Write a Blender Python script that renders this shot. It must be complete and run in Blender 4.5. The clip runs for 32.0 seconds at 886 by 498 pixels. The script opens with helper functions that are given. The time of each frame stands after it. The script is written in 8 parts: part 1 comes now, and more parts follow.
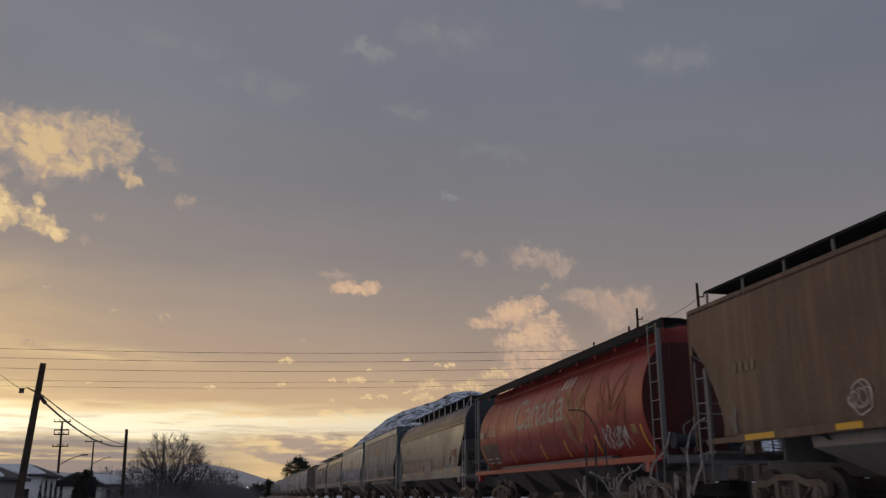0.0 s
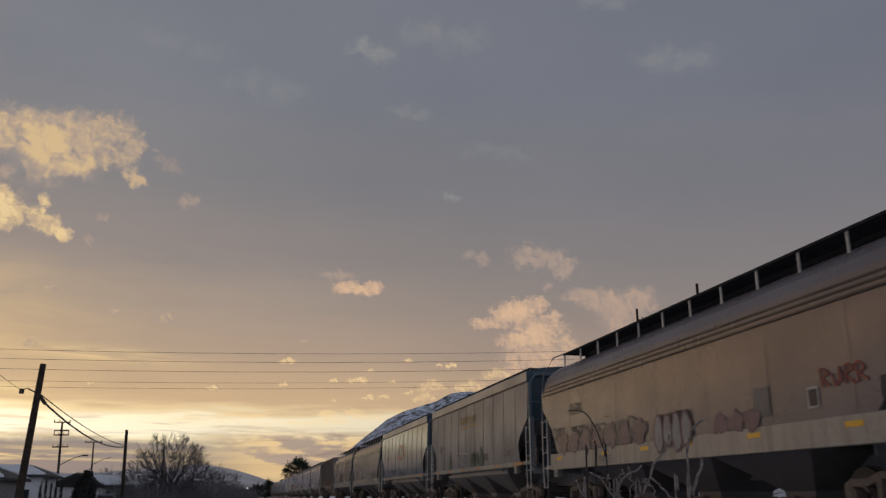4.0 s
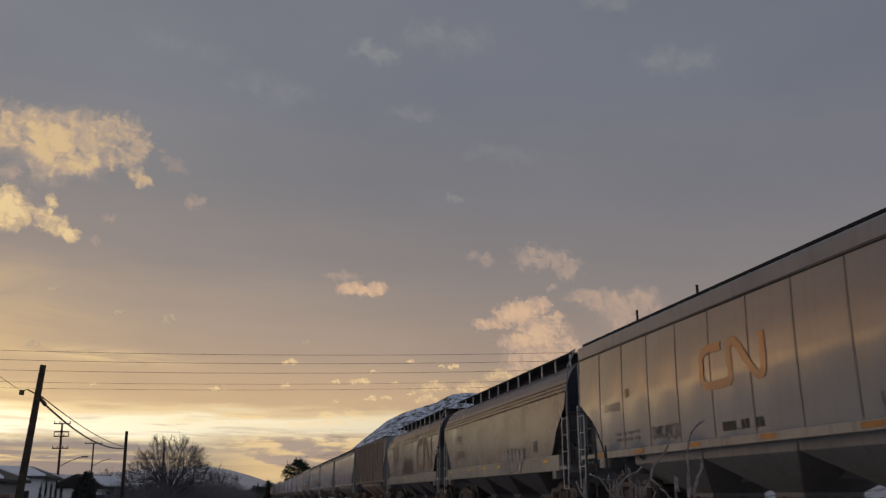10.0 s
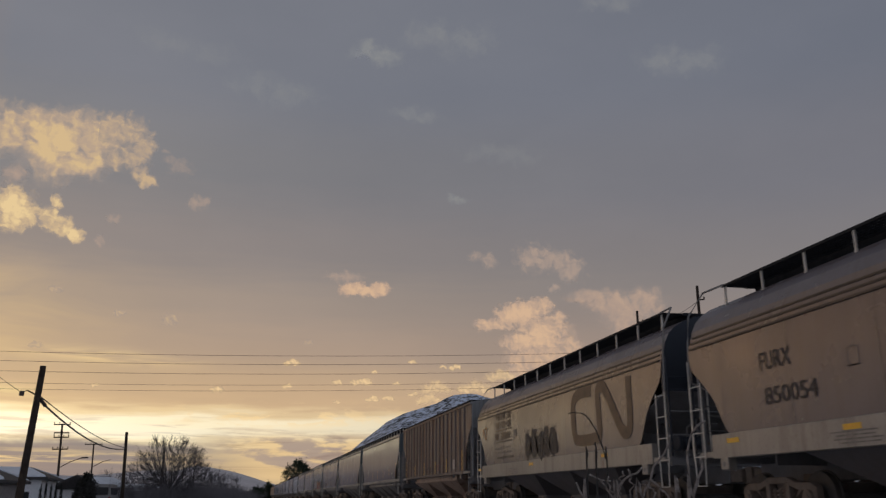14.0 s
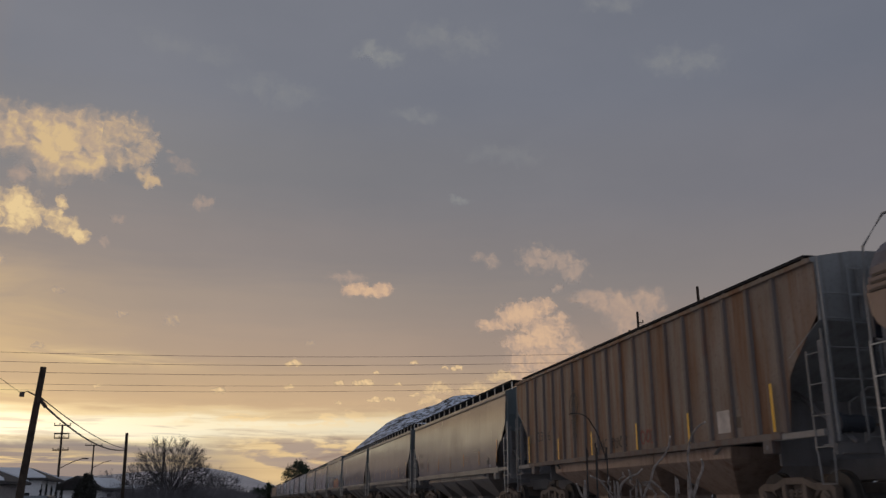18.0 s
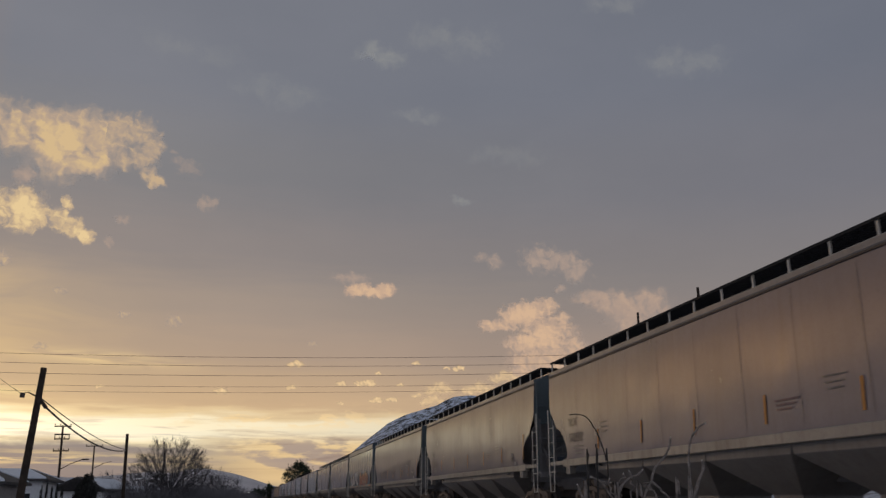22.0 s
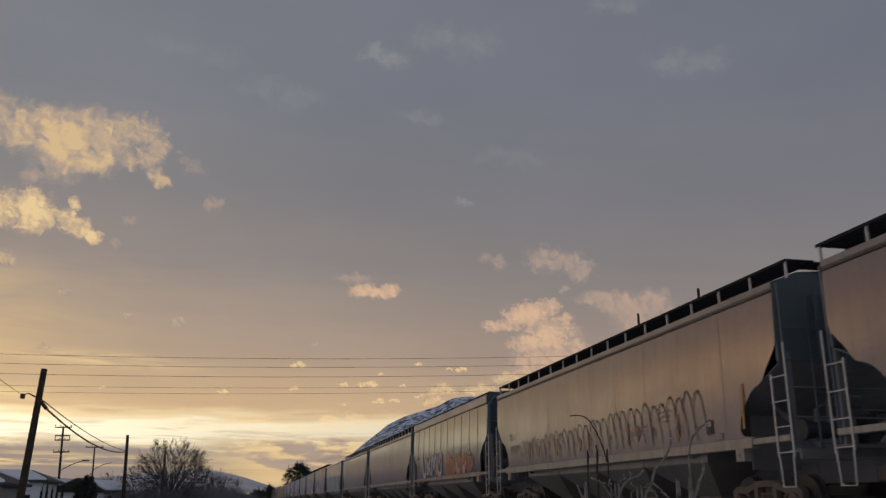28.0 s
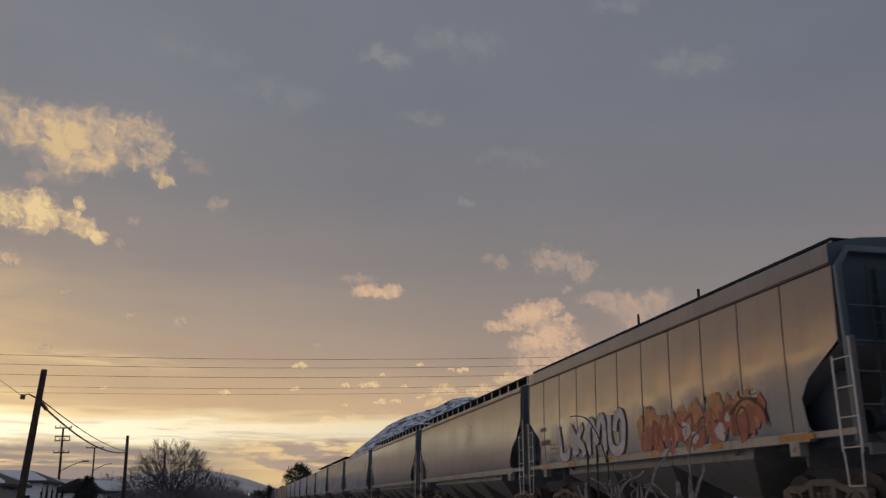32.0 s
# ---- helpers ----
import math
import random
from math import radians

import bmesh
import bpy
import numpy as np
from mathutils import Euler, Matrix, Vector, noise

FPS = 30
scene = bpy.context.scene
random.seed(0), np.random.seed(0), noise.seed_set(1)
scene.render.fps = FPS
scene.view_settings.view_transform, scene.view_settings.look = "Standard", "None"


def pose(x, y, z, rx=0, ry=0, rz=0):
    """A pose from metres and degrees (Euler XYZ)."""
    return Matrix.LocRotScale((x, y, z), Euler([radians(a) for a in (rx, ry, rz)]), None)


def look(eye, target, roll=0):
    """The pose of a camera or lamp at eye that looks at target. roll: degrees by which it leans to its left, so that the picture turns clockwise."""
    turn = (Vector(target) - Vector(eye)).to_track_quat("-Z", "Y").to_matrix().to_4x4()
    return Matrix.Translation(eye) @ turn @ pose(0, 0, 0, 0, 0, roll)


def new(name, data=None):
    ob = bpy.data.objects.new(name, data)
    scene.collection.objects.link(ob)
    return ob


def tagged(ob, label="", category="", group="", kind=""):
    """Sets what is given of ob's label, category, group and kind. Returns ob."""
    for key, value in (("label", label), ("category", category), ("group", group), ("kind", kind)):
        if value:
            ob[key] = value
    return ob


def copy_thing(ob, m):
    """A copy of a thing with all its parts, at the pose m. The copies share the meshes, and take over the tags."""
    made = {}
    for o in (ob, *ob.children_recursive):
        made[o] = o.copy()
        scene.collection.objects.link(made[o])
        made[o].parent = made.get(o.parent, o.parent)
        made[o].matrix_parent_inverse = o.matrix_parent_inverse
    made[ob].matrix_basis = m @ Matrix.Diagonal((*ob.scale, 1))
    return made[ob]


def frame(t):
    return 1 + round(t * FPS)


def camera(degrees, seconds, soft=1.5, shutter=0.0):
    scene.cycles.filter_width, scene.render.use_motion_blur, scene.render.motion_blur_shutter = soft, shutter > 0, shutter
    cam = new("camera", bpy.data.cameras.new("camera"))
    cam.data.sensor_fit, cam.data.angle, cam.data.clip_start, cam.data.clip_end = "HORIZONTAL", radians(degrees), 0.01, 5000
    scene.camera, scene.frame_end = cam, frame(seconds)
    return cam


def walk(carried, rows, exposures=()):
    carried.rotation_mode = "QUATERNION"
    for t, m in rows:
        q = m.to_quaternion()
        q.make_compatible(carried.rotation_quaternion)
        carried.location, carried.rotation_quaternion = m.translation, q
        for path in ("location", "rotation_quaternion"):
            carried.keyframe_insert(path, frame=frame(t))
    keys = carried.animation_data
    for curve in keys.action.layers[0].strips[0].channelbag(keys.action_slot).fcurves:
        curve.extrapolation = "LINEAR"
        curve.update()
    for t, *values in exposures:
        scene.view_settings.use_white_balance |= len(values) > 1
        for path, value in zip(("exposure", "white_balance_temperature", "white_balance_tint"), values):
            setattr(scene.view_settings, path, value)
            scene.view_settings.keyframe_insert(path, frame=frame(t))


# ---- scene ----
EYE_Z, RAIL_Z, SIDE_X, TRACK_X = 1.60, 1.15, 8.74, 10.34
YAW, PITCH = 12.30, 15.95
cam = camera(54.58, 32.0, soft=1.4, shutter=0.3)


def aim(yaw, pitch):
    y, p = radians(yaw), radians(pitch)
    eye = Vector((0, 0, EYE_Z))
    return look(eye, eye + Vector((math.sin(y) * math.cos(p), math.cos(y) * math.cos(p), math.sin(p))))


# a camera on a stand that tips up by less than half a degree
walk(cam, [(0, aim(YAW, PITCH)), (6, aim(YAW - 0.005, PITCH + 0.06)), (12, aim(YAW - 0.01, PITCH + 0.15)), (18, aim(YAW - 0.03, PITCH + 0.235)),
           (25, aim(YAW - 0.075, PITCH + 0.325)), (32, aim(YAW - 0.085, PITCH + 0.40))], exposures=[(0, 0.0), (32, 0.0)])


def bearing(az, el, dist):
    """A place by compass bearing from the track's line and height angle, both in degrees, at that distance."""
    a, e = radians(az), radians(el)
    return Vector((math.sin(a) * math.cos(e), math.cos(a) * math.cos(e), math.sin(e))) * dist + Vector((0, 0, EYE_Z))


# ---- world and sun ----
SUN_AZ, SUN_EL = -26.0, 4.0   # the sun stands behind cloud, to the side of the view
GLOW = 12.0                   # half width of the bright stretch of horizon, degrees


def build_world():
    w = bpy.data.worlds.new("evening_sky")
    scene.world = w
    w.use_nodes = True
    nt = w.node_tree
    nt.nodes.clear()
    N, L = nt.nodes.new, nt.links.new

    def math_node(op, a, b=None, c=None):
        n = N("ShaderNodeMath")
        n.operation = op
        for i, v in enumerate((a, b, c)):
            if v is None:
                continue
            if isinstance(v, (int, float)):
                n.inputs[i].default_value = v
            else:
                L(v, n.inputs[i])
        return n.outputs[0]

    def ramp(fac, stops, interp="EASE"):
        r = N("ShaderNodeValToRGB")
        r.color_ramp.interpolation = interp
        el = r.color_ramp.elements
        while len(el) < len(stops):
            el.new(0.5)
        for e, (p, c) in zip(el, stops):
            e.position, e.color = p, (*c, 1)
        L(fac, r.inputs[0])
        return r.outputs[0]

    def mixc(fac, a, b, mode="MIX"):
        m = N("ShaderNodeMix")
        m.data_type, m.blend_type = "RGBA", mode
        for v, s in ((fac, m.inputs[0]), (a, m.inputs[6]), (b, m.inputs[7])):
            if isinstance(v, (int, float)):
                s.default_value = v
            elif isinstance(v, tuple):
                s.default_value = (*v, 1)
            else:
                L(v, s)
        return m.outputs[2]

    tc = N("ShaderNodeTexCoord")
    d = tc.outputs["Generated"]
    sep = N("ShaderNodeSeparateXYZ")
    L(d, sep.inputs[0])
    x, y, z = sep.outputs
    up = math_node("MAXIMUM", z, 0.0)
    # how near the direction's bearing is to the sun's
    az = math_node("ARCTAN2", x, y)
    near = math_node("SUBTRACT", az, radians(SUN_AZ + GLOW))
    far = math_node("MULTIPLY", math_node("SUBTRACT", radians(SUN_AZ - GLOW / 2), az), 1.5)
    off = math_node("MAXIMUM", math_node("MAXIMUM", near, far), 0.0)
    side = math_node("MULTIPLY", off, 1 / math.pi)
    # the break in the cloud climbs slowly beyond the view, over a dark bank
    beyond = math_node("MINIMUM", math_node("MAXIMUM", math_node("SUBTRACT", radians(-17), az), 0.0), radians(50))
    tilt = math_node("MAXIMUM", math_node("SUBTRACT", up, math_node("MULTIPLY", beyond, 0.27)), 0.0)
    wob = N("ShaderNodeTexNoise")
    wob.inputs["Scale"].default_value, wob.inputs["Detail"].default_value = 1.0, 5.0
    wv = N("ShaderNodeCombineXYZ")
    L(math_node("MULTIPLY", az, 9.0), wv.inputs[0])
    L(math_node("MULTIPLY", tilt, 90.0), wv.inputs[1])
    L(wv.outputs[0], wob.inputs["Vector"])
    toward = ramp(math_node("MAXIMUM", math_node("ADD", tilt, math_node("MULTIPLY", math_node("SUBTRACT", wob.outputs["Fac"], 0.5), 0.030)), 0.0), SKY_TOWARD)
    toward = mixc(math_node("MINIMUM", math_node("MULTIPLY", beyond, 1 / radians(12)), 1.0), toward, mixc(1.0, ramp(tilt, SKY_BEYOND), (1.75, 1.18, 0.80), "MULTIPLY"))
    across = ramp(up, SKY_ACROSS)
    away = ramp(up, SKY_AWAY)
    f1 = math_node("SMOOTH_MIN", math_node("MULTIPLY", side, 180 / 52.0), 1.0, 0.2)
    mr = N("ShaderNodeMapRange")
    mr.interpolation_type = "SMOOTHSTEP"
    L(side, mr.inputs[0])
    mr.inputs[1].default_value, mr.inputs[2].default_value = 55 / 180, 130 / 180
    col = mixc(mr.outputs[0], mixc(f1, toward, across), away)
    azd, eld = math_node("MULTIPLY", az, 180 / math.pi), math_node("MULTIPLY", tilt, 180 / math.pi)

    def streaks(per_az, per_el, scale, detail, distort, seed):
        """Noise over bearing and height angle, drawn out along the horizon."""
        mp = N("ShaderNodeCombineXYZ")
        L(math_node("MULTIPLY", azd, per_az), mp.inputs[0])
        L(math_node("MULTIPLY", eld, per_el), mp.inputs[1])
        mp.inputs[2].default_value = seed
        nz = N("ShaderNodeTexNoise")
        for key, v in (("Scale", scale), ("Detail", detail), ("Roughness", 0.58), ("Distortion", distort)):
            nz.inputs[key].default_value = v
        L(mp.outputs[0], nz.inputs["Vector"])
        return nz.outputs["Fac"]

    def step(v, lo, hi):
        m = N("ShaderNodeMapRange")
        m.interpolation_type = "SMOOTHSTEP"
        L(v, m.inputs[0])
        m.inputs[1].default_value, m.inputs[2].default_value = lo, hi
        return m.outputs[0]

    def hump(az0, el0, wa, we, lean=0.0):
        """A soft patch round one bearing and height angle."""
        da = math_node("SUBTRACT", azd, az0)
        u = math_node("MULTIPLY", da, 1 / wa)
        v = math_node("MULTIPLY", math_node("SUBTRACT", math_node("SUBTRACT", eld, el0), math_node("MULTIPLY", da, lean)), 1 / we)
        return math_node("EXPONENT", math_node("MULTIPLY", math_node("ADD", math_node("MULTIPLY", u, u), math_node("MULTIPLY", v, v)), -1.0))

    def times(*v):
        out = v[0]
        for q in v[1:]:
            out = math_node("MULTIPLY", out, q)
        return out
    # yellow light on the thin sheet above the sun, and a streak of it beside
    col = mixc(times(hump(-17.2, 9.9, 6.5, 3.4, -0.12), step(streaks(0.10, 0.30, 1.0, 4, 0.6, 3.0), 0.15, 0.75)), col, (0.74, 0.51, 0.245))
    col = mixc(times(hump(-9.6, 8.35, 4.2, 0.42, -0.04), step(streaks(0.2, 1.6, 1.0, 3, 0.5, 5.0), 0.3, 0.6), 0.75), col, (0.86, 0.625, 0.31))
    col = mixc(times(hump(-15.5, 6.1, 3.4, 0.35, -0.03), step(streaks(0.2, 1.6, 1.0, 3, 0.5, 6.0), 0.3, 0.6), 0.7), col, (0.85, 0.66, 0.32))
    # peach veil above the bright break
    col = mixc(times(hump(0.0, 6.6, 13.0, 1.9), 0.30), col, (0.66, 0.43, 0.235))
    # gold between the lumps of cloud low beside the far end of the train
    low_right = times(step(azd, -5.0, 2.0), step(azd, 26.0, 12.0), step(eld, 4.4, 3.2), step(eld, 0.2, 1.3))
    col = mixc(times(low_right, 0.85), col, (0.80, 0.56, 0.28))
    lumps = times(step(streaks(0.20, 0.85, 1.0, 7, 0.15, 8.6), 0.47, 0.56), low_right)
    col = mixc(times(lumps, 0.9), col, (0.36, 0.28, 0.245))
    # long thin bars across the break and lit gaps in the bank under it
    bars = times(step(streaks(0.13, 2.3, 1.0, 6, 0.7, 1.4), 0.50, 0.64), step(eld, 5.4, 4.3), step(eld, 1.2, 2.4))
    col = mixc(times(bars, 0.62), col, mixc(1.0, col, (0.55, 0.50, 0.55), "MULTIPLY"))
    bank = times(step(math_node("ADD", eld, math_node("MULTIPLY", streaks(0.22, 0.6, 1.0, 5, 0.3, 9.1), -1.6)), 2.75, 2.15), step(azd, -1.0, -8.0))
    col = mixc(times(bank, 0.9), col, (0.235, 0.207, 0.21))
    gaps = times(hump(-13.0, 2.3, 9.0, 0.42), step(streaks(0.16, 3.2, 1.0, 5, 0.6, 4.2), 0.46, 0.62))
    col = mixc(times(gaps, 0.85), col, (0.85, 0.62, 0.30))
    # puffs lit from below along the top edge of the break
    puffs = times(step(streaks(0.5, 1.6, 1.0, 7, 0.2, 12.5), 0.50, 0.60), hump(1.5, 5.0, 7.0, 0.6), 0.75)
    col = mixc(puffs, col, (0.92, 0.66, 0.34))
    # soft mottling of the high cloud sheet
    n2 = N("ShaderNodeTexNoise")
    n2.inputs["Scale"].default_value, n2.inputs["Detail"].default_value, n2.inputs["Roughness"].default_value = 3.2, 5.0, 0.55
    mp2 = N("ShaderNodeMapping")
    mp2.inputs["Scale"].default_value = (1.0, 1.0, 2.2)
    L(d, mp2.inputs[0])
    L(mp2.outputs[0], n2.inputs["Vector"])
    mott = ramp(n2.outputs["Fac"], [(0.25, (0.93, 0.94, 0.95)), (0.75, (1.07, 1.06, 1.05))], "LINEAR")
    col = mixc(1.0, col, mott, "MULTIPLY")
    bg = N("ShaderNodeBackground")
    L(col, bg.inputs[0])
    bg.inputs[1].default_value = 1.0
    sky = N("ShaderNodeTexSky")
    sky.sky_type, sky.sun_disc = "NISHITA", False
    sky.sun_elevation, sky.sun_rotation = radians(SUN_EL), radians(SUN_AZ)
    bg2 = N("ShaderNodeBackground")
    # little of the clear sky comes through the cloud sheet
    L(mixc(1.0, sky.outputs[0], (0.06, 0.06, 0.06), "MULTIPLY"), bg2.inputs[0])
    bg2.inputs[1].default_value = 0.05
    add, out = N("ShaderNodeAddShader"), N("ShaderNodeOutputWorld")
    L(bg.outputs[0], add.inputs[0])
    L(bg2.outputs[0], add.inputs[1])
    L(add.outputs[0], out.inputs[0])


# colours of the cloud sheet by the sine of the height angle: towards the sun, across from it, behind
SKY_TOWARD = [(0.0, (0.19, 0.18, 0.19)), (0.012, (0.25, 0.21, 0.19)), (0.036, (0.36, 0.29, 0.22)), (0.050, (0.44, 0.37, 0.29)), (0.057, (1.00, 0.84, 0.52)), (0.066, (1.16, 1.06, 0.77)), (0.081, (1.22, 1.08, 0.74)), (0.090, (0.94, 0.72, 0.40)), (0.100, (0.66, 0.46, 0.27)), (0.125, (0.54, 0.385, 0.248)), (0.16, (0.445, 0.327, 0.238)),
              (0.21, (0.375, 0.292, 0.233)), (0.27, (0.275, 0.235, 0.22)), (0.36, (0.215, 0.208, 0.215)), (0.45, (0.197, 0.202, 0.232)), (1.0, (0.16, 0.178, 0.22))]
SKY_BEYOND = [(0.0, (0.17, 0.165, 0.18)), (0.040, (0.22, 0.20, 0.19)), (0.052, (0.42, 0.34, 0.25)), (0.062, (1.00, 0.84, 0.52)), (0.086, (1.15, 0.96, 0.56)), (0.105, (0.42, 0.31, 0.21)), (0.14, (0.25, 0.205, 0.175)), (0.22, (0.20, 0.18, 0.175)), (0.40, (0.175, 0.18, 0.20)), (1.0, (0.11, 0.14, 0.19))]
SKY_ACROSS = [(0.0, (0.17, 0.18, 0.21)), (0.05, (0.20, 0.195, 0.215)), (0.10, (0.37, 0.265, 0.20)), (0.16, (0.28, 0.22, 0.20)), (0.24, (0.205, 0.19, 0.195)), (0.34, (0.172, 0.172, 0.198)), (0.46, (0.148, 0.160, 0.198)), (1.0, (0.16, 0.178, 0.22))]
SKY_AWAY = [(0.0, (0.30, 0.325, 0.39)), (0.2, (0.31, 0.335, 0.405)), (0.5, (0.23, 0.255, 0.315)), (1.0, (0.16, 0.178, 0.22))]
build_world()
sun = new("sun", bpy.data.lights.new("sun", "SUN"))
sun.data.energy, sun.data.angle, sun.data.color = 0.10, radians(60), (1.0, 0.74, 0.45)
sun.matrix_world = look(bearing(SUN_AZ - 12, SUN_EL + 12, 100), (0, 0, EYE_Z))


# ---- materials ----
def material(name, build):
    m = bpy.data.materials.new(name)
    m.use_nodes = True
    nt = m.node_tree
    bsdf = nt.nodes["Principled BSDF"]
    build(nt, bsdf)
    return m


def node(nt, kind, **inputs):
    n = nt.nodes.new(kind)
    for k, v in inputs.items():
        n.inputs[k.replace("_", " ")].default_value = v
    return n


def noise_fac(nt, scale, detail=4.0, rough=0.55, stretch=(1, 1, 1), rand=True):
    """Noise in object space, shifted from object to object."""
    tc = nt.nodes.new("ShaderNodeTexCoord")
    mp = node(nt, "ShaderNodeMapping", Scale=stretch)
    nt.links.new(tc.outputs["Object"], mp.inputs[0])
    if rand:
        oi = nt.nodes.new("ShaderNodeObjectInfo")
        sc = node(nt, "ShaderNodeMath")
        sc.operation = "MULTIPLY"
        sc.inputs[1].default_value = 37.0
        nt.links.new(oi.outputs["Random"], sc.inputs[0])
        nt.links.new(sc.outputs[0], mp.inputs["Location"])
    nz = node(nt, "ShaderNodeTexNoise", Scale=scale, Detail=detail, Roughness=rough)
    nt.links.new(mp.outputs[0], nz.inputs["Vector"])
    return nz.outputs["Fac"]


def ramp_of(nt, fac, lo, hi, a=(0, 0, 0), b=(1, 1, 1)):
    r = nt.nodes.new("ShaderNodeValToRGB")
    e = r.color_ramp.elements
    e[0].position, e[0].color, e[1].position, e[1].color = lo, (*a, 1), hi, (*b, 1)
    nt.links.new(fac, r.inputs[0])
    return r.outputs[0]


def blend(nt, fac, a, b, mode="MIX"):
    m = nt.nodes.new("ShaderNodeMix")
    m.data_type, m.blend_type = "RGBA", mode
    for v, s in ((fac, m.inputs[0]), (a, m.inputs[6]), (b, m.inputs[7])):
        if isinstance(v, (int, float)):
            s.default_value = v
        elif isinstance(v, tuple):
            s.default_value = (*v, 1)
        else:
            nt.links.new(v, s)
    return m.outputs[2]


def bump(nt, bsdf, fac, strength, dist=0.01):
    b = node(nt, "ShaderNodeBump", Strength=strength, Distance=dist)
    nt.links.new(fac, b.inputs["Height"])
    nt.links.new(b.outputs[0], bsdf.inputs["Normal"])


def paint(name, col, dirt=(0.10, 0.075, 0.055), amount=0.5, rough=0.45, streak=0.5, metal=0.0, rust=0.0, spec=0.5, coat=0.0):
    """Weathered enamel on steel: blotches, streaks that run down, specks of rust, slightly wavy plate."""
    def build(nt, bsdf):
        big = noise_fac(nt, 0.55, 5, 0.6)
        run = noise_fac(nt, 1.0, 4, 0.6, (5.0, 5.0, 0.35))
        fine = noise_fac(nt, 14.0, 3, 0.6)
        c = blend(nt, ramp_of(nt, big, 0.35, 0.8), col, tuple(0.72 * v for v in col))
        st = ramp_of(nt, run, 0.48, 0.80)
        k = nt.nodes.new("ShaderNodeMath")
        k.operation = "MULTIPLY"
        nt.links.new(st, k.inputs[0])
        k.inputs[1].default_value = streak * amount * 1.3
        c = blend(nt, k.outputs[0], c, dirt)
        k2 = nt.nodes.new("ShaderNodeMath")
        k2.operation = "MULTIPLY"
        nt.links.new(ramp_of(nt, fine, 0.50, 0.78), k2.inputs[0])
        k2.inputs[1].default_value = amount * 0.5
        c = blend(nt, k2.outputs[0], c, dirt)
        if rust > 0:
            rn = noise_fac(nt, 1.3, 8, 0.7, (1.0, 1.5, 0.5))
            c = blend(nt, ramp_of(nt, rn, 0.72 - 0.27 * rust, 0.86 - 0.22 * rust), c, (0.155, 0.058, 0.034))
        nt.links.new(c, bsdf.inputs["Base Color"])
        nt.links.new(ramp_of(nt, big, 0.3, 0.8, (rough - 0.06,) * 3, (rough + 0.12,) * 3), bsdf.inputs["Roughness"])
        bsdf.inputs["Metallic"].default_value = metal
        bsdf.inputs["Specular IOR Level"].default_value = spec
        bsdf.inputs["Coat Roughness"].default_value, bsdf.inputs["Coat IOR"].default_value = rough * 0.8, 1.75
        if coat:   # a film of dust dulls the gloss where it is seen along the plate
            lw = node(nt, "ShaderNodeLayerWeight", Blend=0.5)
            nt.links.new(ramp_of(nt, lw.outputs["Facing"], 0.48, 0.82, (coat,) * 3, (0.12 * coat,) * 3), bsdf.inputs["Coat Weight"])
            nt.links.new(ramp_of(nt, lw.outputs["Facing"], 0.48, 0.82, (spec,) * 3, (0.08 * spec,) * 3), bsdf.inputs["Specular IOR Level"])
        bump(nt, bsdf, noise_fac(nt, 0.8, 2, 0.45, (1, 1.6, 0.5)), 0.22, 0.06)
    return material(name, build)


def plain(name, col, rough=0.6, metal=0.0, vary=0.3, scale=6.0, relief=0.0, spec=0.5):
    def build(nt, bsdf):
        n = noise_fac(nt, scale, 6, 0.6)
        c = blend(nt, ramp_of(nt, n, 0.3, 0.75), tuple(v * (1 - vary) for v in col), tuple(min(1, v * (1 + vary)) for v in col))
        nt.links.new(c, bsdf.inputs["Base Color"])
        bsdf.inputs["Roughness"].default_value, bsdf.inputs["Metallic"].default_value = rough, metal
        bsdf.inputs["Specular IOR Level"].default_value = spec
        if relief:
            bump(nt, bsdf, noise_fac(nt, scale * 3, 5, 0.6), relief, 0.02)
    return material(name, build)


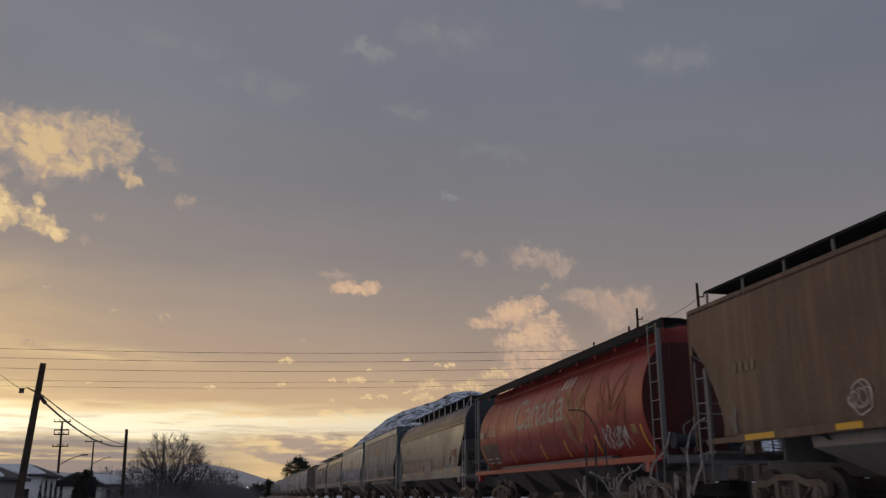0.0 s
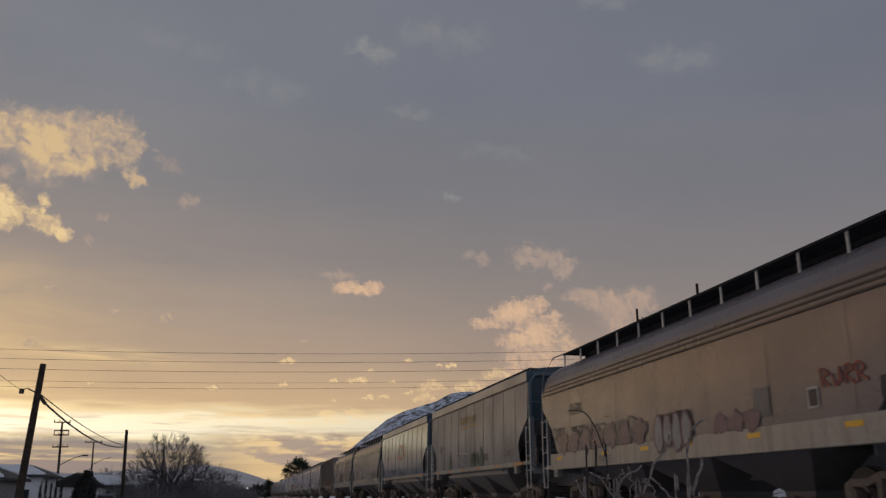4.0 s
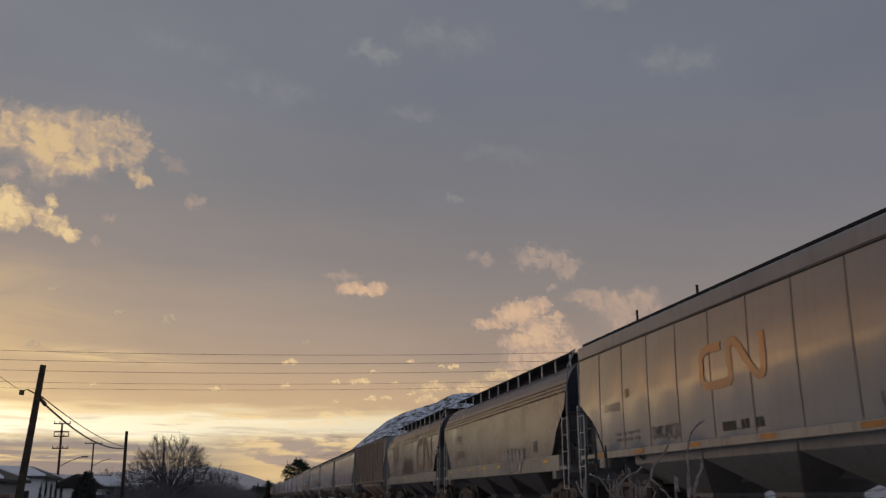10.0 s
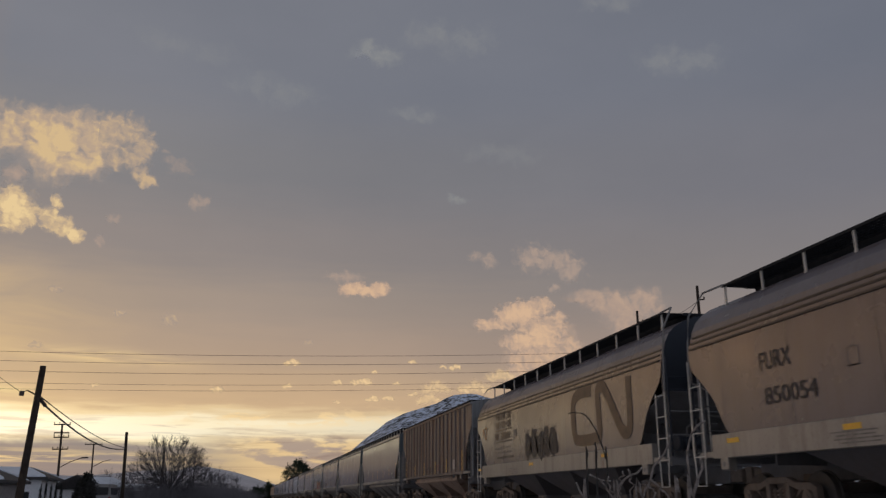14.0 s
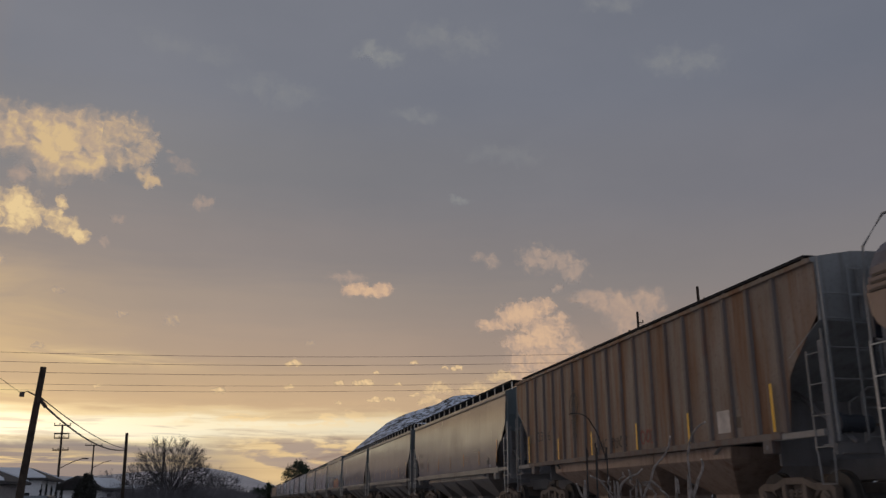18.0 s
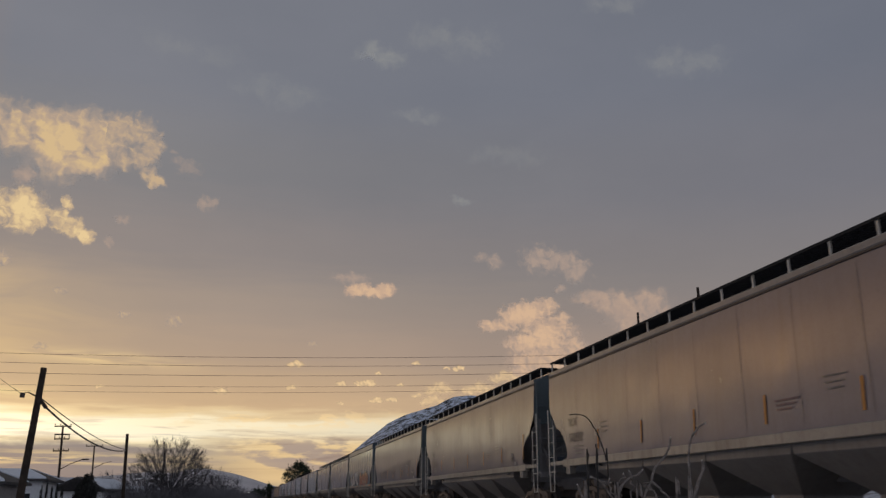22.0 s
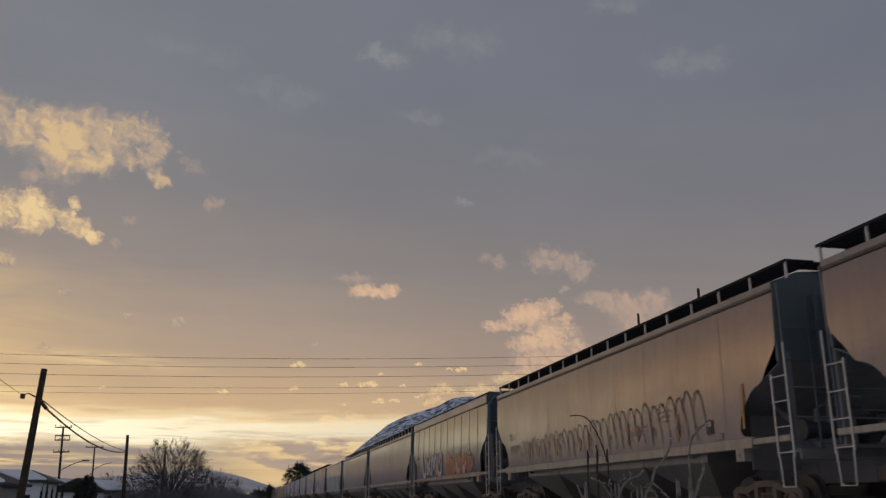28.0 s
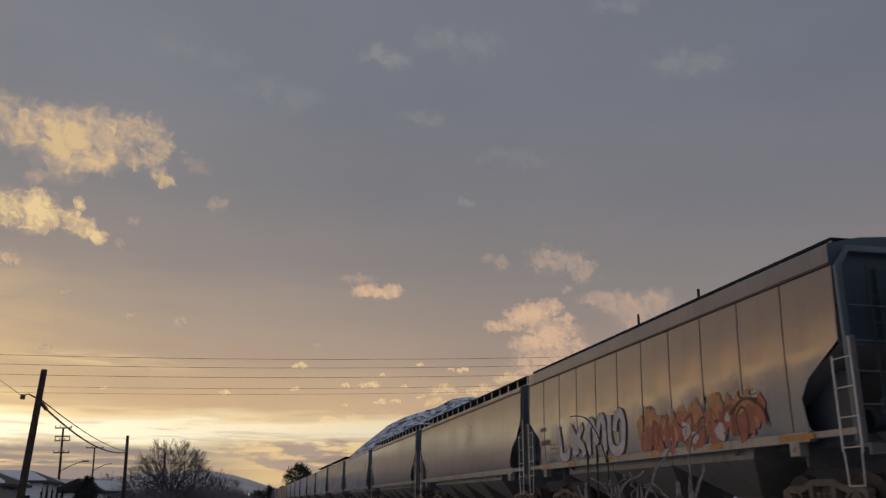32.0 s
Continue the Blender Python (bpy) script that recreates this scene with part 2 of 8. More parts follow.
MAT = {
    "grey_paint": paint("grey_paint", (0.207, 0.182, 0.211), amount=0.35, rough=0.20, streak=0.6, spec=0.55, coat=0.35),
    "warm_grey_paint": paint("warm_grey_paint", (0.146, 0.128, 0.143), amount=0.45, rough=0.25, streak=0.6, spec=0.5, coat=0.2),
    "pale_paint": paint("pale_paint", (0.152, 0.176, 0.205), dirt=(0.09, 0.08, 0.07), amount=0.38, rough=0.15, streak=0.6, spec=0.6, coat=0.55),
    "dull_white_paint": paint("dull_white_paint", (0.262, 0.258, 0.275), dirt=(0.11, 0.09, 0.07), amount=0.7, rough=0.36, streak=0.8, spec=0.4, coat=0.08),
    # roof and eave of panel cars: reflected sky put in as paler, bluer grey
    "eave_sky_sheen": paint("eave_sky_sheen", (0.255, 0.262, 0.285), amount=0.4, rough=0.35, streak=0.6),
    "eave_pale": paint("eave_pale", (0.30, 0.28, 0.27), amount=0.4, rough=0.35, streak=0.6),
    "bay_black": paint("bay_black", (0.165, 0.155, 0.16), dirt=(0.09, 0.075, 0.065), amount=0.5, rough=0.6),
    "weathered_end": paint("weathered_end", (0.33, 0.34, 0.345), dirt=(0.10, 0.08, 0.065), amount=0.6, rough=0.55, streak=0.8, rust=0.3),
    "bay_rust": paint("bay_rust", (0.42, 0.31, 0.245), dirt=(0.13, 0.08, 0.05), amount=0.7, rough=0.6, streak=0.8, rust=0.6),
    "red_paint": paint("red_paint", (0.385, 0.046, 0.036), dirt=(0.14, 0.04, 0.03), amount=0.8, rough=0.42, streak=0.6, rust=0.15),
    # grimy red of the round car's ends, darkened to paint in their shade
    "red_end_shaded": paint("red_end_shaded", (0.115, 0.018, 0.016), dirt=(0.03, 0.014, 0.012), amount=0.9, rough=0.6, streak=0.9, rust=0.1),
    "letter_worn": plain("letter_worn", (0.40, 0.33, 0.30), 0.5, vary=0.35, scale=2.5),
    "wheat_gold": plain("wheat_gold", (0.36, 0.165, 0.075), 0.5, vary=0.4, scale=2),
    "letter_ghost": plain("letter_ghost", (0.25, 0.225, 0.20), 0.4, vary=0.3, scale=3),
    "brown_paint": paint("brown_paint", (0.130, 0.076, 0.056), dirt=(0.235, 0.165, 0.125), amount=0.95, rough=0.5, streak=0.6, rust=0.35),
    "rust_rib": paint("rust_rib", (0.165, 0.142, 0.132), dirt=(0.13, 0.06, 0.03), amount=0.8, rough=0.6, streak=1.0, rust=0.45),
    "seam": paint("seam", (0.045, 0.035, 0.03), amount=0.6, rough=0.5),
    "seam_faint": paint("seam_faint", (0.13, 0.115, 0.105), amount=0.6, rough=0.4),
    "sill_pale": paint("sill_pale", (0.36, 0.335, 0.30), amount=0.7, rough=0.35, streak=0.8, rust=0.35, spec=0.5, coat=0.3),
    "frame_blue": paint("frame_blue", (0.15, 0.20, 0.235), dirt=(0.05, 0.05, 0.05), amount=0.4, rough=0.45),
    # navy and blue end paints, both darkened to carry the shade on the ends
    "navy_end_shaded": paint("navy_end_shaded", (0.034, 0.042, 0.060), dirt=(0.05, 0.05, 0.05), amount=0.4, rough=0.55),
    "blue_end_shaded": paint("blue_end_shaded", (0.065, 0.098, 0.128), dirt=(0.05, 0.05, 0.05), amount=0.4, rough=0.5),
    "teal_end": paint("teal_end", (0.13, 0.165, 0.18), dirt=(0.05, 0.05, 0.05), amount=0.4, rough=0.5),
    "wing_steel": paint("wing_steel", (0.05, 0.06, 0.078), dirt=(0.05, 0.05, 0.05), amount=0.4, rough=0.5),
    "black_under": paint("black_under", (0.27, 0.265, 0.27), dirt=(0.13, 0.115, 0.10), amount=0.5, rough=0.7, spec=0.25),
    "bay_paint": paint("bay_paint", (0.275, 0.26, 0.25), dirt=(0.09, 0.075, 0.06), amount=0.45, rough=0.45, streak=0.7),
    "ladder_white": paint("ladder_white", (0.82, 0.77, 0.69), amount=0.35, rough=0.4),
    "ladder_grey": paint("ladder_grey", (0.30, 0.29, 0.28), amount=0.6, rough=0.5),
    "grating": plain("grating", (0.022, 0.023, 0.026), 0.8, 0.0, spec=0.2),
    "truck_steel": paint("truck_steel", (0.24, 0.195, 0.16), dirt=(0.09, 0.07, 0.06), amount=0.8, rough=0.75, rust=0.4, spec=0.3),
    "wheel_steel": plain("wheel_steel", (0.075, 0.068, 0.062), 0.65, 0.0),
    "reflector_yellow": plain("reflector_yellow", (0.88, 0.50, 0.04), 0.4, vary=0.12),
    "sill_orange": plain("sill_orange", (0.55, 0.24, 0.05), 0.5, vary=0.25),
    "letter_dark": plain("letter_dark", (0.05, 0.045, 0.042), 0.6, vary=0.5, scale=3),
    "letter_faded": plain("letter_faded", (0.13, 0.10, 0.075), 0.6, vary=0.4, scale=3),
    "letter_white": plain("letter_white", (0.55, 0.50, 0.45), 0.55, vary=0.3, scale=3),
    "letter_rose": plain("letter_rose", (0.36, 0.13, 0.10), 0.5, vary=0.35, scale=5),
    "leaf_gold": plain("leaf_gold", (0.42, 0.25, 0.09), 0.5, vary=0.3, scale=2),
    "logo_orange": paint("logo_orange", (0.40, 0.115, 0.032), amount=0.5, rough=0.2, spec=0.5, coat=0.35),
    "logo_brown": plain("logo_brown", (0.20, 0.135, 0.08), 0.6, vary=0.3, scale=3),
    "stencil_red": plain("stencil_red", (0.20, 0.125, 0.13), 0.5, vary=0.4, scale=9),
    "stencil_sill": plain("stencil_sill", (0.23, 0.215, 0.20), 0.6, vary=0.4, scale=9),
    "letter_brown": plain("letter_brown", (0.12, 0.075, 0.045), 0.6, vary=0.5, scale=3),
    "letter_faint": plain("letter_faint", (0.17, 0.16, 0.15), 0.5, vary=0.3, scale=3),
    "spray_grey": plain("spray_grey", (0.28, 0.28, 0.285), 0.45, vary=0.3, scale=3),
    "wheat_faint": plain("wheat_faint", (0.24, 0.085, 0.045), 0.6, vary=0.3, scale=2),
    "gold_faint": plain("gold_faint", (0.30, 0.20, 0.085), 0.5, vary=0.4, scale=4),
    "letter_gold": plain("letter_gold", (0.26, 0.20, 0.12), 0.6, vary=0.3, scale=3),
    "mist_plum_line": plain("mist_plum_line", (0.15, 0.085, 0.095), 0.5, vary=0.3),
    "spray_white": plain("spray_white", (0.60, 0.58, 0.57), 0.6, vary=0.3),
    "spray_black": plain("spray_black", (0.035, 0.033, 0.036), 0.6, vary=0.3),
    "spray_orange": plain("spray_orange", (0.42, 0.19, 0.065), 0.55, vary=0.45, scale=2.5),
    "spray_red": plain("spray_red", (0.27, 0.07, 0.05), 0.55, vary=0.4, scale=3),
    "spray_green": plain("spray_green", (0.06, 0.10, 0.07), 0.6, vary=0.3),
    "rail_steel": plain("rail_steel", (0.16, 0.11, 0.08), 0.4, 0.7),
    "sleeper_wood": plain("sleeper_wood", (0.09, 0.07, 0.055), 0.9, relief=0.4),
    "pole_wood": plain("pole_wood", (0.06, 0.045, 0.035), 0.9, vary=0.4, scale=3, relief=0.3, spec=0.2),
    "wire": plain("wire", (0.03, 0.03, 0.03), 0.6),
    "insulator": plain("insulator", (0.07, 0.045, 0.035), 0.3),
    "bark": plain("bark", (0.125, 0.115, 0.118), 0.95, relief=0.3, spec=0.2),
    # bark tone of the brush, lightened to put distance haze into its colour
    "scrub_hazed": plain("scrub_hazed", (0.20, 0.188, 0.195), 0.95, vary=0.4, spec=0.15),
    "weed_stem": plain("weed_stem", (0.30, 0.255, 0.225), 0.85, vary=0.5, scale=45, relief=0.5),
    "cut_wood": plain("cut_wood", (0.62, 0.57, 0.51), 0.8, vary=0.2, scale=60),
    "stalk_dark": plain("stalk_dark", (0.05, 0.045, 0.042), 0.9, vary=0.6, scale=30),
    "needles": plain("needles", (0.035, 0.05, 0.03), 0.9, vary=0.4, spec=0.2),
    "siding": plain("siding", (0.80, 0.80, 0.81), 0.7, vary=0.1),
    "siding_dark": plain("siding_dark", (0.34, 0.32, 0.31), 0.8, vary=0.2),
    "snow": plain("snow", (0.72, 0.75, 0.80), 0.85, vary=0.08, scale=1.2, relief=0.2),
    "shingle": plain("shingle", (0.07, 0.065, 0.065), 0.9, vary=0.3),
    "pane": plain("pane", (0.03, 0.035, 0.04), 0.08),
    "hedge": plain("hedge", (0.055, 0.055, 0.05), 0.95, vary=0.5, spec=0.15),
}


def spray(name, col, vary=0.4, cover=0.0):
    """Spray paint that thins out towards its rim and lets the paint below show through; the mesh says where it is thick."""
    def build(nt, bsdf):
        n = noise_fac(nt, 2.4, 6, 0.65)
        c = blend(nt, ramp_of(nt, n, 0.3, 0.75), tuple(v * (1 - vary) for v in col), tuple(v * (1 + vary) for v in col))
        nt.links.new(c, bsdf.inputs["Base Color"])
        bsdf.inputs["Roughness"].default_value = 0.4
        at_rim = node(nt, "ShaderNodeAttribute")
        at_rim.attribute_name = "cover"
        add = node(nt, "ShaderNodeMath")
        add.operation = "MULTIPLY_ADD"
        nt.links.new(noise_fac(nt, 6.0, 6, 0.7, (1, 1.6, 0.6)), add.inputs[0])
        add.inputs[1].default_value = 1.6
        nt.links.new(at_rim.outputs["Fac"], add.inputs[2])
        nt.links.new(ramp_of(nt, add.outputs[0], 0.98 - cover, 1.95 - cover), bsdf.inputs["Alpha"])
    return material(name, build)


MAT["mist_amber"] = spray("mist_amber", (0.56, 0.34, 0.16), 0.3, -0.07)
MAT["mist_orange"] = spray("mist_orange", (0.48, 0.20, 0.09))
MAT["mist_red"] = spray("mist_red", (0.38, 0.09, 0.06), 0.35, 0.12)
MAT["mist_white"] = spray("mist_white", (0.55, 0.50, 0.47), 0.2, 0.2)
MAT["mist_tan"] = spray("mist_tan", (0.25, 0.185, 0.14), 0.3, -0.08)
MAT["mist_plum"] = spray("mist_plum", (0.16, 0.10, 0.115), 0.4, 0.2)


def rusted_sheet(name):
    """Old grey-blue enamel eaten by streaks of rust; browner and darker towards the roof, palest along the foot of the
    plate.
    """
    def build(nt, bsdf):
        tc = nt.nodes.new("ShaderNodeTexCoord")
        sep = nt.nodes.new("ShaderNodeSeparateXYZ")
        nt.links.new(tc.outputs["Object"], sep.inputs[0])
        big, run, fine = noise_fac(nt, 0.7, 5, 0.6, rand=False), noise_fac(nt, 1.0, 6, 0.62, (1.0, 3.2, 0.28), rand=False), noise_fac(nt, 11.0, 5, 0.65, rand=False)
        base = blend(nt, ramp_of(nt, big, 0.35, 0.7), (0.26, 0.222, 0.192), (0.195, 0.155, 0.125))
        high = ramp_of(nt, sep.outputs[2], 1.7, 3.1)
        add = node(nt, "ShaderNodeMath")
        add.operation = "MULTIPLY_ADD"
        nt.links.new(high, add.inputs[0])
        add.inputs[1].default_value = 0.32
        nt.links.new(run, add.inputs[2])
        c = blend(nt, ramp_of(nt, add.outputs[0], 0.40, 0.62), base, (0.185, 0.092, 0.05))
        c = blend(nt, ramp_of(nt, add.outputs[0], 0.62, 0.80), c, (0.085, 0.037, 0.025))
        c = blend(nt, ramp_of(nt, fine, 0.55, 0.72, (0, 0, 0), (0.6, 0.6, 0.6)), c, (0.09, 0.05, 0.035))
        nt.links.new(c, bsdf.inputs["Base Color"])
        bsdf.inputs["Roughness"].default_value = 0.55
        bsdf.inputs["Specular IOR Level"].default_value = 0.35
        bump(nt, bsdf, fine, 0.25, 0.02)
    return material(name, build)


MAT["rust_paint"] = rusted_sheet("rust_paint")


def glowing(name, col, strength):
    def build(nt, bsdf):
        bsdf.inputs["Base Color"].default_value = (*col, 1)
        bsdf.inputs["Emission Color"].default_value = (*col, 1)
        bsdf.inputs["Emission Strength"].default_value = strength
    return material(name, build)


MAT["lamp_white"] = glowing("lamp_white", (1.0, 0.95, 0.9), 1.5)
MAT["tail_red"] = glowing("tail_red", (0.3, 0.02, 0.01), 0.0)


# ---- mesh helpers ----
def part(name, bm, mat, parent=None, label="", smooth=False):
    """Links a bmesh as one mesh object under a thing or a part."""
    me = bpy.data.meshes.new(name)
    bm.to_mesh(me)
    bm.free()
    return link(name, me, mat, parent, label, smooth)


def link(name, me, mat, parent=None, label="", smooth=False):
    if mat is not None and not me.materials:
        me.materials.append(MAT[mat] if isinstance(mat, str) else mat)
    if smooth:
        me.polygons.foreach_set("use_smooth", [True] * len(me.polygons))
    ob = new(name, me)
    if parent is not None:
        ob.parent = parent
    if label:
        tagged(ob, label)
    return ob


def box(bm, x0, x1, y0, y1, z0, z1):
    v = [bm.verts.new((x, y, z)) for x in (x0, x1) for y in (y0, y1) for z in (z0, z1)]
    for f in ((0, 1, 3, 2), (4, 6, 7, 5), (0, 4, 5, 1), (2, 3, 7, 6), (0, 2, 6, 4), (1, 5, 7, 3)):
        bm.faces.new([v[i] for i in f])
    return bm


def boxes(*dims):
    bm = bmesh.new()
    for d in dims:
        box(bm, *d)
    return bm


def rod(bm, a, b, r, n=6, r2=None):
    """A tapered round bar from a to b."""
    a, b = Vector(a), Vector(b)
    q = (b - a).to_track_quat("Z", "Y")
    r2 = r if r2 is None else r2
    rings = []
    for p, rr in ((a, r), (b, r2)):
        rings.append([bm.verts.new(p + q @ Vector((rr * math.cos(6.28319 * i / n), rr * math.sin(6.28319 * i / n), 0))) for i in range(n)])
    for i in range(n):
        bm.faces.new((rings[0][i], rings[0][(i + 1) % n], rings[1][(i + 1) % n], rings[1][i]))
    bm.faces.new(rings[0][::-1])
    bm.faces.new(rings[1])
    return bm


def tube(bm, pts, radii, n=6):
    """A bent bar through points, with a radius at each."""
    pts = [Vector(p) for p in pts]
    rings = []
    for i, p in enumerate(pts):
        d = pts[min(i + 1, len(pts) - 1)] - pts[max(i - 1, 0)]
        q = d.to_track_quat("Z", "Y")
        r = radii[i] if isinstance(radii, (list, tuple)) else radii
        rings.append([bm.verts.new(p + q @ Vector((r * math.cos(6.28319 * k / n), r * math.sin(6.28319 * k / n), 0))) for k in range(n)])
    for a, b in zip(rings, rings[1:]):
        # pair the nearest vertices so that the tube does not twist
        s = min(range(n), key=lambda k: (a[0].co - b[k].co).length)
        for k in range(n):
            bm.faces.new((a[k], a[(k + 1) % n], b[(k + 1 + s) % n], b[(k + s) % n]))
    bm.faces.new(rings[0][::-1])
    bm.faces.new(rings[-1])
    return bm


def prism_x(bm, outline, x0, x1):
    """An outline of (y, z) pushed from x0 to x1."""
    a = [bm.verts.new((x0, y, z)) for y, z in outline]
    b = [bm.verts.new((x1, y, z)) for y, z in outline]
    n = len(outline)
    bm.faces.new(a)
    bm.faces.new(b[::-1])
    for i in range(n):
        bm.faces.new((a[i], b[i], b[(i + 1) % n], a[(i + 1) % n]))
    return bm


def prism_y(bm, outline, y0, y1):
    """An outline of (x, z) pushed from y0 to y1."""
    a = [bm.verts.new((x, y0, z)) for x, z in outline]
    b = [bm.verts.new((x, y1, z)) for x, z in outline]
    n = len(outline)
    bm.faces.new(a)
    bm.faces.new(b[::-1])
    for i in range(n):
        bm.faces.new((a[i], b[i], b[(i + 1) % n], a[(i + 1) % n]))
    return bm


def bent_bar(path, y, w, t):
    """A flat bar that follows a path of (x, z), w wide and t deep."""
    bm = bmesh.new()
    P = [Vector(p) for p in path]
    rings = []
    for i, p in enumerate(P):
        d = (P[min(i + 1, len(P) - 1)] - P[max(i - 1, 0)]).normalized()
        nrm = Vector((-d.y, d.x)) * w
        rings.append([bm.verts.new((q.x, y + sy * t, q.y)) for q, sy in ((p + nrm, -1), (p + nrm, 1), (p - nrm, 1), (p - nrm, -1))])
    for a, b in zip(rings, rings[1:]):
        for k in range(4):
            bm.faces.new((a[k], a[(k + 1) % 4], b[(k + 1) % 4], b[k]))
    bm.faces.new(rings[0][::-1])
    bm.faces.new(rings[-1])
    return done(bm)


def done(bm, bevel=0.0):
    bmesh.ops.recalc_face_normals(bm, faces=bm.faces)
    if bevel:
        bmesh.ops.bevel(bm, geom=bm.edges[:], offset=bevel, segments=1, affect="EDGES")
    return bm


def empty(name, label, category, group="", kind=""):
    ob = new(name)
    ob.empty_display_size = 0.3
    return tagged(ob, label, category, group, kind)


def at(levels, z, k):
    """Value k of a table of (z, ...) at height z."""
    for a, b in zip(levels, levels[1:]):
        if a[0] <= z <= b[0]:
            f = (z - a[0]) / max(1e-6, b[0] - a[0])
            return a[k] + f * (b[k] - a[k])
    return levels[0][k] if z < levels[0][0] else levels[-1][k]


def dense(levels):
    """The same table with rows no more than 0.3 m apart."""
    out = [levels[0]]
    for a, b in zip(levels, levels[1:]):
        n = max(1, math.ceil((b[0] - a[0]) / 0.3))
        out += [tuple(p + (q - p) * k / n for p, q in zip(a, b)) for k in range(1, n + 1)]
    return out


# ---- the train ----
CACHE = {}
SHIFT = [0.0]    # along the car, for all marks of the car in hand
CLEAR = [0.0]    # how far the plates of the car in hand bow out
CARS = []   # every car with the place of its middle along the train


def shared(key, make):
    """Mesh data made once and shared by alike parts."""
    if key not in CACHE:
        bm = make()
        me = bpy.data.meshes.new(key if isinstance(key, str) else key[0])
        bm.to_mesh(me)
        bm.free()
        CACHE[key] = me
    return CACHE[key]


def side_sheet(levels, sgn, cols=14, bay=0.0, bow=0.0, seed=0):
    """A plate with the profile of levels (z, half width, half length), 14 mm thick, with cut-away ends; each bay of it bows out a little between its seams."""
    bm = bmesh.new()
    zb, zt = levels[0][0], levels[-1][0]

    def out(y, z):
        if not bow:
            return 0.0
        q = y / bay + 0.5
        k = math.floor(q)
        amp = bow * (0.35 + 0.65 * abs(math.sin(12.9 * k + seed)))
        return amp * math.sin(math.pi * (q - k)) ** 2 * math.sin(math.pi * min(1, max(0, (z - zb) / (zt - zb)))) ** 0.5
    for t in (0.0, 0.014):
        grid = []
        for z, hw, hl in levels:
            ys = [-hl + 2 * hl * i / cols for i in range(cols + 1)]
            grid.append([bm.verts.new((sgn * (hw - t + out(y, z)), y, z)) for y in ys])
        for a, b in zip(grid, grid[1:]):
            for i in range(cols):
                f = bm.faces.new((a[i], a[i + 1], b[i + 1], b[i]))
                f.smooth = bow > 0
        if t == 0.0:
            outer = grid
    inner = grid
    rim = [(outer[0], inner[0]), (outer[-1], inner[-1]), ([g[0] for g in outer], [g[0] for g in inner]), ([g[-1] for g in outer], [g[-1] for g in inner])]
    for o, i in rim:
        for k in range(len(o) - 1):
            f = bm.faces.new((o[k], o[k + 1], i[k + 1], i[k]))
            for e in f.edges:
                e.smooth = False
    return done(bm)


def wheelset_mesh():
    bm = bmesh.new()
    rod(bm, (-0.95, 0, 0), (0.95, 0, 0), 0.08, 8)
    for s in (-1, 1):
        rod(bm, (s * 0.70, 0, 0), (s * 0.735, 0, 0), 0.455, 28)
        rod(bm, (s * 0.735, 0, 0), (s * 0.84, 0, 0), 0.425, 28)
        rod(bm, (s * 0.84, 0, 0), (s * 0.86, 0, 0), 0.17, 14)
        for k in range(3):
            a = k * 2.0944
            rod(bm, (s * 0.95, 0.05 * math.cos(a), 0.05 * math.sin(a)), (s * 0.975, 0.05 * math.cos(a), 0.05 * math.sin(a)), 0.014, 5)
    return done(bm)


def sideframe_mesh():
    """A cast truck side: arched top chord, dropped bottom chord, two columns and the jaws over the bearings."""
    bm = bmesh.new()
    prism_x(bm, [(-1.12, 0.42), (-1.12, 0.62), (-0.95, 0.70), (-0.55, 0.70), (-0.28, 0.80), (0.28, 0.80), (0.55, 0.70), (0.95, 0.70), (1.12, 0.62), (1.12, 0.42),
                 (1.02, 0.42), (0.98, 0.56), (0.60, 0.57), (0.25, 0.68), (-0.25, 0.68), (-0.60, 0.57), (-0.98, 0.56), (-1.02, 0.42)], -0.07, 0.07)
    for s in (-1, 1):
        prism_x(bm, [(s * 0.74, 0.58), (s * 0.62, 0.60), (s * 0.34, 0.20), (s * 0.34, 0.32)], -0.065, 0.065)
        prism_x(bm, [(s * 0.36, 0.70), (s * 0.24, 0.72), (s * 0.24, 0.26), (s * 0.36, 0.26)], -0.08, 0.08)
    prism_x(bm, [(-0.40, 0.17), (0.40, 0.17), (0.42, 0.29), (-0.42, 0.29)], -0.09, 0.09)
    return done(bm, 0.012)


def springs_mesh():
    bm = bmesh.new()
    for k in range(5):
        rod(bm, (0, 0, 0.29 + k * 0.062), (0, 0, 0.325 + k * 0.062), 0.068, 9)
    rod(bm, (0, 0, 0.29), (0, 0, 0.6), 0.045, 7)
    return bm


def ladder_rails_mesh(w, h, r=0.0145):
    bm = bmesh.new()
    for y in (0, w):
        box(bm, -r * 0.7, r * 0.7, y - r, y + r, 0, h)
    return bm


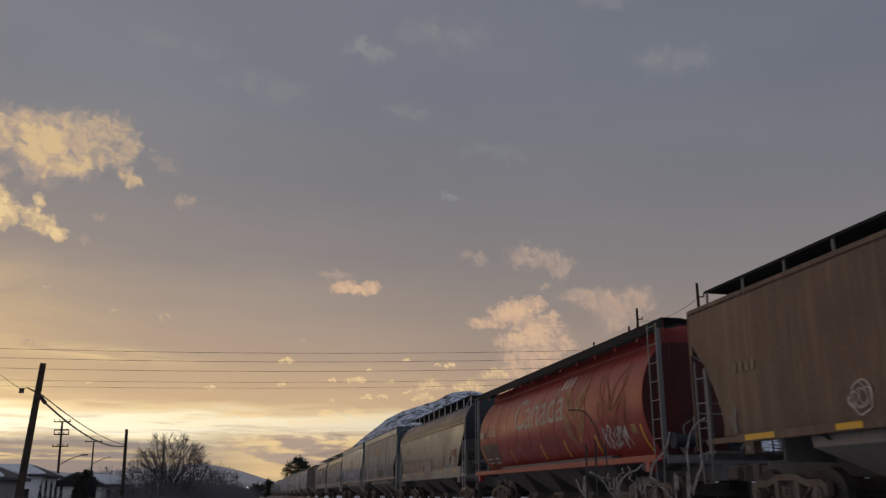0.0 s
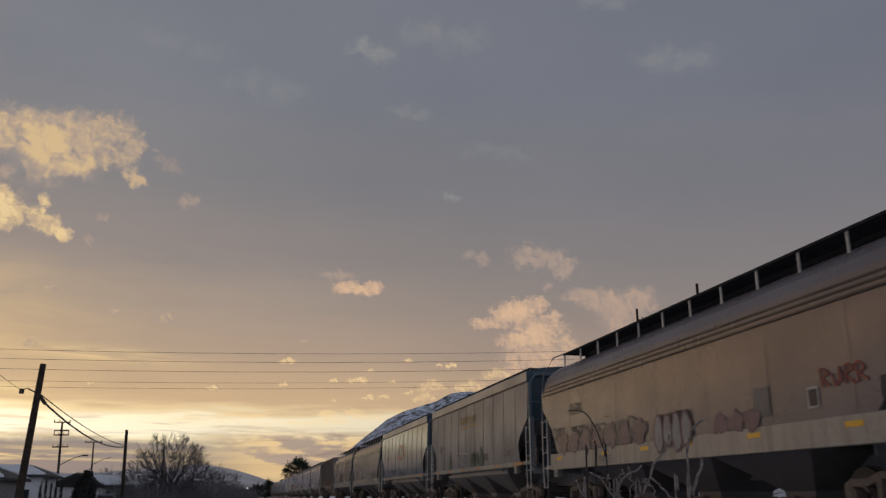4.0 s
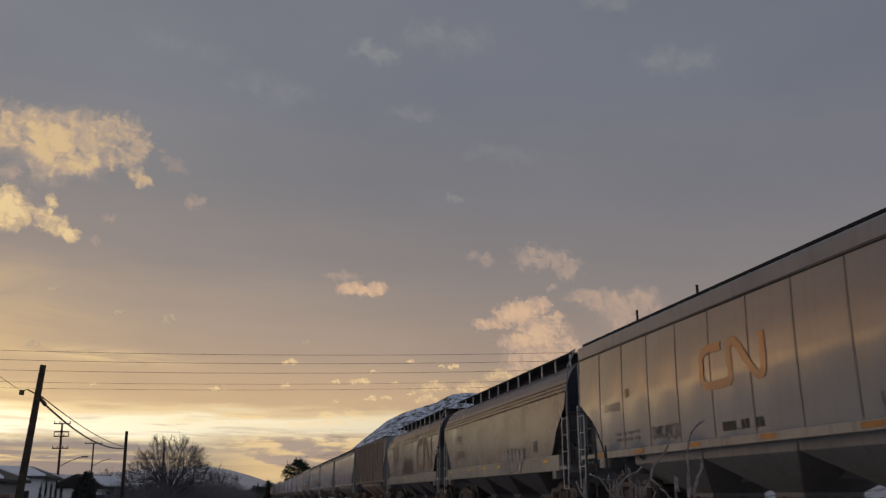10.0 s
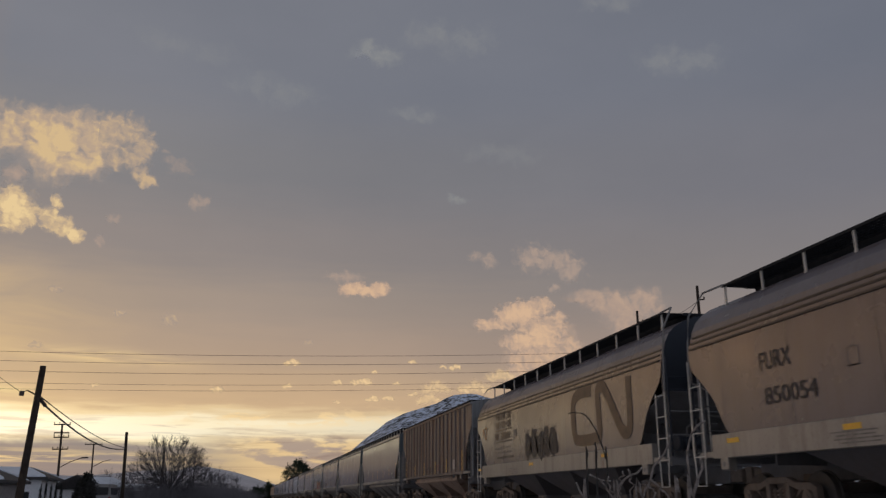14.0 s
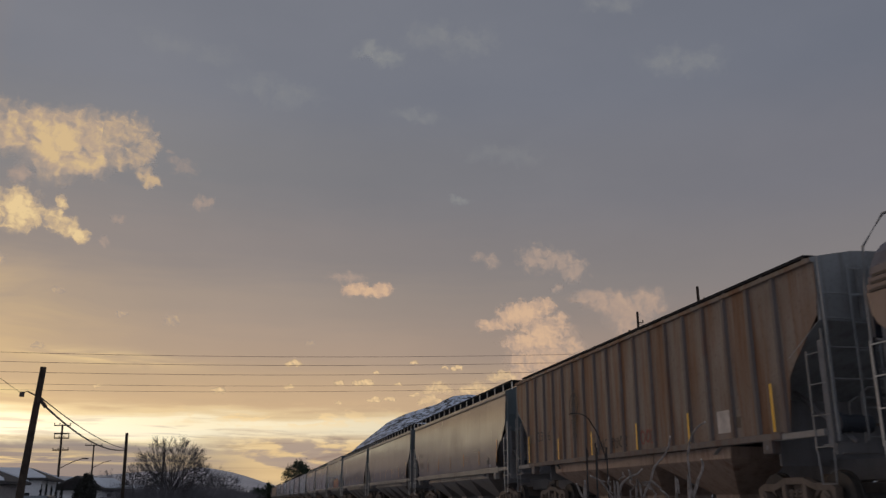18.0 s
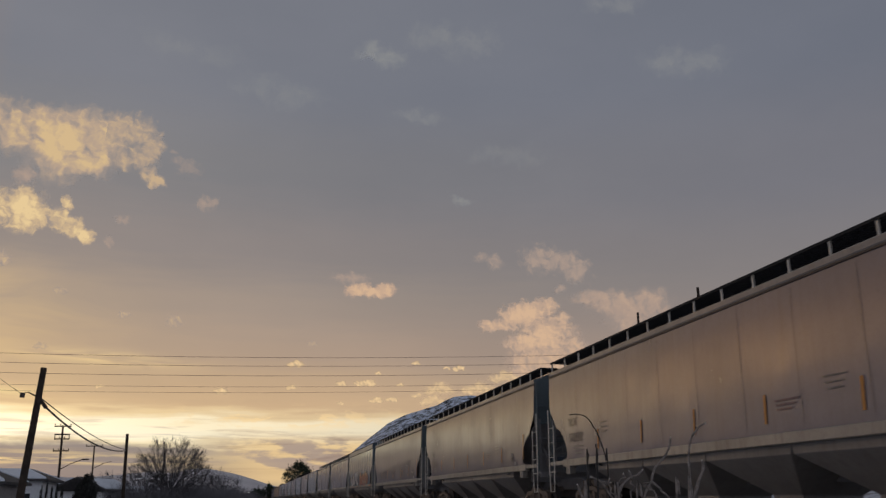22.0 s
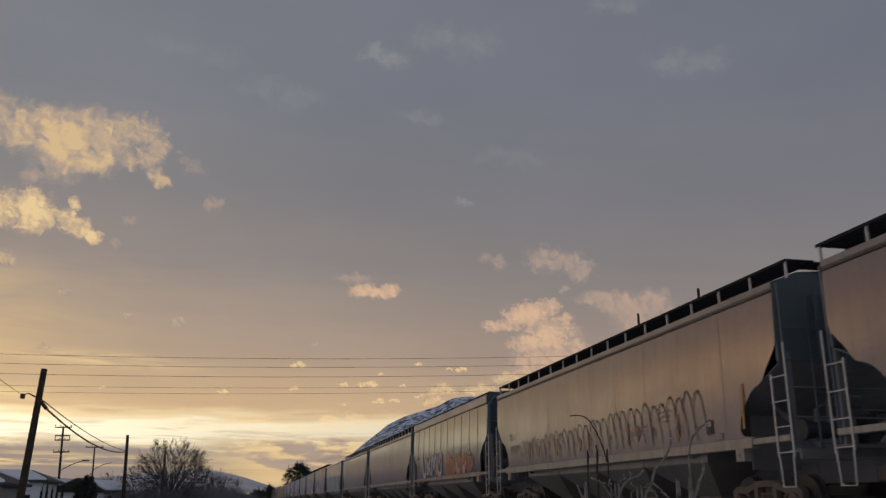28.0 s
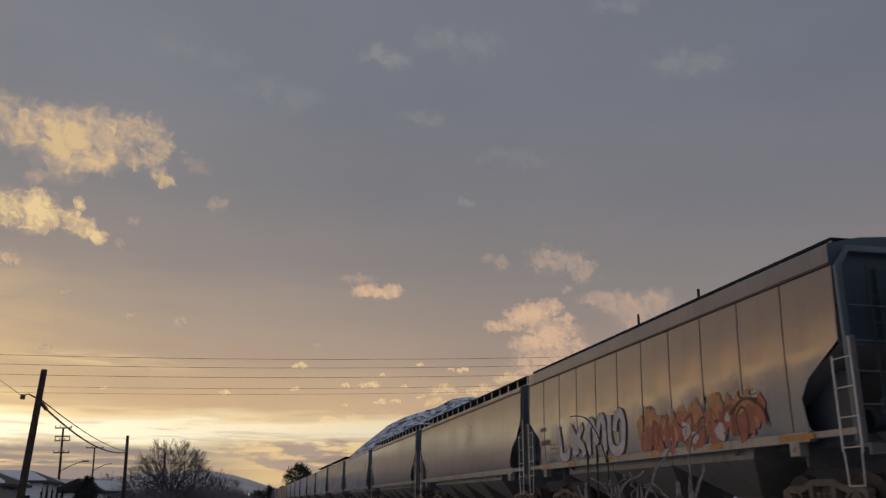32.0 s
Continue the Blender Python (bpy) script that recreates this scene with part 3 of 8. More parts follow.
def add_ladder(parent, x, y, z0, w, h, mat, n=None, along="y"):
    """Two uprights with round rungs."""
    ob = link("ladder", shared(("ladder", round(w, 2), round(h, 2)), lambda: ladder_rails_mesh(w, h)), None, parent)
    if not ob.data.materials:
        ob.data.materials.append(MAT[mat])
    else:
        ob.material_slots[0].link = "OBJECT"
        ob.material_slots[0].material = MAT[mat]
    ob.matrix_basis = pose(x, y, z0, 0, 0, 0 if along == "y" else (-90 if x < 0 else 90))
    n = n or max(2, round(h / 0.38))
    me = shared(("rung", round(w, 2)), lambda: rod(bmesh.new(), (0, 0, 0), (0, w, 0), 0.011, 6))
    for k in range(n):
        r = link("rung", me, mat, ob)
        if r.data.materials[0] != MAT[mat]:
            r.material_slots[0].link = "OBJECT"
            r.material_slots[0].material = MAT[mat]
        r.location = (0, 0, 0.06 + (h - 0.12) * k / (n - 1))
    return ob


wheel_phase = [0.0]
WHEELS = []   # every turning wheelset, for motions()


def add_truck(car, y):
    tr = link("truck", shared("truck", lambda: done(boxes((-0.95, 0.95, -0.20, 0.20, 0.46, 0.72), (-0.42, 0.42, -0.17, 0.17, 0.72, 0.86)), 0.02)), "truck_steel", car, "rusty cast-steel freight truck")
    tr.location = (0, y, 0)
    for s in (-1, 1):
        f = link("sideframe", shared("sideframe", sideframe_mesh), "truck_steel", tr)
        f.location = (s * 1.0, 0, 0)
        for yy in (-0.15, 0.0, 0.15):
            sp = link("coil_spring", shared("springs", springs_mesh), "truck_steel", tr)
            sp.location = (s * 1.0, yy, 0)
        for yy in (-0.9, 0.9):
            b = link("bearing_cap", shared("bearing", lambda: rod(rod(bmesh.new(), (-0.10, 0, 0), (0.10, 0, 0), 0.125, 12), (-0.12, 0, 0), (0.12, 0, 0), 0.07, 8)), "truck_steel", tr)
            b.location = (s * 1.02, yy, 0.455)
    for yy in (-0.9, 0.9):
        wheel_phase[0] += 0.7
        w = link("wheelset", shared("wheelset", wheelset_mesh), "wheel_steel", tr, "dark steel wheels on an axle")
        w.location = (0, yy, 0.455)
        WHEELS.append((w, yy, wheel_phase[0]))
    return tr


def walkway(car, y0, y1, x, z, w, post_z, post_mat, step, deck=True):
    """A roof walkway of grating bars along one side, with brackets that stand on the roof."""
    bm = bmesh.new()
    s = 1 if x > 0 else -1
    box(bm, x - 0.012, x + 0.012, y0, y1, z - 0.05, z)
    box(bm, x - s * w - 0.012, x - s * w + 0.012, y0, y1, z - 0.05, z)
    n = int((y1 - y0) / 0.11)
    for k in range(n + 1):
        yy = y0 + (y1 - y0) * k / n
        a, b = sorted((x, x - s * w))
        box(bm, a, b, yy - 0.022, yy + 0.022, z - 0.028, z - 0.004)
    for k in range(1, 6):
        xx = x - s * w * k / 6
        box(bm, xx - 0.016, xx + 0.016, y0, y1, z - 0.03, z - 0.01)
    part("walkway", bm, "grating", car, "dark steel roof walkway of grating")
    me = shared(("bracket", round(z - post_z, 2)), lambda: done(boxes((-0.02, 0.02, -0.02, 0.02, 0, z - post_z - 0.012)), 0.004))
    n = max(2, round((y1 - y0) / step))
    for k in range(n + 1):
        b = link("walkway_bracket", me, post_mat, car)
        b.location = (x - s * 0.03, y0 + 0.06 + (y1 - y0 - 0.12) * k / n, post_z)


def hopper_bays(car, L, n, mat, wide=1.42, top=1.40, span=None):
    """Funnels under the car, each with its outlet gate."""
    span = span or L - 7.4
    lb = span / n

    def funnel():
        bm = bmesh.new()
        rows = []
        for z, hx, hy in ((top, wide, lb * 0.5), (1.18, wide, lb * 0.49), (0.52, 0.62, 0.46), (0.42, 0.62, 0.46)):
            rows.append([bm.verts.new((sx * hx, sy * hy, z)) for sx, sy in ((-1, -1), (1, -1), (1, 1), (-1, 1))])
        for a, b in zip(rows, rows[1:]):
            for i in range(4):
                bm.faces.new((a[i], a[(i + 1) % 4], b[(i + 1) % 4], b[i]))
        bm.faces.new(rows[-1])
        return done(bm, 0.01)

    def gate():
        return done(boxes((-0.70, 0.70, -0.52, 0.52, 0.33, 0.42), (-0.78, -0.70, -0.05, 0.05, 0.30, 0.45), (-0.90, -0.78, -0.02, 0.02, 0.36, 0.40)), 0.008)
    for k in range(n):
        h = link("hopper_bay", shared(("bay", round(lb, 2), wide, top), funnel), None, car)
        if not h.data.materials:
            h.data.materials.append(MAT[mat])
        elif h.data.materials[0] != MAT[mat]:
            h.material_slots[0].link = "OBJECT"
            h.material_slots[0].material = MAT[mat]
        h.location = (0, -span / 2 + lb * (k + 0.5), 0)
        link("outlet_gate", shared("outlet_gate", gate), "truck_steel", h)


def underframe(car, L, plat_mat):
    """Centre sill, couplers, end platforms, brake gear and trucks, which all cars share."""
    part("centre_sill", done(boxes((-0.17, 0.17, -L / 2 + 0.45, L / 2 - 0.45, 0.74, 1.10)), 0.01), "black_under", car)
    for s in (-1, 1):
        e = L / 2
        bm = boxes((-0.14, 0.14, e - 0.50, e - 0.10, 0.76, 1.02), (-0.20, 0.04, e - 0.14, e + 0.10, 0.72, 1.06), (0.06, 0.18, e - 0.14, e + 0.04, 0.76, 1.02))
        c = part("coupler", done(bm, 0.02), "truck_steel", car, "rusty knuckle coupler")
        if s < 0:
            c.rotation_euler = (0, 0, math.pi)
        pf = part("end_platform", boxes((-1.50, 1.50, s * (e - 0.80), s * (e - 0.45), 1.22, 1.27), (-1.52, 1.52, s * (e - 0.50), s * (e - 0.44), 1.10, 1.27)), plat_mat, car)
        hose = tube(bmesh.new(), [(0.45, s * (e - 0.3), 0.85), (0.48, s * (e - 0.1), 0.6), (0.42, s * (e + 0.05), 0.42), (0.3, s * (e + 0.12), 0.40)], 0.025, 6)
        part("brake_hose", hose, "black_under", car)
        add_truck(car, s * (e - 2.35))
    bm = bmesh.new()
    rod(bm, (-0.75, 0.5 - L / 2 + 3.6, 1.02), (-0.75, L / 2 - 3.9, 1.02), 0.022, 6)
    part("brake_pipe", bm, "black_under", car)
    part("air_tank", done(rod(bmesh.new(), (-0.55, L / 2 - 3.6, 1.30), (0.55, L / 2 - 3.6, 1.30), 0.22, 12)), "black_under", car)
    y0 = -L / 2
    cyl = part("brake_cylinder", done(rod(rod(bmesh.new(), (-1.05, y0 + 1.0, 1.62), (-0.45, y0 + 1.0, 1.62), 0.15, 14), (-1.10, y0 + 1.0, 1.62), (-1.02, y0 + 1.0, 1.62), 0.19, 14), 0.008), "wing_steel", car)
    part("push_rod", rod(bmesh.new(), (-0.45, y0 + 1.0, 1.62), (0.2, y0 + 1.0, 1.58), 0.025, 8), "truck_steel", cyl)
    valve = part("control_valve", done(boxes((0.25, 0.60, y0 + 0.80, y0 + 1.05, 1.42, 1.90), (0.60, 0.78, y0 + 0.84, y0 + 1.0, 1.52, 1.78), (0.32, 0.50, y0 + 0.72, y0 + 0.80, 1.55, 1.75)), 0.02), "wing_steel", car, "grey brake valve with small covers")
    part("valve_cover", done(boxes((0.34, 0.48, y0 + 0.70, y0 + 0.72, 1.58, 1.72)), 0.008), "ladder_grey", valve)
    for x, z in ((-0.85, 1.95), (-0.60, 2.12), (0.95, 1.85)):
        part("air_pipe", tube(bmesh.new(), [(x, y0 + 0.95, 1.30), (x, y0 + 0.92, z), (x + 0.18, y0 + 0.95, z + 0.1), (x + 0.9, y0 + 1.2, z + 0.12)], 0.018, 6), "ladder_grey", car)
    part("bell_crank", done(boxes((0.44, 0.56, y0 + 0.58, y0 + 0.66, 1.5, 1.72)), 0.01), "truck_steel", car)
    part("brake_chain", rod(bmesh.new(), (0.5, y0 + 0.56, 1.6), (0.5, y0 + 0.56, 2.4), 0.012, 5), "truck_steel", car)
    part("uncoupling_lever", tube(bmesh.new(), [(-1.45, y0 + 0.42, 1.12), (-0.3, y0 + 0.40, 1.10), (-0.15, y0 + 0.2, 1.0), (-0.1, y0 + 0.05, 1.02)], 0.016, 6), "ladder_grey", car)
    bw = bmesh.new()
    for k in range(14):
        a, b = 6.28319 * k / 14, 6.28319 * (k + 1) / 14
        rod(bw, (0.5 + 0.25 * math.cos(a), -L / 2 + 0.50, 2.6 + 0.25 * math.sin(a)), (0.5 + 0.25 * math.cos(b), -L / 2 + 0.50, 2.6 + 0.25 * math.sin(b)), 0.014, 5)
    for k in range(4):
        a = 1.5708 * k
        rod(bw, (0.5, -L / 2 + 0.5, 2.6), (0.5 + 0.25 * math.cos(a), -L / 2 + 0.5, 2.6 + 0.25 * math.sin(a)), 0.01, 5)
    part("brake_wheel", bw, "ladder_grey", car)


def covered_hopper(label, kind, L, body, end, bays=3, under="bay_paint", ladder="ladder_white", post="ladder_white", seams=0):
    """A covered hopper car, standing on the rail at its middle. kind: smooth, ridged, panel, drum or ribbed."""
    car = empty("hopper_car", label, "rail car", "hopper cars of the train")
    e = L / 2
    H = 1.60
    if kind == "smooth":      # plain sides with a slight bow and a lobed cut-away at the ends
        lv = [(1.52, 1.595, e - 1.60), (1.57, 1.596, e - 2.02), (1.67, 1.598, e - 2.10), (1.82, 1.60, e - 2.07), (1.97, 1.60, e - 1.99), (2.10, 1.602, e - 1.88), (2.22, 1.603, e - 1.76), (2.33, 1.603, e - 1.62), (2.40, 1.603, e - 1.48), (2.45, 1.603, e - 1.28),
              (2.54, 1.603, e - 1.19), (2.66, 1.602, e - 1.11), (2.85, 1.601, e - 0.91), (2.98, 1.60, e - 0.79), (3.08, 1.60, e - 0.74), (3.3, 1.598, e - 0.73), (3.7, 1.59, e - 0.72), (4.02, 1.57, e - 0.72)]
        cut, top, roof = 2.75, 4.02, [(1.57, 4.02), (1.585, 4.05), (1.585, 4.15), (1.53, 4.17), (1.05, 4.36), (0.4, 4.42), (0, 4.43)]
    elif kind == "panel":     # flat sides of wide panels between raised seams, deep eave
        lv = [(1.52, 1.59, e - 1.68), (1.62, 1.592, e - 1.76), (2.05, 1.60, e - 1.84), (2.34, 1.60, e - 1.62), (2.60, 1.602, e - 1.18), (2.79, 1.602, e - 0.86), (2.85, 1.60, e - 0.78), (3.4, 1.59, e - 0.76), (4.08, 1.565, e - 0.76)]
        cut, top, roof = 2.8, 4.08, [(1.565, 4.08), (1.60, 4.085), (1.60, 4.36), (1.57, 4.40), (1.0, 4.53), (0.4, 4.58), (0, 4.58)]
    elif kind == "ridged":    # sides that roll over into the roof in three ridges
        lv = [(1.60, 1.60, e - 1.80), (1.72, 1.60, e - 1.68), (2.0, 1.60, e - 1.50), (2.3, 1.60, e - 1.31), (2.6, 1.60, e - 0.98), (2.9, 1.60, e - 0.60), (3.1, 1.60, e - 0.50), (3.36, 1.595, e - 0.46)]
        cut, top, roof = 2.7, 3.36, [(1.595, 3.36), (1.575, 3.38), (1.57, 3.48), (1.54, 3.50), (1.53, 3.60), (1.50, 3.63), (1.47, 3.76), (1.36, 3.98), (1.22, 4.13), (1.0, 4.27), (0.7, 4.38), (0.4, 4.43), (0, 4.44)]
    elif kind == "drum":      # round-bodied car
        lv = []
        for k in range(15):
            z = 1.34 + 2.58 * k / 14
            u = (z - 2.55) / 1.62
            lv.append((z, 1.62 * math.sqrt(max(0.0, 1 - u * u * 0.86)) - 0.02, e - 1.40))
        cut, top, roof = 3.9, 3.92, [(lv[-1][1], 3.92), (lv[-1][1] + 0.02, 3.96), (0.95, 4.22), (0.5, 4.32), (0, 4.34)]
    elif kind == "plain":     # smooth sides that fall away in a curve at the ends
        lv = [(1.50, 1.59, e - 1.30), (1.60, 1.60, e - 1.36), (1.80, 1.60, e - 1.36), (2.0, 1.60, e - 1.31), (2.4, 1.60, e - 1.12), (2.94, 1.60, e - 0.78), (3.3, 1.60, e - 0.43), (3.55, 1.595, e - 0.28), (4.02, 1.57, e - 0.26)]
        cut, top, roof = 3.2, 4.02, [(1.57, 4.02), (1.60, 4.05), (1.60, 4.12), (1.54, 4.15), (1.05, 4.33), (0.4, 4.42), (0, 4.43)]
    else:                     # ribbed: straight sides with upright ribs
        lv = [(1.50, 1.545, e - 1.75), (1.56, 1.545, e - 1.55), (2.4, 1.545, e - 1.42), (2.6, 1.545, e - 1.25), (3.3, 1.545, e - 0.5), (3.6, 1.545, e - 0.46), (4.16, 1.545, e - 0.45)]
        cut, top, roof = 3.2, 4.16, [(1.545, 4.16), (1.61, 4.165), (1.61, 4.24), (1.5, 4.27), (0.8, 4.40), (0, 4.44)]
    CLEAR[0] = 0.011 if kind in ("panel", "smooth", "ridged", "plain") else 0.0
    for s in (-1, 1):
        bay, bow, cols = {"panel": (1.41, 0.011, 84), "smooth": (1.7, 0.006, 66), "ridged": (2.2, 0.006, 56), "plain": (2.4, 0.006, 48)}.get(kind, (0.0, 0.0, 14))
        part("side_sheet", side_sheet(dense(lv) if bow else lv, s, cols, bay, bow, len(CARS) * 1.7), body, car, smooth=(kind == "drum"))
    hl_top = lv[-1][2]
    # roof shell
    bm = bmesh.new()
    ol = [(x, z) for x, z in roof] + [(-x, z) for x, z in roof[::-1][1:]] + [(-roof[0][0] + 0.03, roof[0][1] - 0.02), (roof[0][0] - 0.03, roof[0][1] - 0.02)]
    prism_y(bm, ol, -hl_top, hl_top)
    part("roof", done(bm), {"panel": "eave_sky_sheen", "smooth": "eave_pale"}.get(kind, body), car, smooth=False)
    if kind == "ridged":
        for z, x in ((3.37, 1.60), (3.49, 1.56), (3.61, 1.52)):
            for s in (-1, 1):
                part("roof_ridge", boxes((s * x - 0.022, s * x + 0.022, -hl_top + 0.1, hl_top - 0.1, z - 0.02, z + 0.02)), "seam", car)
    if kind in ("smooth", "panel"):
        z, x = (4.01, 1.578) if kind == "smooth" else (4.075, 1.578)
        for s in (-1, 1):
            part("eave_seam", boxes((s * x - 0.02, s * x + 0.02, -hl_top + 0.02, hl_top - 0.02, z - 0.03, z + 0.005)), "seam", car)
    # ends: upright panel above, slope sheet below it
    for s in (-1, 1):
        bm = bmesh.new()
        if kind == "drum":
            yb = e - 1.35
            rows = []
            for z, hw, hl in lv:
                rows.append([bm.verts.new((-hw + 0.02, s * (hl - 0.01), z)), bm.verts.new((-hw * 0.5, s * (hl + 0.02), z)), bm.verts.new((hw * 0.5, s * (hl + 0.02), z)), bm.verts.new((hw - 0.02, s * (hl - 0.01), z))])
            for a, b in zip(rows, rows[1:]):
                for i in range(3):
                    bm.faces.new((a[i], a[i + 1], b[i + 1], b[i]))
            part("end_panel", done(bm), end, car)
        else:
            prof = [(hw - 0.02, z) for z, hw, hl in lv if z > cut]
            prof = [(at(lv, cut, 1) - 0.02, cut)] + prof + [(x - 0.01, z) for x, z in roof[1:]]
            ol = prof + [(-x, z) for x, z in prof[::-1]]
            if abs(ol[len(prof) - 1][0]) < 0.05:
                ol.pop(len(prof))
            prism_y(bm, ol, s * (hl_top - 0.06), s * (hl_top + 0.004))
            part("end_panel", done(bm), end, car)
            for xx in (-0.75, 0.0, 0.75):
                part("end_stiffener", done(boxes((xx - 0.05, xx + 0.05, *sorted((s * (hl_top + 0.004), s * (hl_top + 0.07))), cut + 0.05, top - 0.02)), 0.01), end, car)
            bm = bmesh.new()
            yo, yi = hl_top - 0.01, e - 4.2
            v = [bm.verts.new(p) for p in ((-1.56, s * yo, cut), (1.56, s * yo, cut), (1.50, s * yi, 1.30), (-1.50, s * yi, 1.30))]
            w = [bm.verts.new(p.co + Vector((0, s * -0.03, -0.03))) for p in v]
            bm.faces.new(v)
            bm.faces.new(w[::-1])
            for i in range(4):
                bm.faces.new((v[i], w[i], w[(i + 1) % 4], v[(i + 1) % 4]))
            part("slope_sheet", done(bm), end if kind == "ribbed" else "black_under", car)
            # frame round the end: corner posts that lean in at the top, a header and cross bars
            ft = top + (0.22 if kind == "panel" else 0.08)
            fm = {"panel": "frame_blue", "smooth": "teal_end", "ribbed": "weathered_end", "ridged": "navy_end_shaded"}.get(kind, end)
            yf = hl_top + 0.10
            if kind == "panel":
                fr = part("end_frame", bent_bar([(-1.53, 1.3), (-1.53, ft - 0.30), (-1.32, ft), (1.32, ft), (1.53, ft - 0.30), (1.53, 1.3)], s * yf, 0.05, 0.035), fm, car)
            else:
                fr = part("end_rail", boxes((-1.545, -1.505, *sorted((s * (yf - 0.02), s * (yf + 0.02))), 1.3, ft)), fm, car)
                part("end_rail", boxes((1.505, 1.545, *sorted((s * (yf - 0.02), s * (yf + 0.02))), 1.3, ft)), fm, car)
            part("end_post", done(boxes((-0.36, -0.26, *sorted((s * (yf - 0.06), s * (yf + 0.03))), cut - 0.2, ft - 0.03)), 0.01), fm, fr)
            for zz in (cut + 0.02, cut + 0.45 * (top - cut), cut - 0.45, cut - 0.95):
                part("cross_bar", rod(bmesh.new(), (-1.5, s * yf, zz), (-0.3 if zz > cut else 1.5, s * yf, zz), 0.016, 6), fm if zz > cut else "black_under", fr)
            # steel wing plate between the truck and the slope
            for xx in (-1.30, 1.30) if kind == "panel" else ():
                bm = bmesh.new()
                prism_x(bm, [(s * (e - 0.75), 1.28), (s * (e - 3.1), 1.28), (s * (e - 2.6), 1.75), (s * (e - 1.2), 2.45), (s * (e - 0.8), 2.3)], xx - 0.012, xx + 0.012)
                part("wing_plate", done(bm), "wing_steel", car)
        part("end_bulkhead", boxes((-1.15, 1.15, *sorted((s * (e - 2.5), s * (e - 2.56))), 1.0, 2.6)), "black_under", car)
        for xx in (-1.46, 1.46):
            z1 = top - 0.06 if kind != "drum" else 4.1
            yy = e - 0.62 if kind not in ("ridged", "ribbed", "plain") else e - 0.56
            part("corner_post", done(boxes((xx - 0.05, xx + 0.05, *sorted((s * yy, s * (yy - 0.09))), 1.25, 2.9 if kind != "drum" else z1)), 0.01), "black_under", car)
        # diagonal braces in the open end
        for xx in (-0.9, 0.9):
            part("brace", rod(bmesh.new(), (xx, s * (e - 0.75), 1.3), (xx, s * (e - 2.4), 2.35), 0.045, 6), "black_under", car)
    # side sills
    z0, z1 = {"smooth": (1.34, 1.53), "panel": (1.36, 1.53), "ridged": (1.16, 1.61), "drum": (1.15, 1.30), "ribbed": (1.40, 1.52), "plain": (1.36, 1.51)}[kind]
    yl = e - (1.15 if kind == "ridged" else 0.85 if kind == "drum" else 1.75)
    sill_mat = {"drum": "red_paint", "ribbed": "rust_rib", "ridged": "sill_pale", "smooth": "sill_pale", "panel": "sill_pale"}.get(kind, body)
    for s in (-1, 1):
        xx = s * 1.60
        part("side_sill", done(boxes((*sorted((xx - s * 0.13, xx + s * 0.012)), -yl, yl, z0, z1)), 0.012), sill_mat, car)
        zs = z0 + 0.16 if kind == "ridged" else z1
        for s2 in (-1, 1):
            part("sill_end", done(boxes((*sorted((xx - s * 0.10, xx - s * 0.01)), *sorted((s2 * (yl - 0.3), s2 * (e - 0.62))), zs - 0.13, zs - 0.02)), 0.01), "ladder_grey" if kind == "ribbed" else sill_mat, car)
        for s2 in (-1, 1):
            jp = part("jacking_pad", done(boxes((*sorted((xx - s * 0.16, xx + s * 0.02)), s2 * (yl - 0.42) - 0.14, s2 * (yl - 0.42) + 0.14, z0 - 0.22, z0 + 0.02)), 0.015), sill_mat, car)
            part("pad_hole", rod(bmesh.new(), (xx + s * 0.015, s2 * (yl - 0.42), z0 - 0.11), (xx + s * 0.026, s2 * (yl - 0.42), z0 - 0.11), 0.045, 10), "black_under", jp)
    # ladders at the four corners, steps below
    lt = {"smooth": (2.55, 1.10), "panel": (2.62, 1.10), "ridged": (2.66, 0.80), "drum": (4.20, 0.95), "ribbed": (2.75, 0.85), "plain": (2.75, 0.85)}[kind]
    for sx in (-1, 1):
        for sy in (-1, 1):
            x = sx * (1.595 if kind != "drum" else 1.56)
            ya = sy * (e - (0.54 if kind not in ("ridged", "ribbed", "plain") else 0.40))
            wl = 0.44
            yy = ya - wl if sy > 0 else ya
            zb = 1.16
            add_ladder(car, x, yy, zb, wl, lt[0] - zb, ladder)
            part("step", tube(bmesh.new(), [(x, yy + 0.02, zb), (x, yy + 0.05, 0.66), (x, yy + wl - 0.05, 0.66), (x, yy + wl - 0.02, zb)], 0.016, 6), ladder, car)
            if kind in ("smooth", "panel", "ribbed", "plain"):   # grab post that stands above the ladder
                zt = 3.05 if kind != "panel" else 2.86
                part("grab_post", done(boxes((x - 0.015, x + 0.015, ya - 0.015, ya + 0.015, zb - 0.02, zt)), 0.004), ladder, car)
    for s in (-1, 1):
        # ladder up the end
        add_ladder(car, 0.62 if s > 0 else -1.05, s * (hl_top + 0.16) if kind != "drum" else s * (e - 0.95), 1.3, 0.42, top - 1.35, ladder if kind == "ridged" else end, along="x")
    # roof walkways and hatches
    wz = {"smooth": 4.51, "panel": 4.515, "ridged": 4.62, "drum": 4.33, "ribbed": 4.385, "plain": 4.46}[kind]
    wx = {"smooth": 1.42, "panel": 1.46, "ridged": 1.12, "drum": 1.38, "ribbed": 1.45, "plain": 1.42}[kind]
    wl = {"smooth": hl_top + 0.28, "panel": hl_top - 0.05, "ridged": hl_top - 0.75, "drum": hl_top + 0.85, "ribbed": hl_top - 0.35, "plain": hl_top - 0.45}[kind]
    pz = {"smooth": 4.18, "panel": 4.44, "ridged": 4.20, "drum": 3.98, "ribbed": 4.26, "plain": 4.18}[kind]
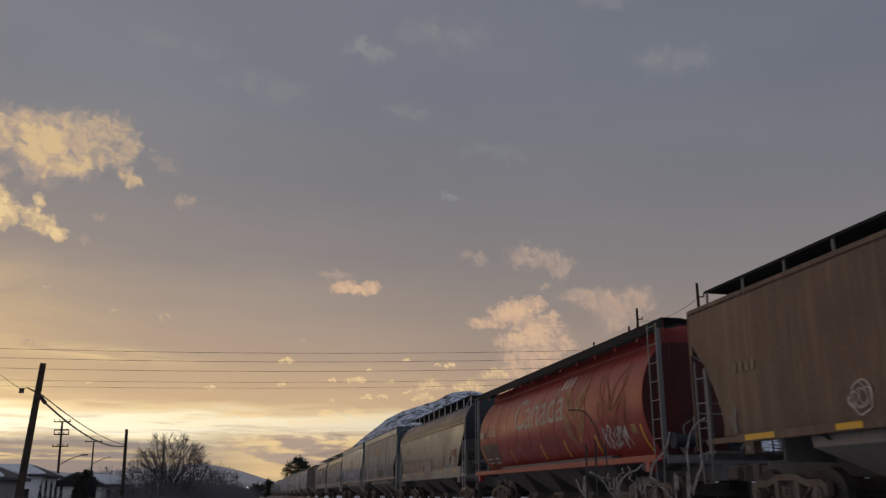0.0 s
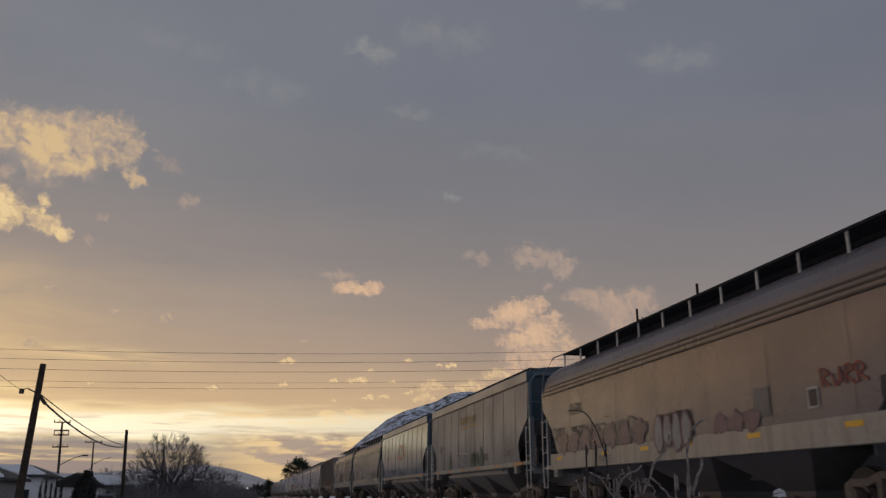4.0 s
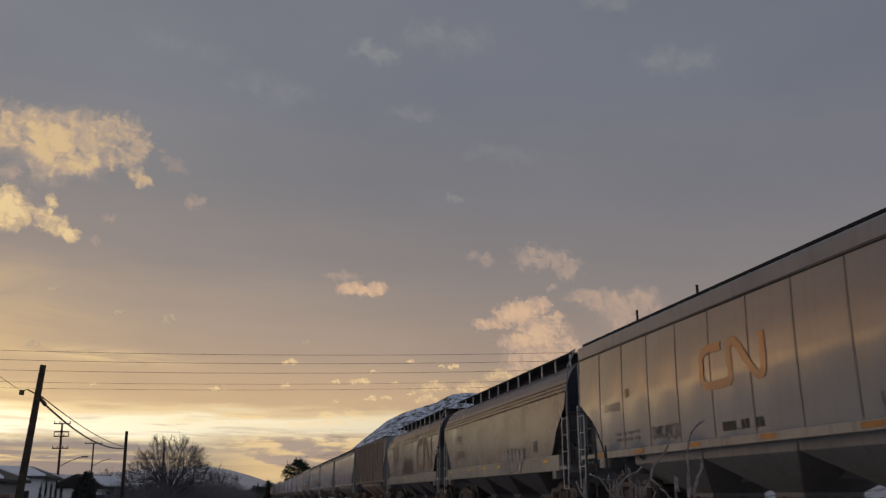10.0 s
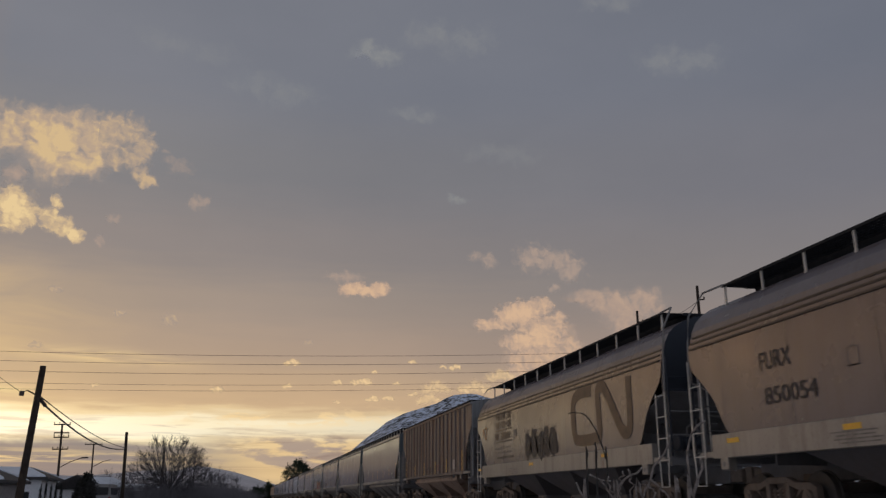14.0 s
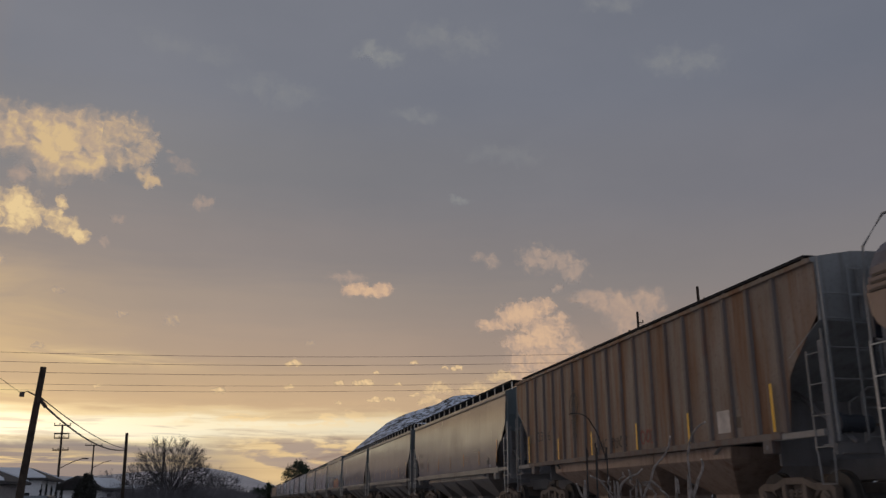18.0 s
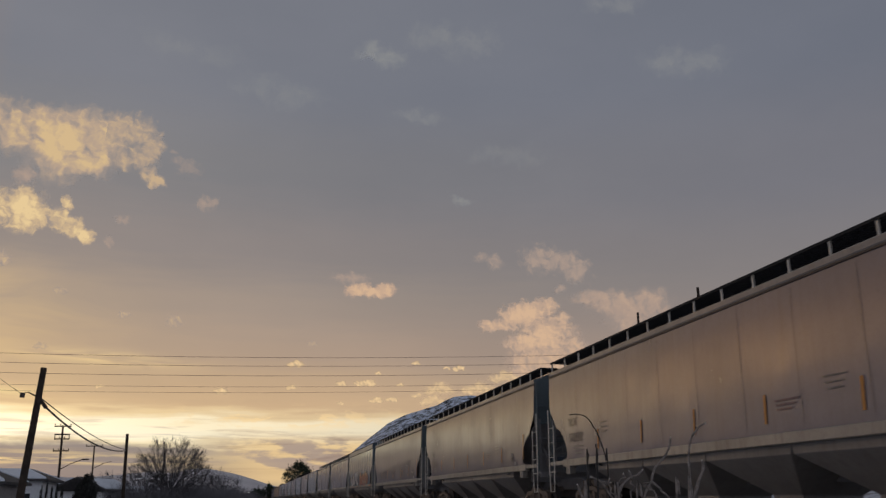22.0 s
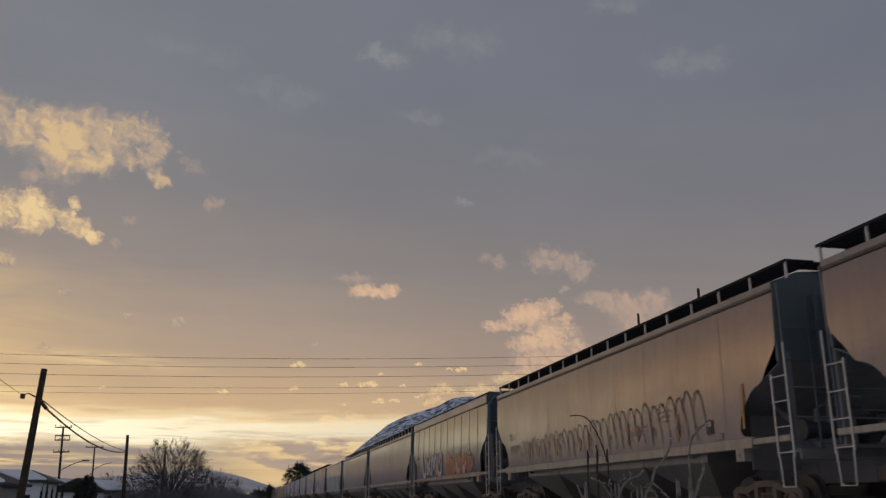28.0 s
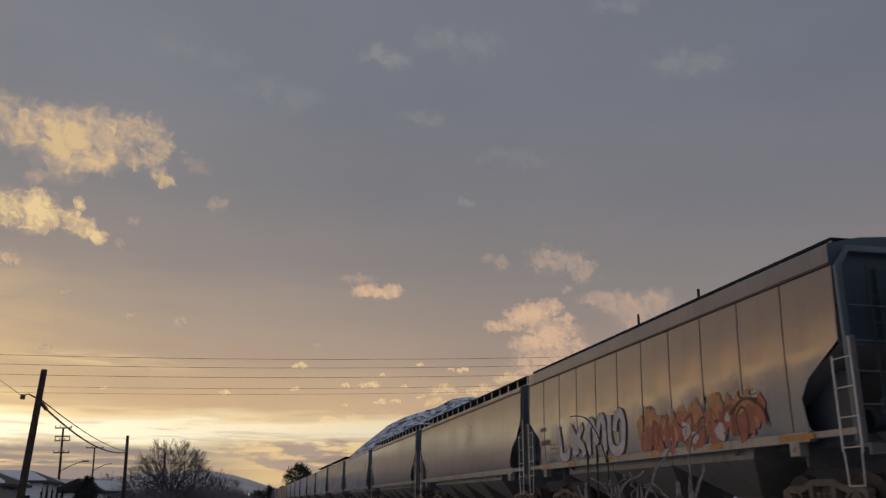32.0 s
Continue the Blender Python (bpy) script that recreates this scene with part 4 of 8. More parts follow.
    for s in (-1, 1):
        walkway(car, -wl, wl, s * wx, wz, 0.55 if kind != "drum" else 0.50, pz, post, 1.15 if kind == "smooth" else 1.35)
        if kind == "drum":
            part("walkway_edge", done(boxes((*sorted((s * 1.365, s * 1.392)), -wl, wl, 4.10, 4.32)), 0.004), "grating", car)
        # crosswalk at the end
        part("crosswalk", done(boxes((-wx + 0.5, wx - 0.5, *sorted((s * (wl - 0.46), s * (wl - 0.02))), wz - 0.045, wz - 0.012)), 0.006), "grating", car)
        if kind in ("ridged",):
            for sx in (-1, 1):
                part("handrail", tube(bmesh.new(), [(sx * 1.58, s * (e - 0.41), 2.6), (sx * 1.56, s * (hl_top + 0.05), 3.5), (sx * 1.5, s * (hl_top + 0.05), 4.1), (sx * 1.2, s * (hl_top - 0.1), 4.60), (sx * 1.12, s * (hl_top - 0.8), 4.62)], 0.022, 6), "ladder_grey", car)
    if kind in ("ridged", "drum"):   # continuous trough hatch along the middle
        part("trough_hatch", done(boxes((-0.48, 0.48, -hl_top + 0.9, hl_top - 0.9, roof[-1][1] - 0.06, roof[-1][1] + 0.24)), 0.03), "grating", car, "dark trough hatch along the roof")
    n = 4 if kind != "smooth" else 5
    for k in range(n if kind not in ("ridged", "drum") else 0):
        yy = -hl_top + 2 * hl_top * (k + 0.5) / n
        part("roof_hatch", done(boxes((-0.42, 0.42, yy - 1.0, yy + 1.0, roof[-1][1] - 0.05, roof[-1][1] + 0.10)), 0.03), body, car)
    if seams:
        raised = kind == "ribbed"
        for s in (-1, 1):
            for k in range(seams):
                span = 7.5 if raised else (7.05 if kind == "panel" else e - 1.9)
                yy = -span + 2 * span * (k + 0.5) / seams
                bm = bmesh.new()
                hw, d = (0.055, 0.052) if raised else (0.014, 0.010)
                rows = []
                for z, w, hl in lv:
                    zz = min(z, top)
                    rows.append([bm.verts.new((s * (w - 0.004), yy - hw * 1.3, zz)), bm.verts.new((s * (w + d), yy - hw * 0.7, zz)), bm.verts.new((s * (w + d), yy + hw * 0.7, zz)), bm.verts.new((s * (w - 0.004), yy + hw * 1.3, zz))])
                for a, b in zip(rows, rows[1:]):
                    for i in range(3):
                        bm.faces.new((a[i], a[i + 1], b[i + 1], b[i]))
                bm.faces.new(rows[0])
                bm.faces.new(rows[-1])
                part("side_rib" if raised else "panel_seam", done(bm), "rust_rib" if raised else ("seam_faint" if kind != "drum" else body), car)
    hopper_bays(car, L, bays, under)
    underframe(car, L, "black_under")
    return car, lv


# ---- marks on the sides ----


def on_side(lv, z, proud=0.006):
    """Across the car, just clear of the bowed plate."""
    return -(at(lv, z, 1) + proud + (CLEAR[0] if len(lv) > 2 else 0.0))


def strip_mark(car, lv, name, y, z, w, h, mat, slant=0.0, label="", proud=0.006):
    """A flat bar of paint or foil, w along the car and h up, centred on y, z."""
    y -= SHIFT[0]
    bm = bmesh.new()
    n = 4
    a = []
    for i in range(n + 1):
        zz = z - h / 2 + h * i / n
        sh = slant * (i / n - 0.5)
        a.append((bm.verts.new((on_side(lv, zz, proud), y - w / 2 + sh, zz)), bm.verts.new((on_side(lv, zz, proud), y + w / 2 + sh, zz))))
    for p, q in zip(a, a[1:]):
        bm.faces.new((p[0], q[0], q[1], p[1]))
    return part(name, bm, mat, car, label)


def stroke(car, lv, name, pts, width, mat, label="", proud=0.007, closed=False):
    """A painted line of that width through (u, z), u running along the car from its far end's side towards the near one."""
    bm = bmesh.new()
    if closed:
        pts = pts + pts[:2]
    P = [Vector((p[0] + SHIFT[0], p[1])) for p in pts]
    L2 = []
    for i, p in enumerate(P):
        d = (P[min(i + 1, len(P) - 1)] - P[max(i - 1, 0)])
        d = d.normalized() if d.length > 1e-6 else Vector((1, 0))
        nrm = Vector((-d.y, d.x)) * (width / 2)
        L2.append([bm.verts.new((on_side(lv, (p + s * nrm).y, proud), -(p + s * nrm).x, (p + s * nrm).y)) for s in (1, -1)])
    for a, b in zip(L2, L2[1:]):
        bm.faces.new((a[0], a[1], b[1], b[0]))
    return part(name, bm, mat, car, label)


def curve_pts(ctrl, n=8):
    """A smooth line through control points."""
    P = [Vector(c) for c in ctrl]
    P = [2 * P[0] - P[1]] + P + [2 * P[-1] - P[-2]]
    out = []
    for i in range(1, len(P) - 2):
        p0, p1, p2, p3 = P[i - 1:i + 3]
        for k in range(n):
            t = k / n
            out.append(tuple(0.5 * ((2 * p1) + (p2 - p0) * t + (2 * p0 - 5 * p1 + 4 * p2 - p3) * t * t + (3 * p1 - p0 - 3 * p2 + p3) * t ** 3)))
    return out + [tuple(P[-2])]


def letters(car, lv, name, text, u, z, size, mat, stretch=1.0, label="", bold=0.0, width=0.0):
    """Words in the built-in font, u along the car at the word's start (as for stroke), z at its baseline."""
    u += SHIFT[0]
    cu = bpy.data.curves.new(name, "FONT")
    cu.body, cu.size, cu.offset = text, size, bold
    cu.resolution_u = 3
    tmp = bpy.data.objects.new(name, cu)
    scene.collection.objects.link(tmp)
    dg = bpy.context.evaluated_depsgraph_get()
    me = bpy.data.meshes.new_from_object(tmp.evaluated_get(dg))
    bpy.data.objects.remove(tmp)
    bpy.data.curves.remove(cu)
    me.materials.clear()
    bm = bmesh.new()
    bm.from_mesh(me)
    bmesh.ops.triangulate(bm, faces=bm.faces)
    if size > 1:   # large letters follow the bend of the side
        bmesh.ops.subdivide_edges(bm, edges=bm.edges[:], cuts=4)
    if width:
        stretch = width / max(v.co.x for v in bm.verts)
    for v in bm.verts:
        uu, zz = u + v.co.x * stretch, z + v.co.y
        v.co = (on_side(lv, zz, 0.008), -uu, zz)
    return part(name, bm, mat, car, label)


def blob(car, lv, name, u, z, w, h, mat, seed, proud=0.006, n=26, rough=0.3, label=""):
    """A patch of spray paint with an uneven edge."""
    u += SHIFT[0]
    r = random.Random(seed)
    bm = bmesh.new()
    thick = bm.verts.layers.float.new("cover")   # how thick the paint lies, for spray()
    ph = [r.uniform(0, 6.28) for _ in range(4)]
    rings = 3
    allr = []
    for k in range(1, rings + 1):
        ring = []
        for i in range(n):
            a = 6.28319 * i / n
            q = 1 + rough * (0.5 * math.sin(3 * a + ph[0]) + 0.35 * math.sin(5 * a + ph[1]) + 0.3 * math.sin(8 * a + ph[2]))
            uu, zz = u + w / 2 * q * math.cos(a) * k / rings, z + h / 2 * q * math.sin(a) * k / rings
            ring.append(bm.verts.new((on_side(lv, zz, proud), -uu, zz)))
            ring[-1][thick] = (0.9, 0.5, 0.0)[k - 1]
        allr.append(ring)
    c = bm.verts.new((on_side(lv, z, proud), -u, z))
    c[thick] = 1.0
    for i in range(n):
        bm.faces.new((c, allr[0][i], allr[0][(i + 1) % n]))
        for a, b in zip(allr, allr[1:]):
            bm.faces.new((a[i], b[i], b[(i + 1) % n], a[(i + 1) % n]))
    return part(name, bm, mat, car, label)


def scrawl(car, lv, name, u, z, w, h, mat, seed, letters_n=5, width=0.05, label="", fill=None):
    """Sprayed tags that cannot be read: loops and hooks in a row."""
    r = random.Random(seed)
    root = None
    for k in range(letters_n):
        lw = w / letters_n
        u0 = u + lw * k
        def at_box(*pairs):
            return [(u0 + lw * (a + r.uniform(-0.10, 0.10)), z + h * (b + r.uniform(-0.08, 0.08))) for a, b in pairs]
        shape = r.randrange(6)
        if shape == 0:
            ctrl = at_box((0.1, 0.8), (0.25, 0.1), (0.6, 0.15), (0.75, 0.9), (0.95, 0.2))
        elif shape == 1:
            ctrl = at_box((0.9, 0.85), (0.3, 0.95), (0.1, 0.45), (0.4, 0.05), (0.9, 0.25))
        elif shape == 2:
            ctrl = at_box((0.05, 0.1), (0.3, 0.95), (0.5, 0.4), (0.7, 0.9), (1.0, 0.0))
        elif shape == 3:
            ctrl = at_box((0.2, 0.0), (0.2, 0.95), (0.85, 0.8), (0.3, 0.5), (0.95, 0.05))
        elif shape == 4:
            ctrl = at_box((0.5, 0.95), (0.1, 0.5), (0.5, 0.05), (0.9, 0.5), (0.5, 0.95), (0.2, 0.8))
        else:
            ctrl = at_box((0.1, 0.9), (0.8, 0.95), (0.4, 0.5), (0.9, 0.3), (0.5, -0.15), (0.05, 0.1))
        if fill:
            blob(car, lv, name, u0 + lw * 0.5, z + h * 0.5, lw * 1.05, h, fill, seed * 31 + k, 0.006, 20, 0.18)
        stroke(car, lv, name, curve_pts(ctrl, 6), width, mat, label, 0.010)


# ---- ground and track ----
def ground_material():
    def build(nt, bsdf):
        a, b, c = noise_fac(nt, 0.05, 6, 0.6, rand=False), noise_fac(nt, 0.6, 6, 0.65, rand=False), noise_fac(nt, 9.0, 4, 0.6, rand=False)
        col = blend(nt, ramp_of(nt, c, 0.3, 0.7), (0.085, 0.065, 0.045), (0.17, 0.135, 0.09))
        col = blend(nt, ramp_of(nt, b, 0.38, 0.45), col, (0.66, 0.69, 0.74))
        nt.links.new(blend(nt, ramp_of(nt, a, 0.60, 0.70), col, (0.13, 0.11, 0.08)), bsdf.inputs["Base Color"])
        bsdf.inputs["Roughness"].default_value = 0.95
        bump(nt, bsdf, c, 0.6, 0.05)
    return material("winter_ground", build)


def ballast_material():
    def build(nt, bsdf):
        tc = nt.nodes.new("ShaderNodeTexCoord")
        v = node(nt, "ShaderNodeTexVoronoi", Scale=16.0)
        nt.links.new(tc.outputs["Object"], v.inputs["Vector"])
        col = blend(nt, ramp_of(nt, v.outputs["Color"], 0.1, 0.9), (0.16, 0.152, 0.145), (0.38, 0.365, 0.35))
        nt.links.new(col, bsdf.inputs["Base Color"])
        bsdf.inputs["Roughness"].default_value = 0.9
        bump(nt, bsdf, v.outputs["Distance"], 0.8, 0.04)
    return material("ballast", build)


def build_ground():
    bm = bmesh.new()
    xs = [-4500, -1200, -400, -150, -60, -30, -15, -6, 0, 4, 7.2, 15, 25, 60, 150, 400, 1200, 4500]
    ys = [-1500, -400, -120, -50, -20, -5, 5, 20, 50, 120, 400, 1200, 4500]
    g = [[bm.verts.new((x, y, 0.10 * noise.noise(Vector((x * 0.13, y * 0.13, 0))) if abs(x) < 160 and abs(y) < 160 else 0)) for x in xs] for y in ys]
    for a, b in zip(g, g[1:]):
        for i in range(len(xs) - 1):
            bm.faces.new((a[i], a[i + 1], b[i + 1], b[i]))
    tagged(part("ground", done(bm), ground_material(), smooth=True), "brown winter grass with old snow patches", "ground", kind="structure")
    bed = bmesh.new()
    ol = [(TRACK_X - 4.2, 0.02), (TRACK_X - 1.9, 0.93), (TRACK_X + 1.9, 0.93), (TRACK_X + 4.2, 0.02)]
    prism_y(bed, ol, -160, 1300)
    tagged(part("track_bed", done(bed), ballast_material()), "raised bed of grey crushed stone under the track", "track bed", kind="structure")
    for s in (-1, 1):
        x = TRACK_X + s * 0.755
        bm = bmesh.new()
        prism_y(bm, [(x - 0.07, RAIL_Z - 0.17), (x + 0.07, RAIL_Z - 0.17), (x + 0.07, RAIL_Z - 0.155), (x + 0.012, RAIL_Z - 0.13), (x + 0.012, RAIL_Z - 0.045), (x + 0.036, RAIL_Z - 0.035), (x + 0.036, RAIL_Z),
                     (x - 0.036, RAIL_Z), (x - 0.036, RAIL_Z - 0.035), (x - 0.012, RAIL_Z - 0.045), (x - 0.012, RAIL_Z - 0.13), (x - 0.07, RAIL_Z - 0.155)], -160, 1300)
        tagged(part("rail", done(bm), "rail_steel"), "worn steel rail on wooden sleepers", "rail", "rails of the track", "structure")
    me = shared("sleeper", lambda: done(boxes((-1.3, 1.3, -0.115, 0.115, -0.10, 0.075)), 0.012))
    for k in range(150):
        ob = link("sleeper", me, "sleeper_wood")
        ob.location = (TRACK_X, -20 + 0.56 * k, 0.905)
        tagged(ob, "dark creosoted wooden sleeper in ballast", "sleeper", "sleepers of the track", "structure")


build_ground()

# ---- the cars of the train ----
def enrol(car, y):
    CARS.append((car, y))
    return car


def far_hopper(label, L, body, end, walk=True):
    """A car that stays far off: the same body with fewer fittings."""
    car = empty("hopper_car", label, "rail car", "hopper cars of the train")
    e = L / 2
    lv = [(1.52, 1.59, e - 1.95), (2.05, 1.60, e - 2.05), (2.6, 1.60, e - 1.5), (2.9, 1.60, e - 1.1), (4.05, 1.57, e - 1.05)]
    for s in (-1, 1):
        part("side_sheet", side_sheet(lv, s, 2), body, car)
        part("side_sill", boxes((*sorted((s * 1.47, s * 1.612)), -e + 0.9, e - 0.9, 1.34, 1.53)), body, car)
        part("end_panel", boxes((-1.55, 1.55, *sorted((s * (e - 1.1), s * (e - 1.04))), 2.7, 4.1)), end, car)
        bm = bmesh.new()
        prism_x(bm, [(s * (e - 1.1), 2.75), (s * (e - 4.2), 1.3), (s * (e - 4.25), 1.3), (s * (e - 1.2), 2.75)], -1.5, 1.5)
        part("slope_sheet", done(bm), "black_under", car)
        if walk:
            part("walkway", boxes((*sorted((s * 0.85, s * 1.4)), -e + 0.8, e - 0.8, 4.55, 4.60)), "grating", car)
        tr = part("truck", boxes((-1.05, 1.05, s * (e - 2.35) - 1.1, s * (e - 2.35) + 1.1, 0.35, 0.75)), "truck_steel", car)
        for yy in (-0.9, 0.9):
            w = link("wheelset", shared("wheelset", wheelset_mesh), "wheel_steel", tr)
            w.location = (0, s * (e - 2.35) + yy, 0.455)
        add_ladder(car, -1.60, s * (e - 0.95), 1.16, 0.42, 1.5, "ladder_grey", 4)
    bm = bmesh.new()
    prism_y(bm, [(1.57, 4.05), (1.6, 4.08), (1.6, 4.2), (0.9, 4.42), (0, 4.46), (-0.9, 4.42), (-1.6, 4.2), (-1.6, 4.08), (-1.57, 4.05)], -e + 1.05, e - 1.05)
    part("roof", done(bm), body, car)
    hopper_bays(car, L, 3, "bay_paint")
    part("centre_sill", boxes((-0.17, 0.17, -e, e, 0.74, 1.10)), "black_under", car)
    return car


def build_train():
    # brown car
    car, lv = covered_hopper("dull brown smooth-sided covered hopper car with tags", "plain", 17.7, "brown_paint", "brown_paint", 3, "bay_paint", "ladder_grey", "ladder_grey")
    enrol(car, -90.9)
    for y in (6.32, 3.92, 1.4, -1.1):
        strip_mark(car, [(0, 1.613, 0), (9, 1.613, 0)], "reflector", y, 1.44, 0.92 if y > 6 else 0.62, 0.10, "reflector_yellow", label="yellow reflector strip")
    for k in range(4):
        strip_mark(car, lv, "lettering_bar", 6.92 - 0.2 * k, 2.71, 0.11, 0.17, "letter_gold")
    r = random.Random(12)
    for q, w in ((1.0, 0.03), (0.8, 0.02), (0.55, 0.02)):
        loop = [(-3.58 + 0.29 * q * math.cos(0.5 * i + 3 * q) * r.uniform(0.8, 1.15), 1.84 + 0.24 * q * math.sin(0.5 * i + 3 * q) * r.uniform(0.75, 1.2)) for i in range(12)]
        stroke(car, lv, "graffiti", curve_pts(loop, 4), w, "letter_white", "white sprayed scribble")
    scrawl(car, lv, "graffiti", -3.82, 1.72, 0.4, 0.24, "letter_white", 5, 2, 0.02, "white sprayed tag")
    blob(car, lv, "graffiti", -7.1, 1.78, 0.22, 0.5, "letter_faint", 6, rough=0.5, label="pale scuff")
    for k, (u, z, w, h) in enumerate(((-7.65, 2.9, 0.5, 1.7), (-7.25, 2.2, 0.8, 1.1), (-6.7, 1.85, 1.2, 0.7), (-5.4, 1.75, 1.6, 0.5))):
        blob(car, lv, "graffiti", u, z, w, h, "mist_tan", 7 + k, 0.004 + 0.0004 * k, 22, 0.4, "thin worn patch by the cut-away end")
    # red round-bodied car
    car, lv = covered_hopper("faded red round-bodied grain hopper car with white word and gold wheat", "drum", 17.5, "red_paint", "red_end_shaded", 4, "bay_black", "ladder_grey", "red_paint", seams=11)
    enrol(car, -72.55)
    SHIFT[0] = 0.73
    red_marks(car, lv)
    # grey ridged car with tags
    car, lv = covered_hopper("grey hopper car with three roof ridges and sprayed tags", "ridged", 17.1, "warm_grey_paint", "navy_end_shaded", 3, "bay_black")
    enrol(car, -54.5)
    SHIFT[0] = -0.27
    ridged_marks(car, lv, "FURX", "850511", 1)
    # white panelled cars
    car, lv = covered_hopper("dirty white hopper car with panel seams and green tags", "panel", 16.95, "dull_white_paint", "blue_end_shaded", 3, seams=10)
    enrol(car, -37.19)
    SHIFT[0] = 0.37
    panel_marks(car, lv, 0)
    car, lv = covered_hopper("pale grey hopper car with panel seams and orange logo", "panel", 17.05, "pale_paint", "blue_end_shaded", 3, seams=10)
    enrol(car, -20.37)
    SHIFT[0] = 0.05
    panel_marks(car, lv, 1)
    car, lv = covered_hopper("grey hopper car with three roof ridges and white bubble tag", "ridged", 17.1, "warm_grey_paint", "navy_end_shaded", 3, "bay_black")
    enrol(car, -3.37)
    SHIFT[0] = -0.27
    ridged_marks(car, lv, "FURX", "850054", 2)
    car, lv = covered_hopper("grey hopper car with faded brown logo and black bubble tag", "ridged", 17.1, "warm_grey_paint", "navy_end_shaded", 3, "bay_black")
    enrol(car, 14.06)
    SHIFT[0] = -0.32
    ridged_marks(car, lv, "", "", 3)
    car, lv = covered_hopper("rusty brown hopper car with upright ribs and yellow reflectors", "ribbed", 17.4, "rust_paint", "weathered_end", 3, "bay_rust", "ladder_grey", "ladder_grey", seams=18)
    enrol(car, 31.6)
    SHIFT[0] = -0.1
    ribbed_marks(car, lv)
    for k, (y, L, num) in enumerate(((50.0, 19.1, "570130"), (69.22, 19.2, "570133"), (88.4, 19.2, "570207"))):
        lab = "plain grey smooth-sided hopper car with black lobed ends" if k < 2 else "grey smooth-sided hopper car with long row of black tags"
        car, lv = covered_hopper(lab, "smooth", L, "grey_paint", "teal_end", 4)
        enrol(car, y)
        SHIFT[0] = 0.22
        smooth_marks(car, lv, num, k)
    car, lv = covered_hopper("pale grey hopper car with orange and white graffiti", "panel", 17.05, "pale_paint", "blue_end_shaded", 3, seams=10)
    enrol(car, 106.55)
    SHIFT[0] = 0.18
    panel_marks(car, lv, 2)
    proto = None
    for y, L in ((124.2, 19.2), (143.7, 19.2)):
        if proto is None:
            proto, lv = covered_hopper("plain grey smooth-sided hopper car with black lobed ends", "smooth", L, "grey_paint", "teal_end", 4)
            enrol(proto, y)
        else:
            enrol(copy_thing(proto, pose(0, 0, 0)), y)
    for k in range(40):
        y = 163.2 + 19.05 * k
        enrol(far_hopper("weathered grey hopper car far down the train" if k not in (8, 9, 10) else "weathered brown hopper car far down the train", 18.9, "brown_paint" if k in (8, 9, 10) else ("pale_paint", "grey_paint")[k % 2], "teal_end", k % 3 != 0), y)


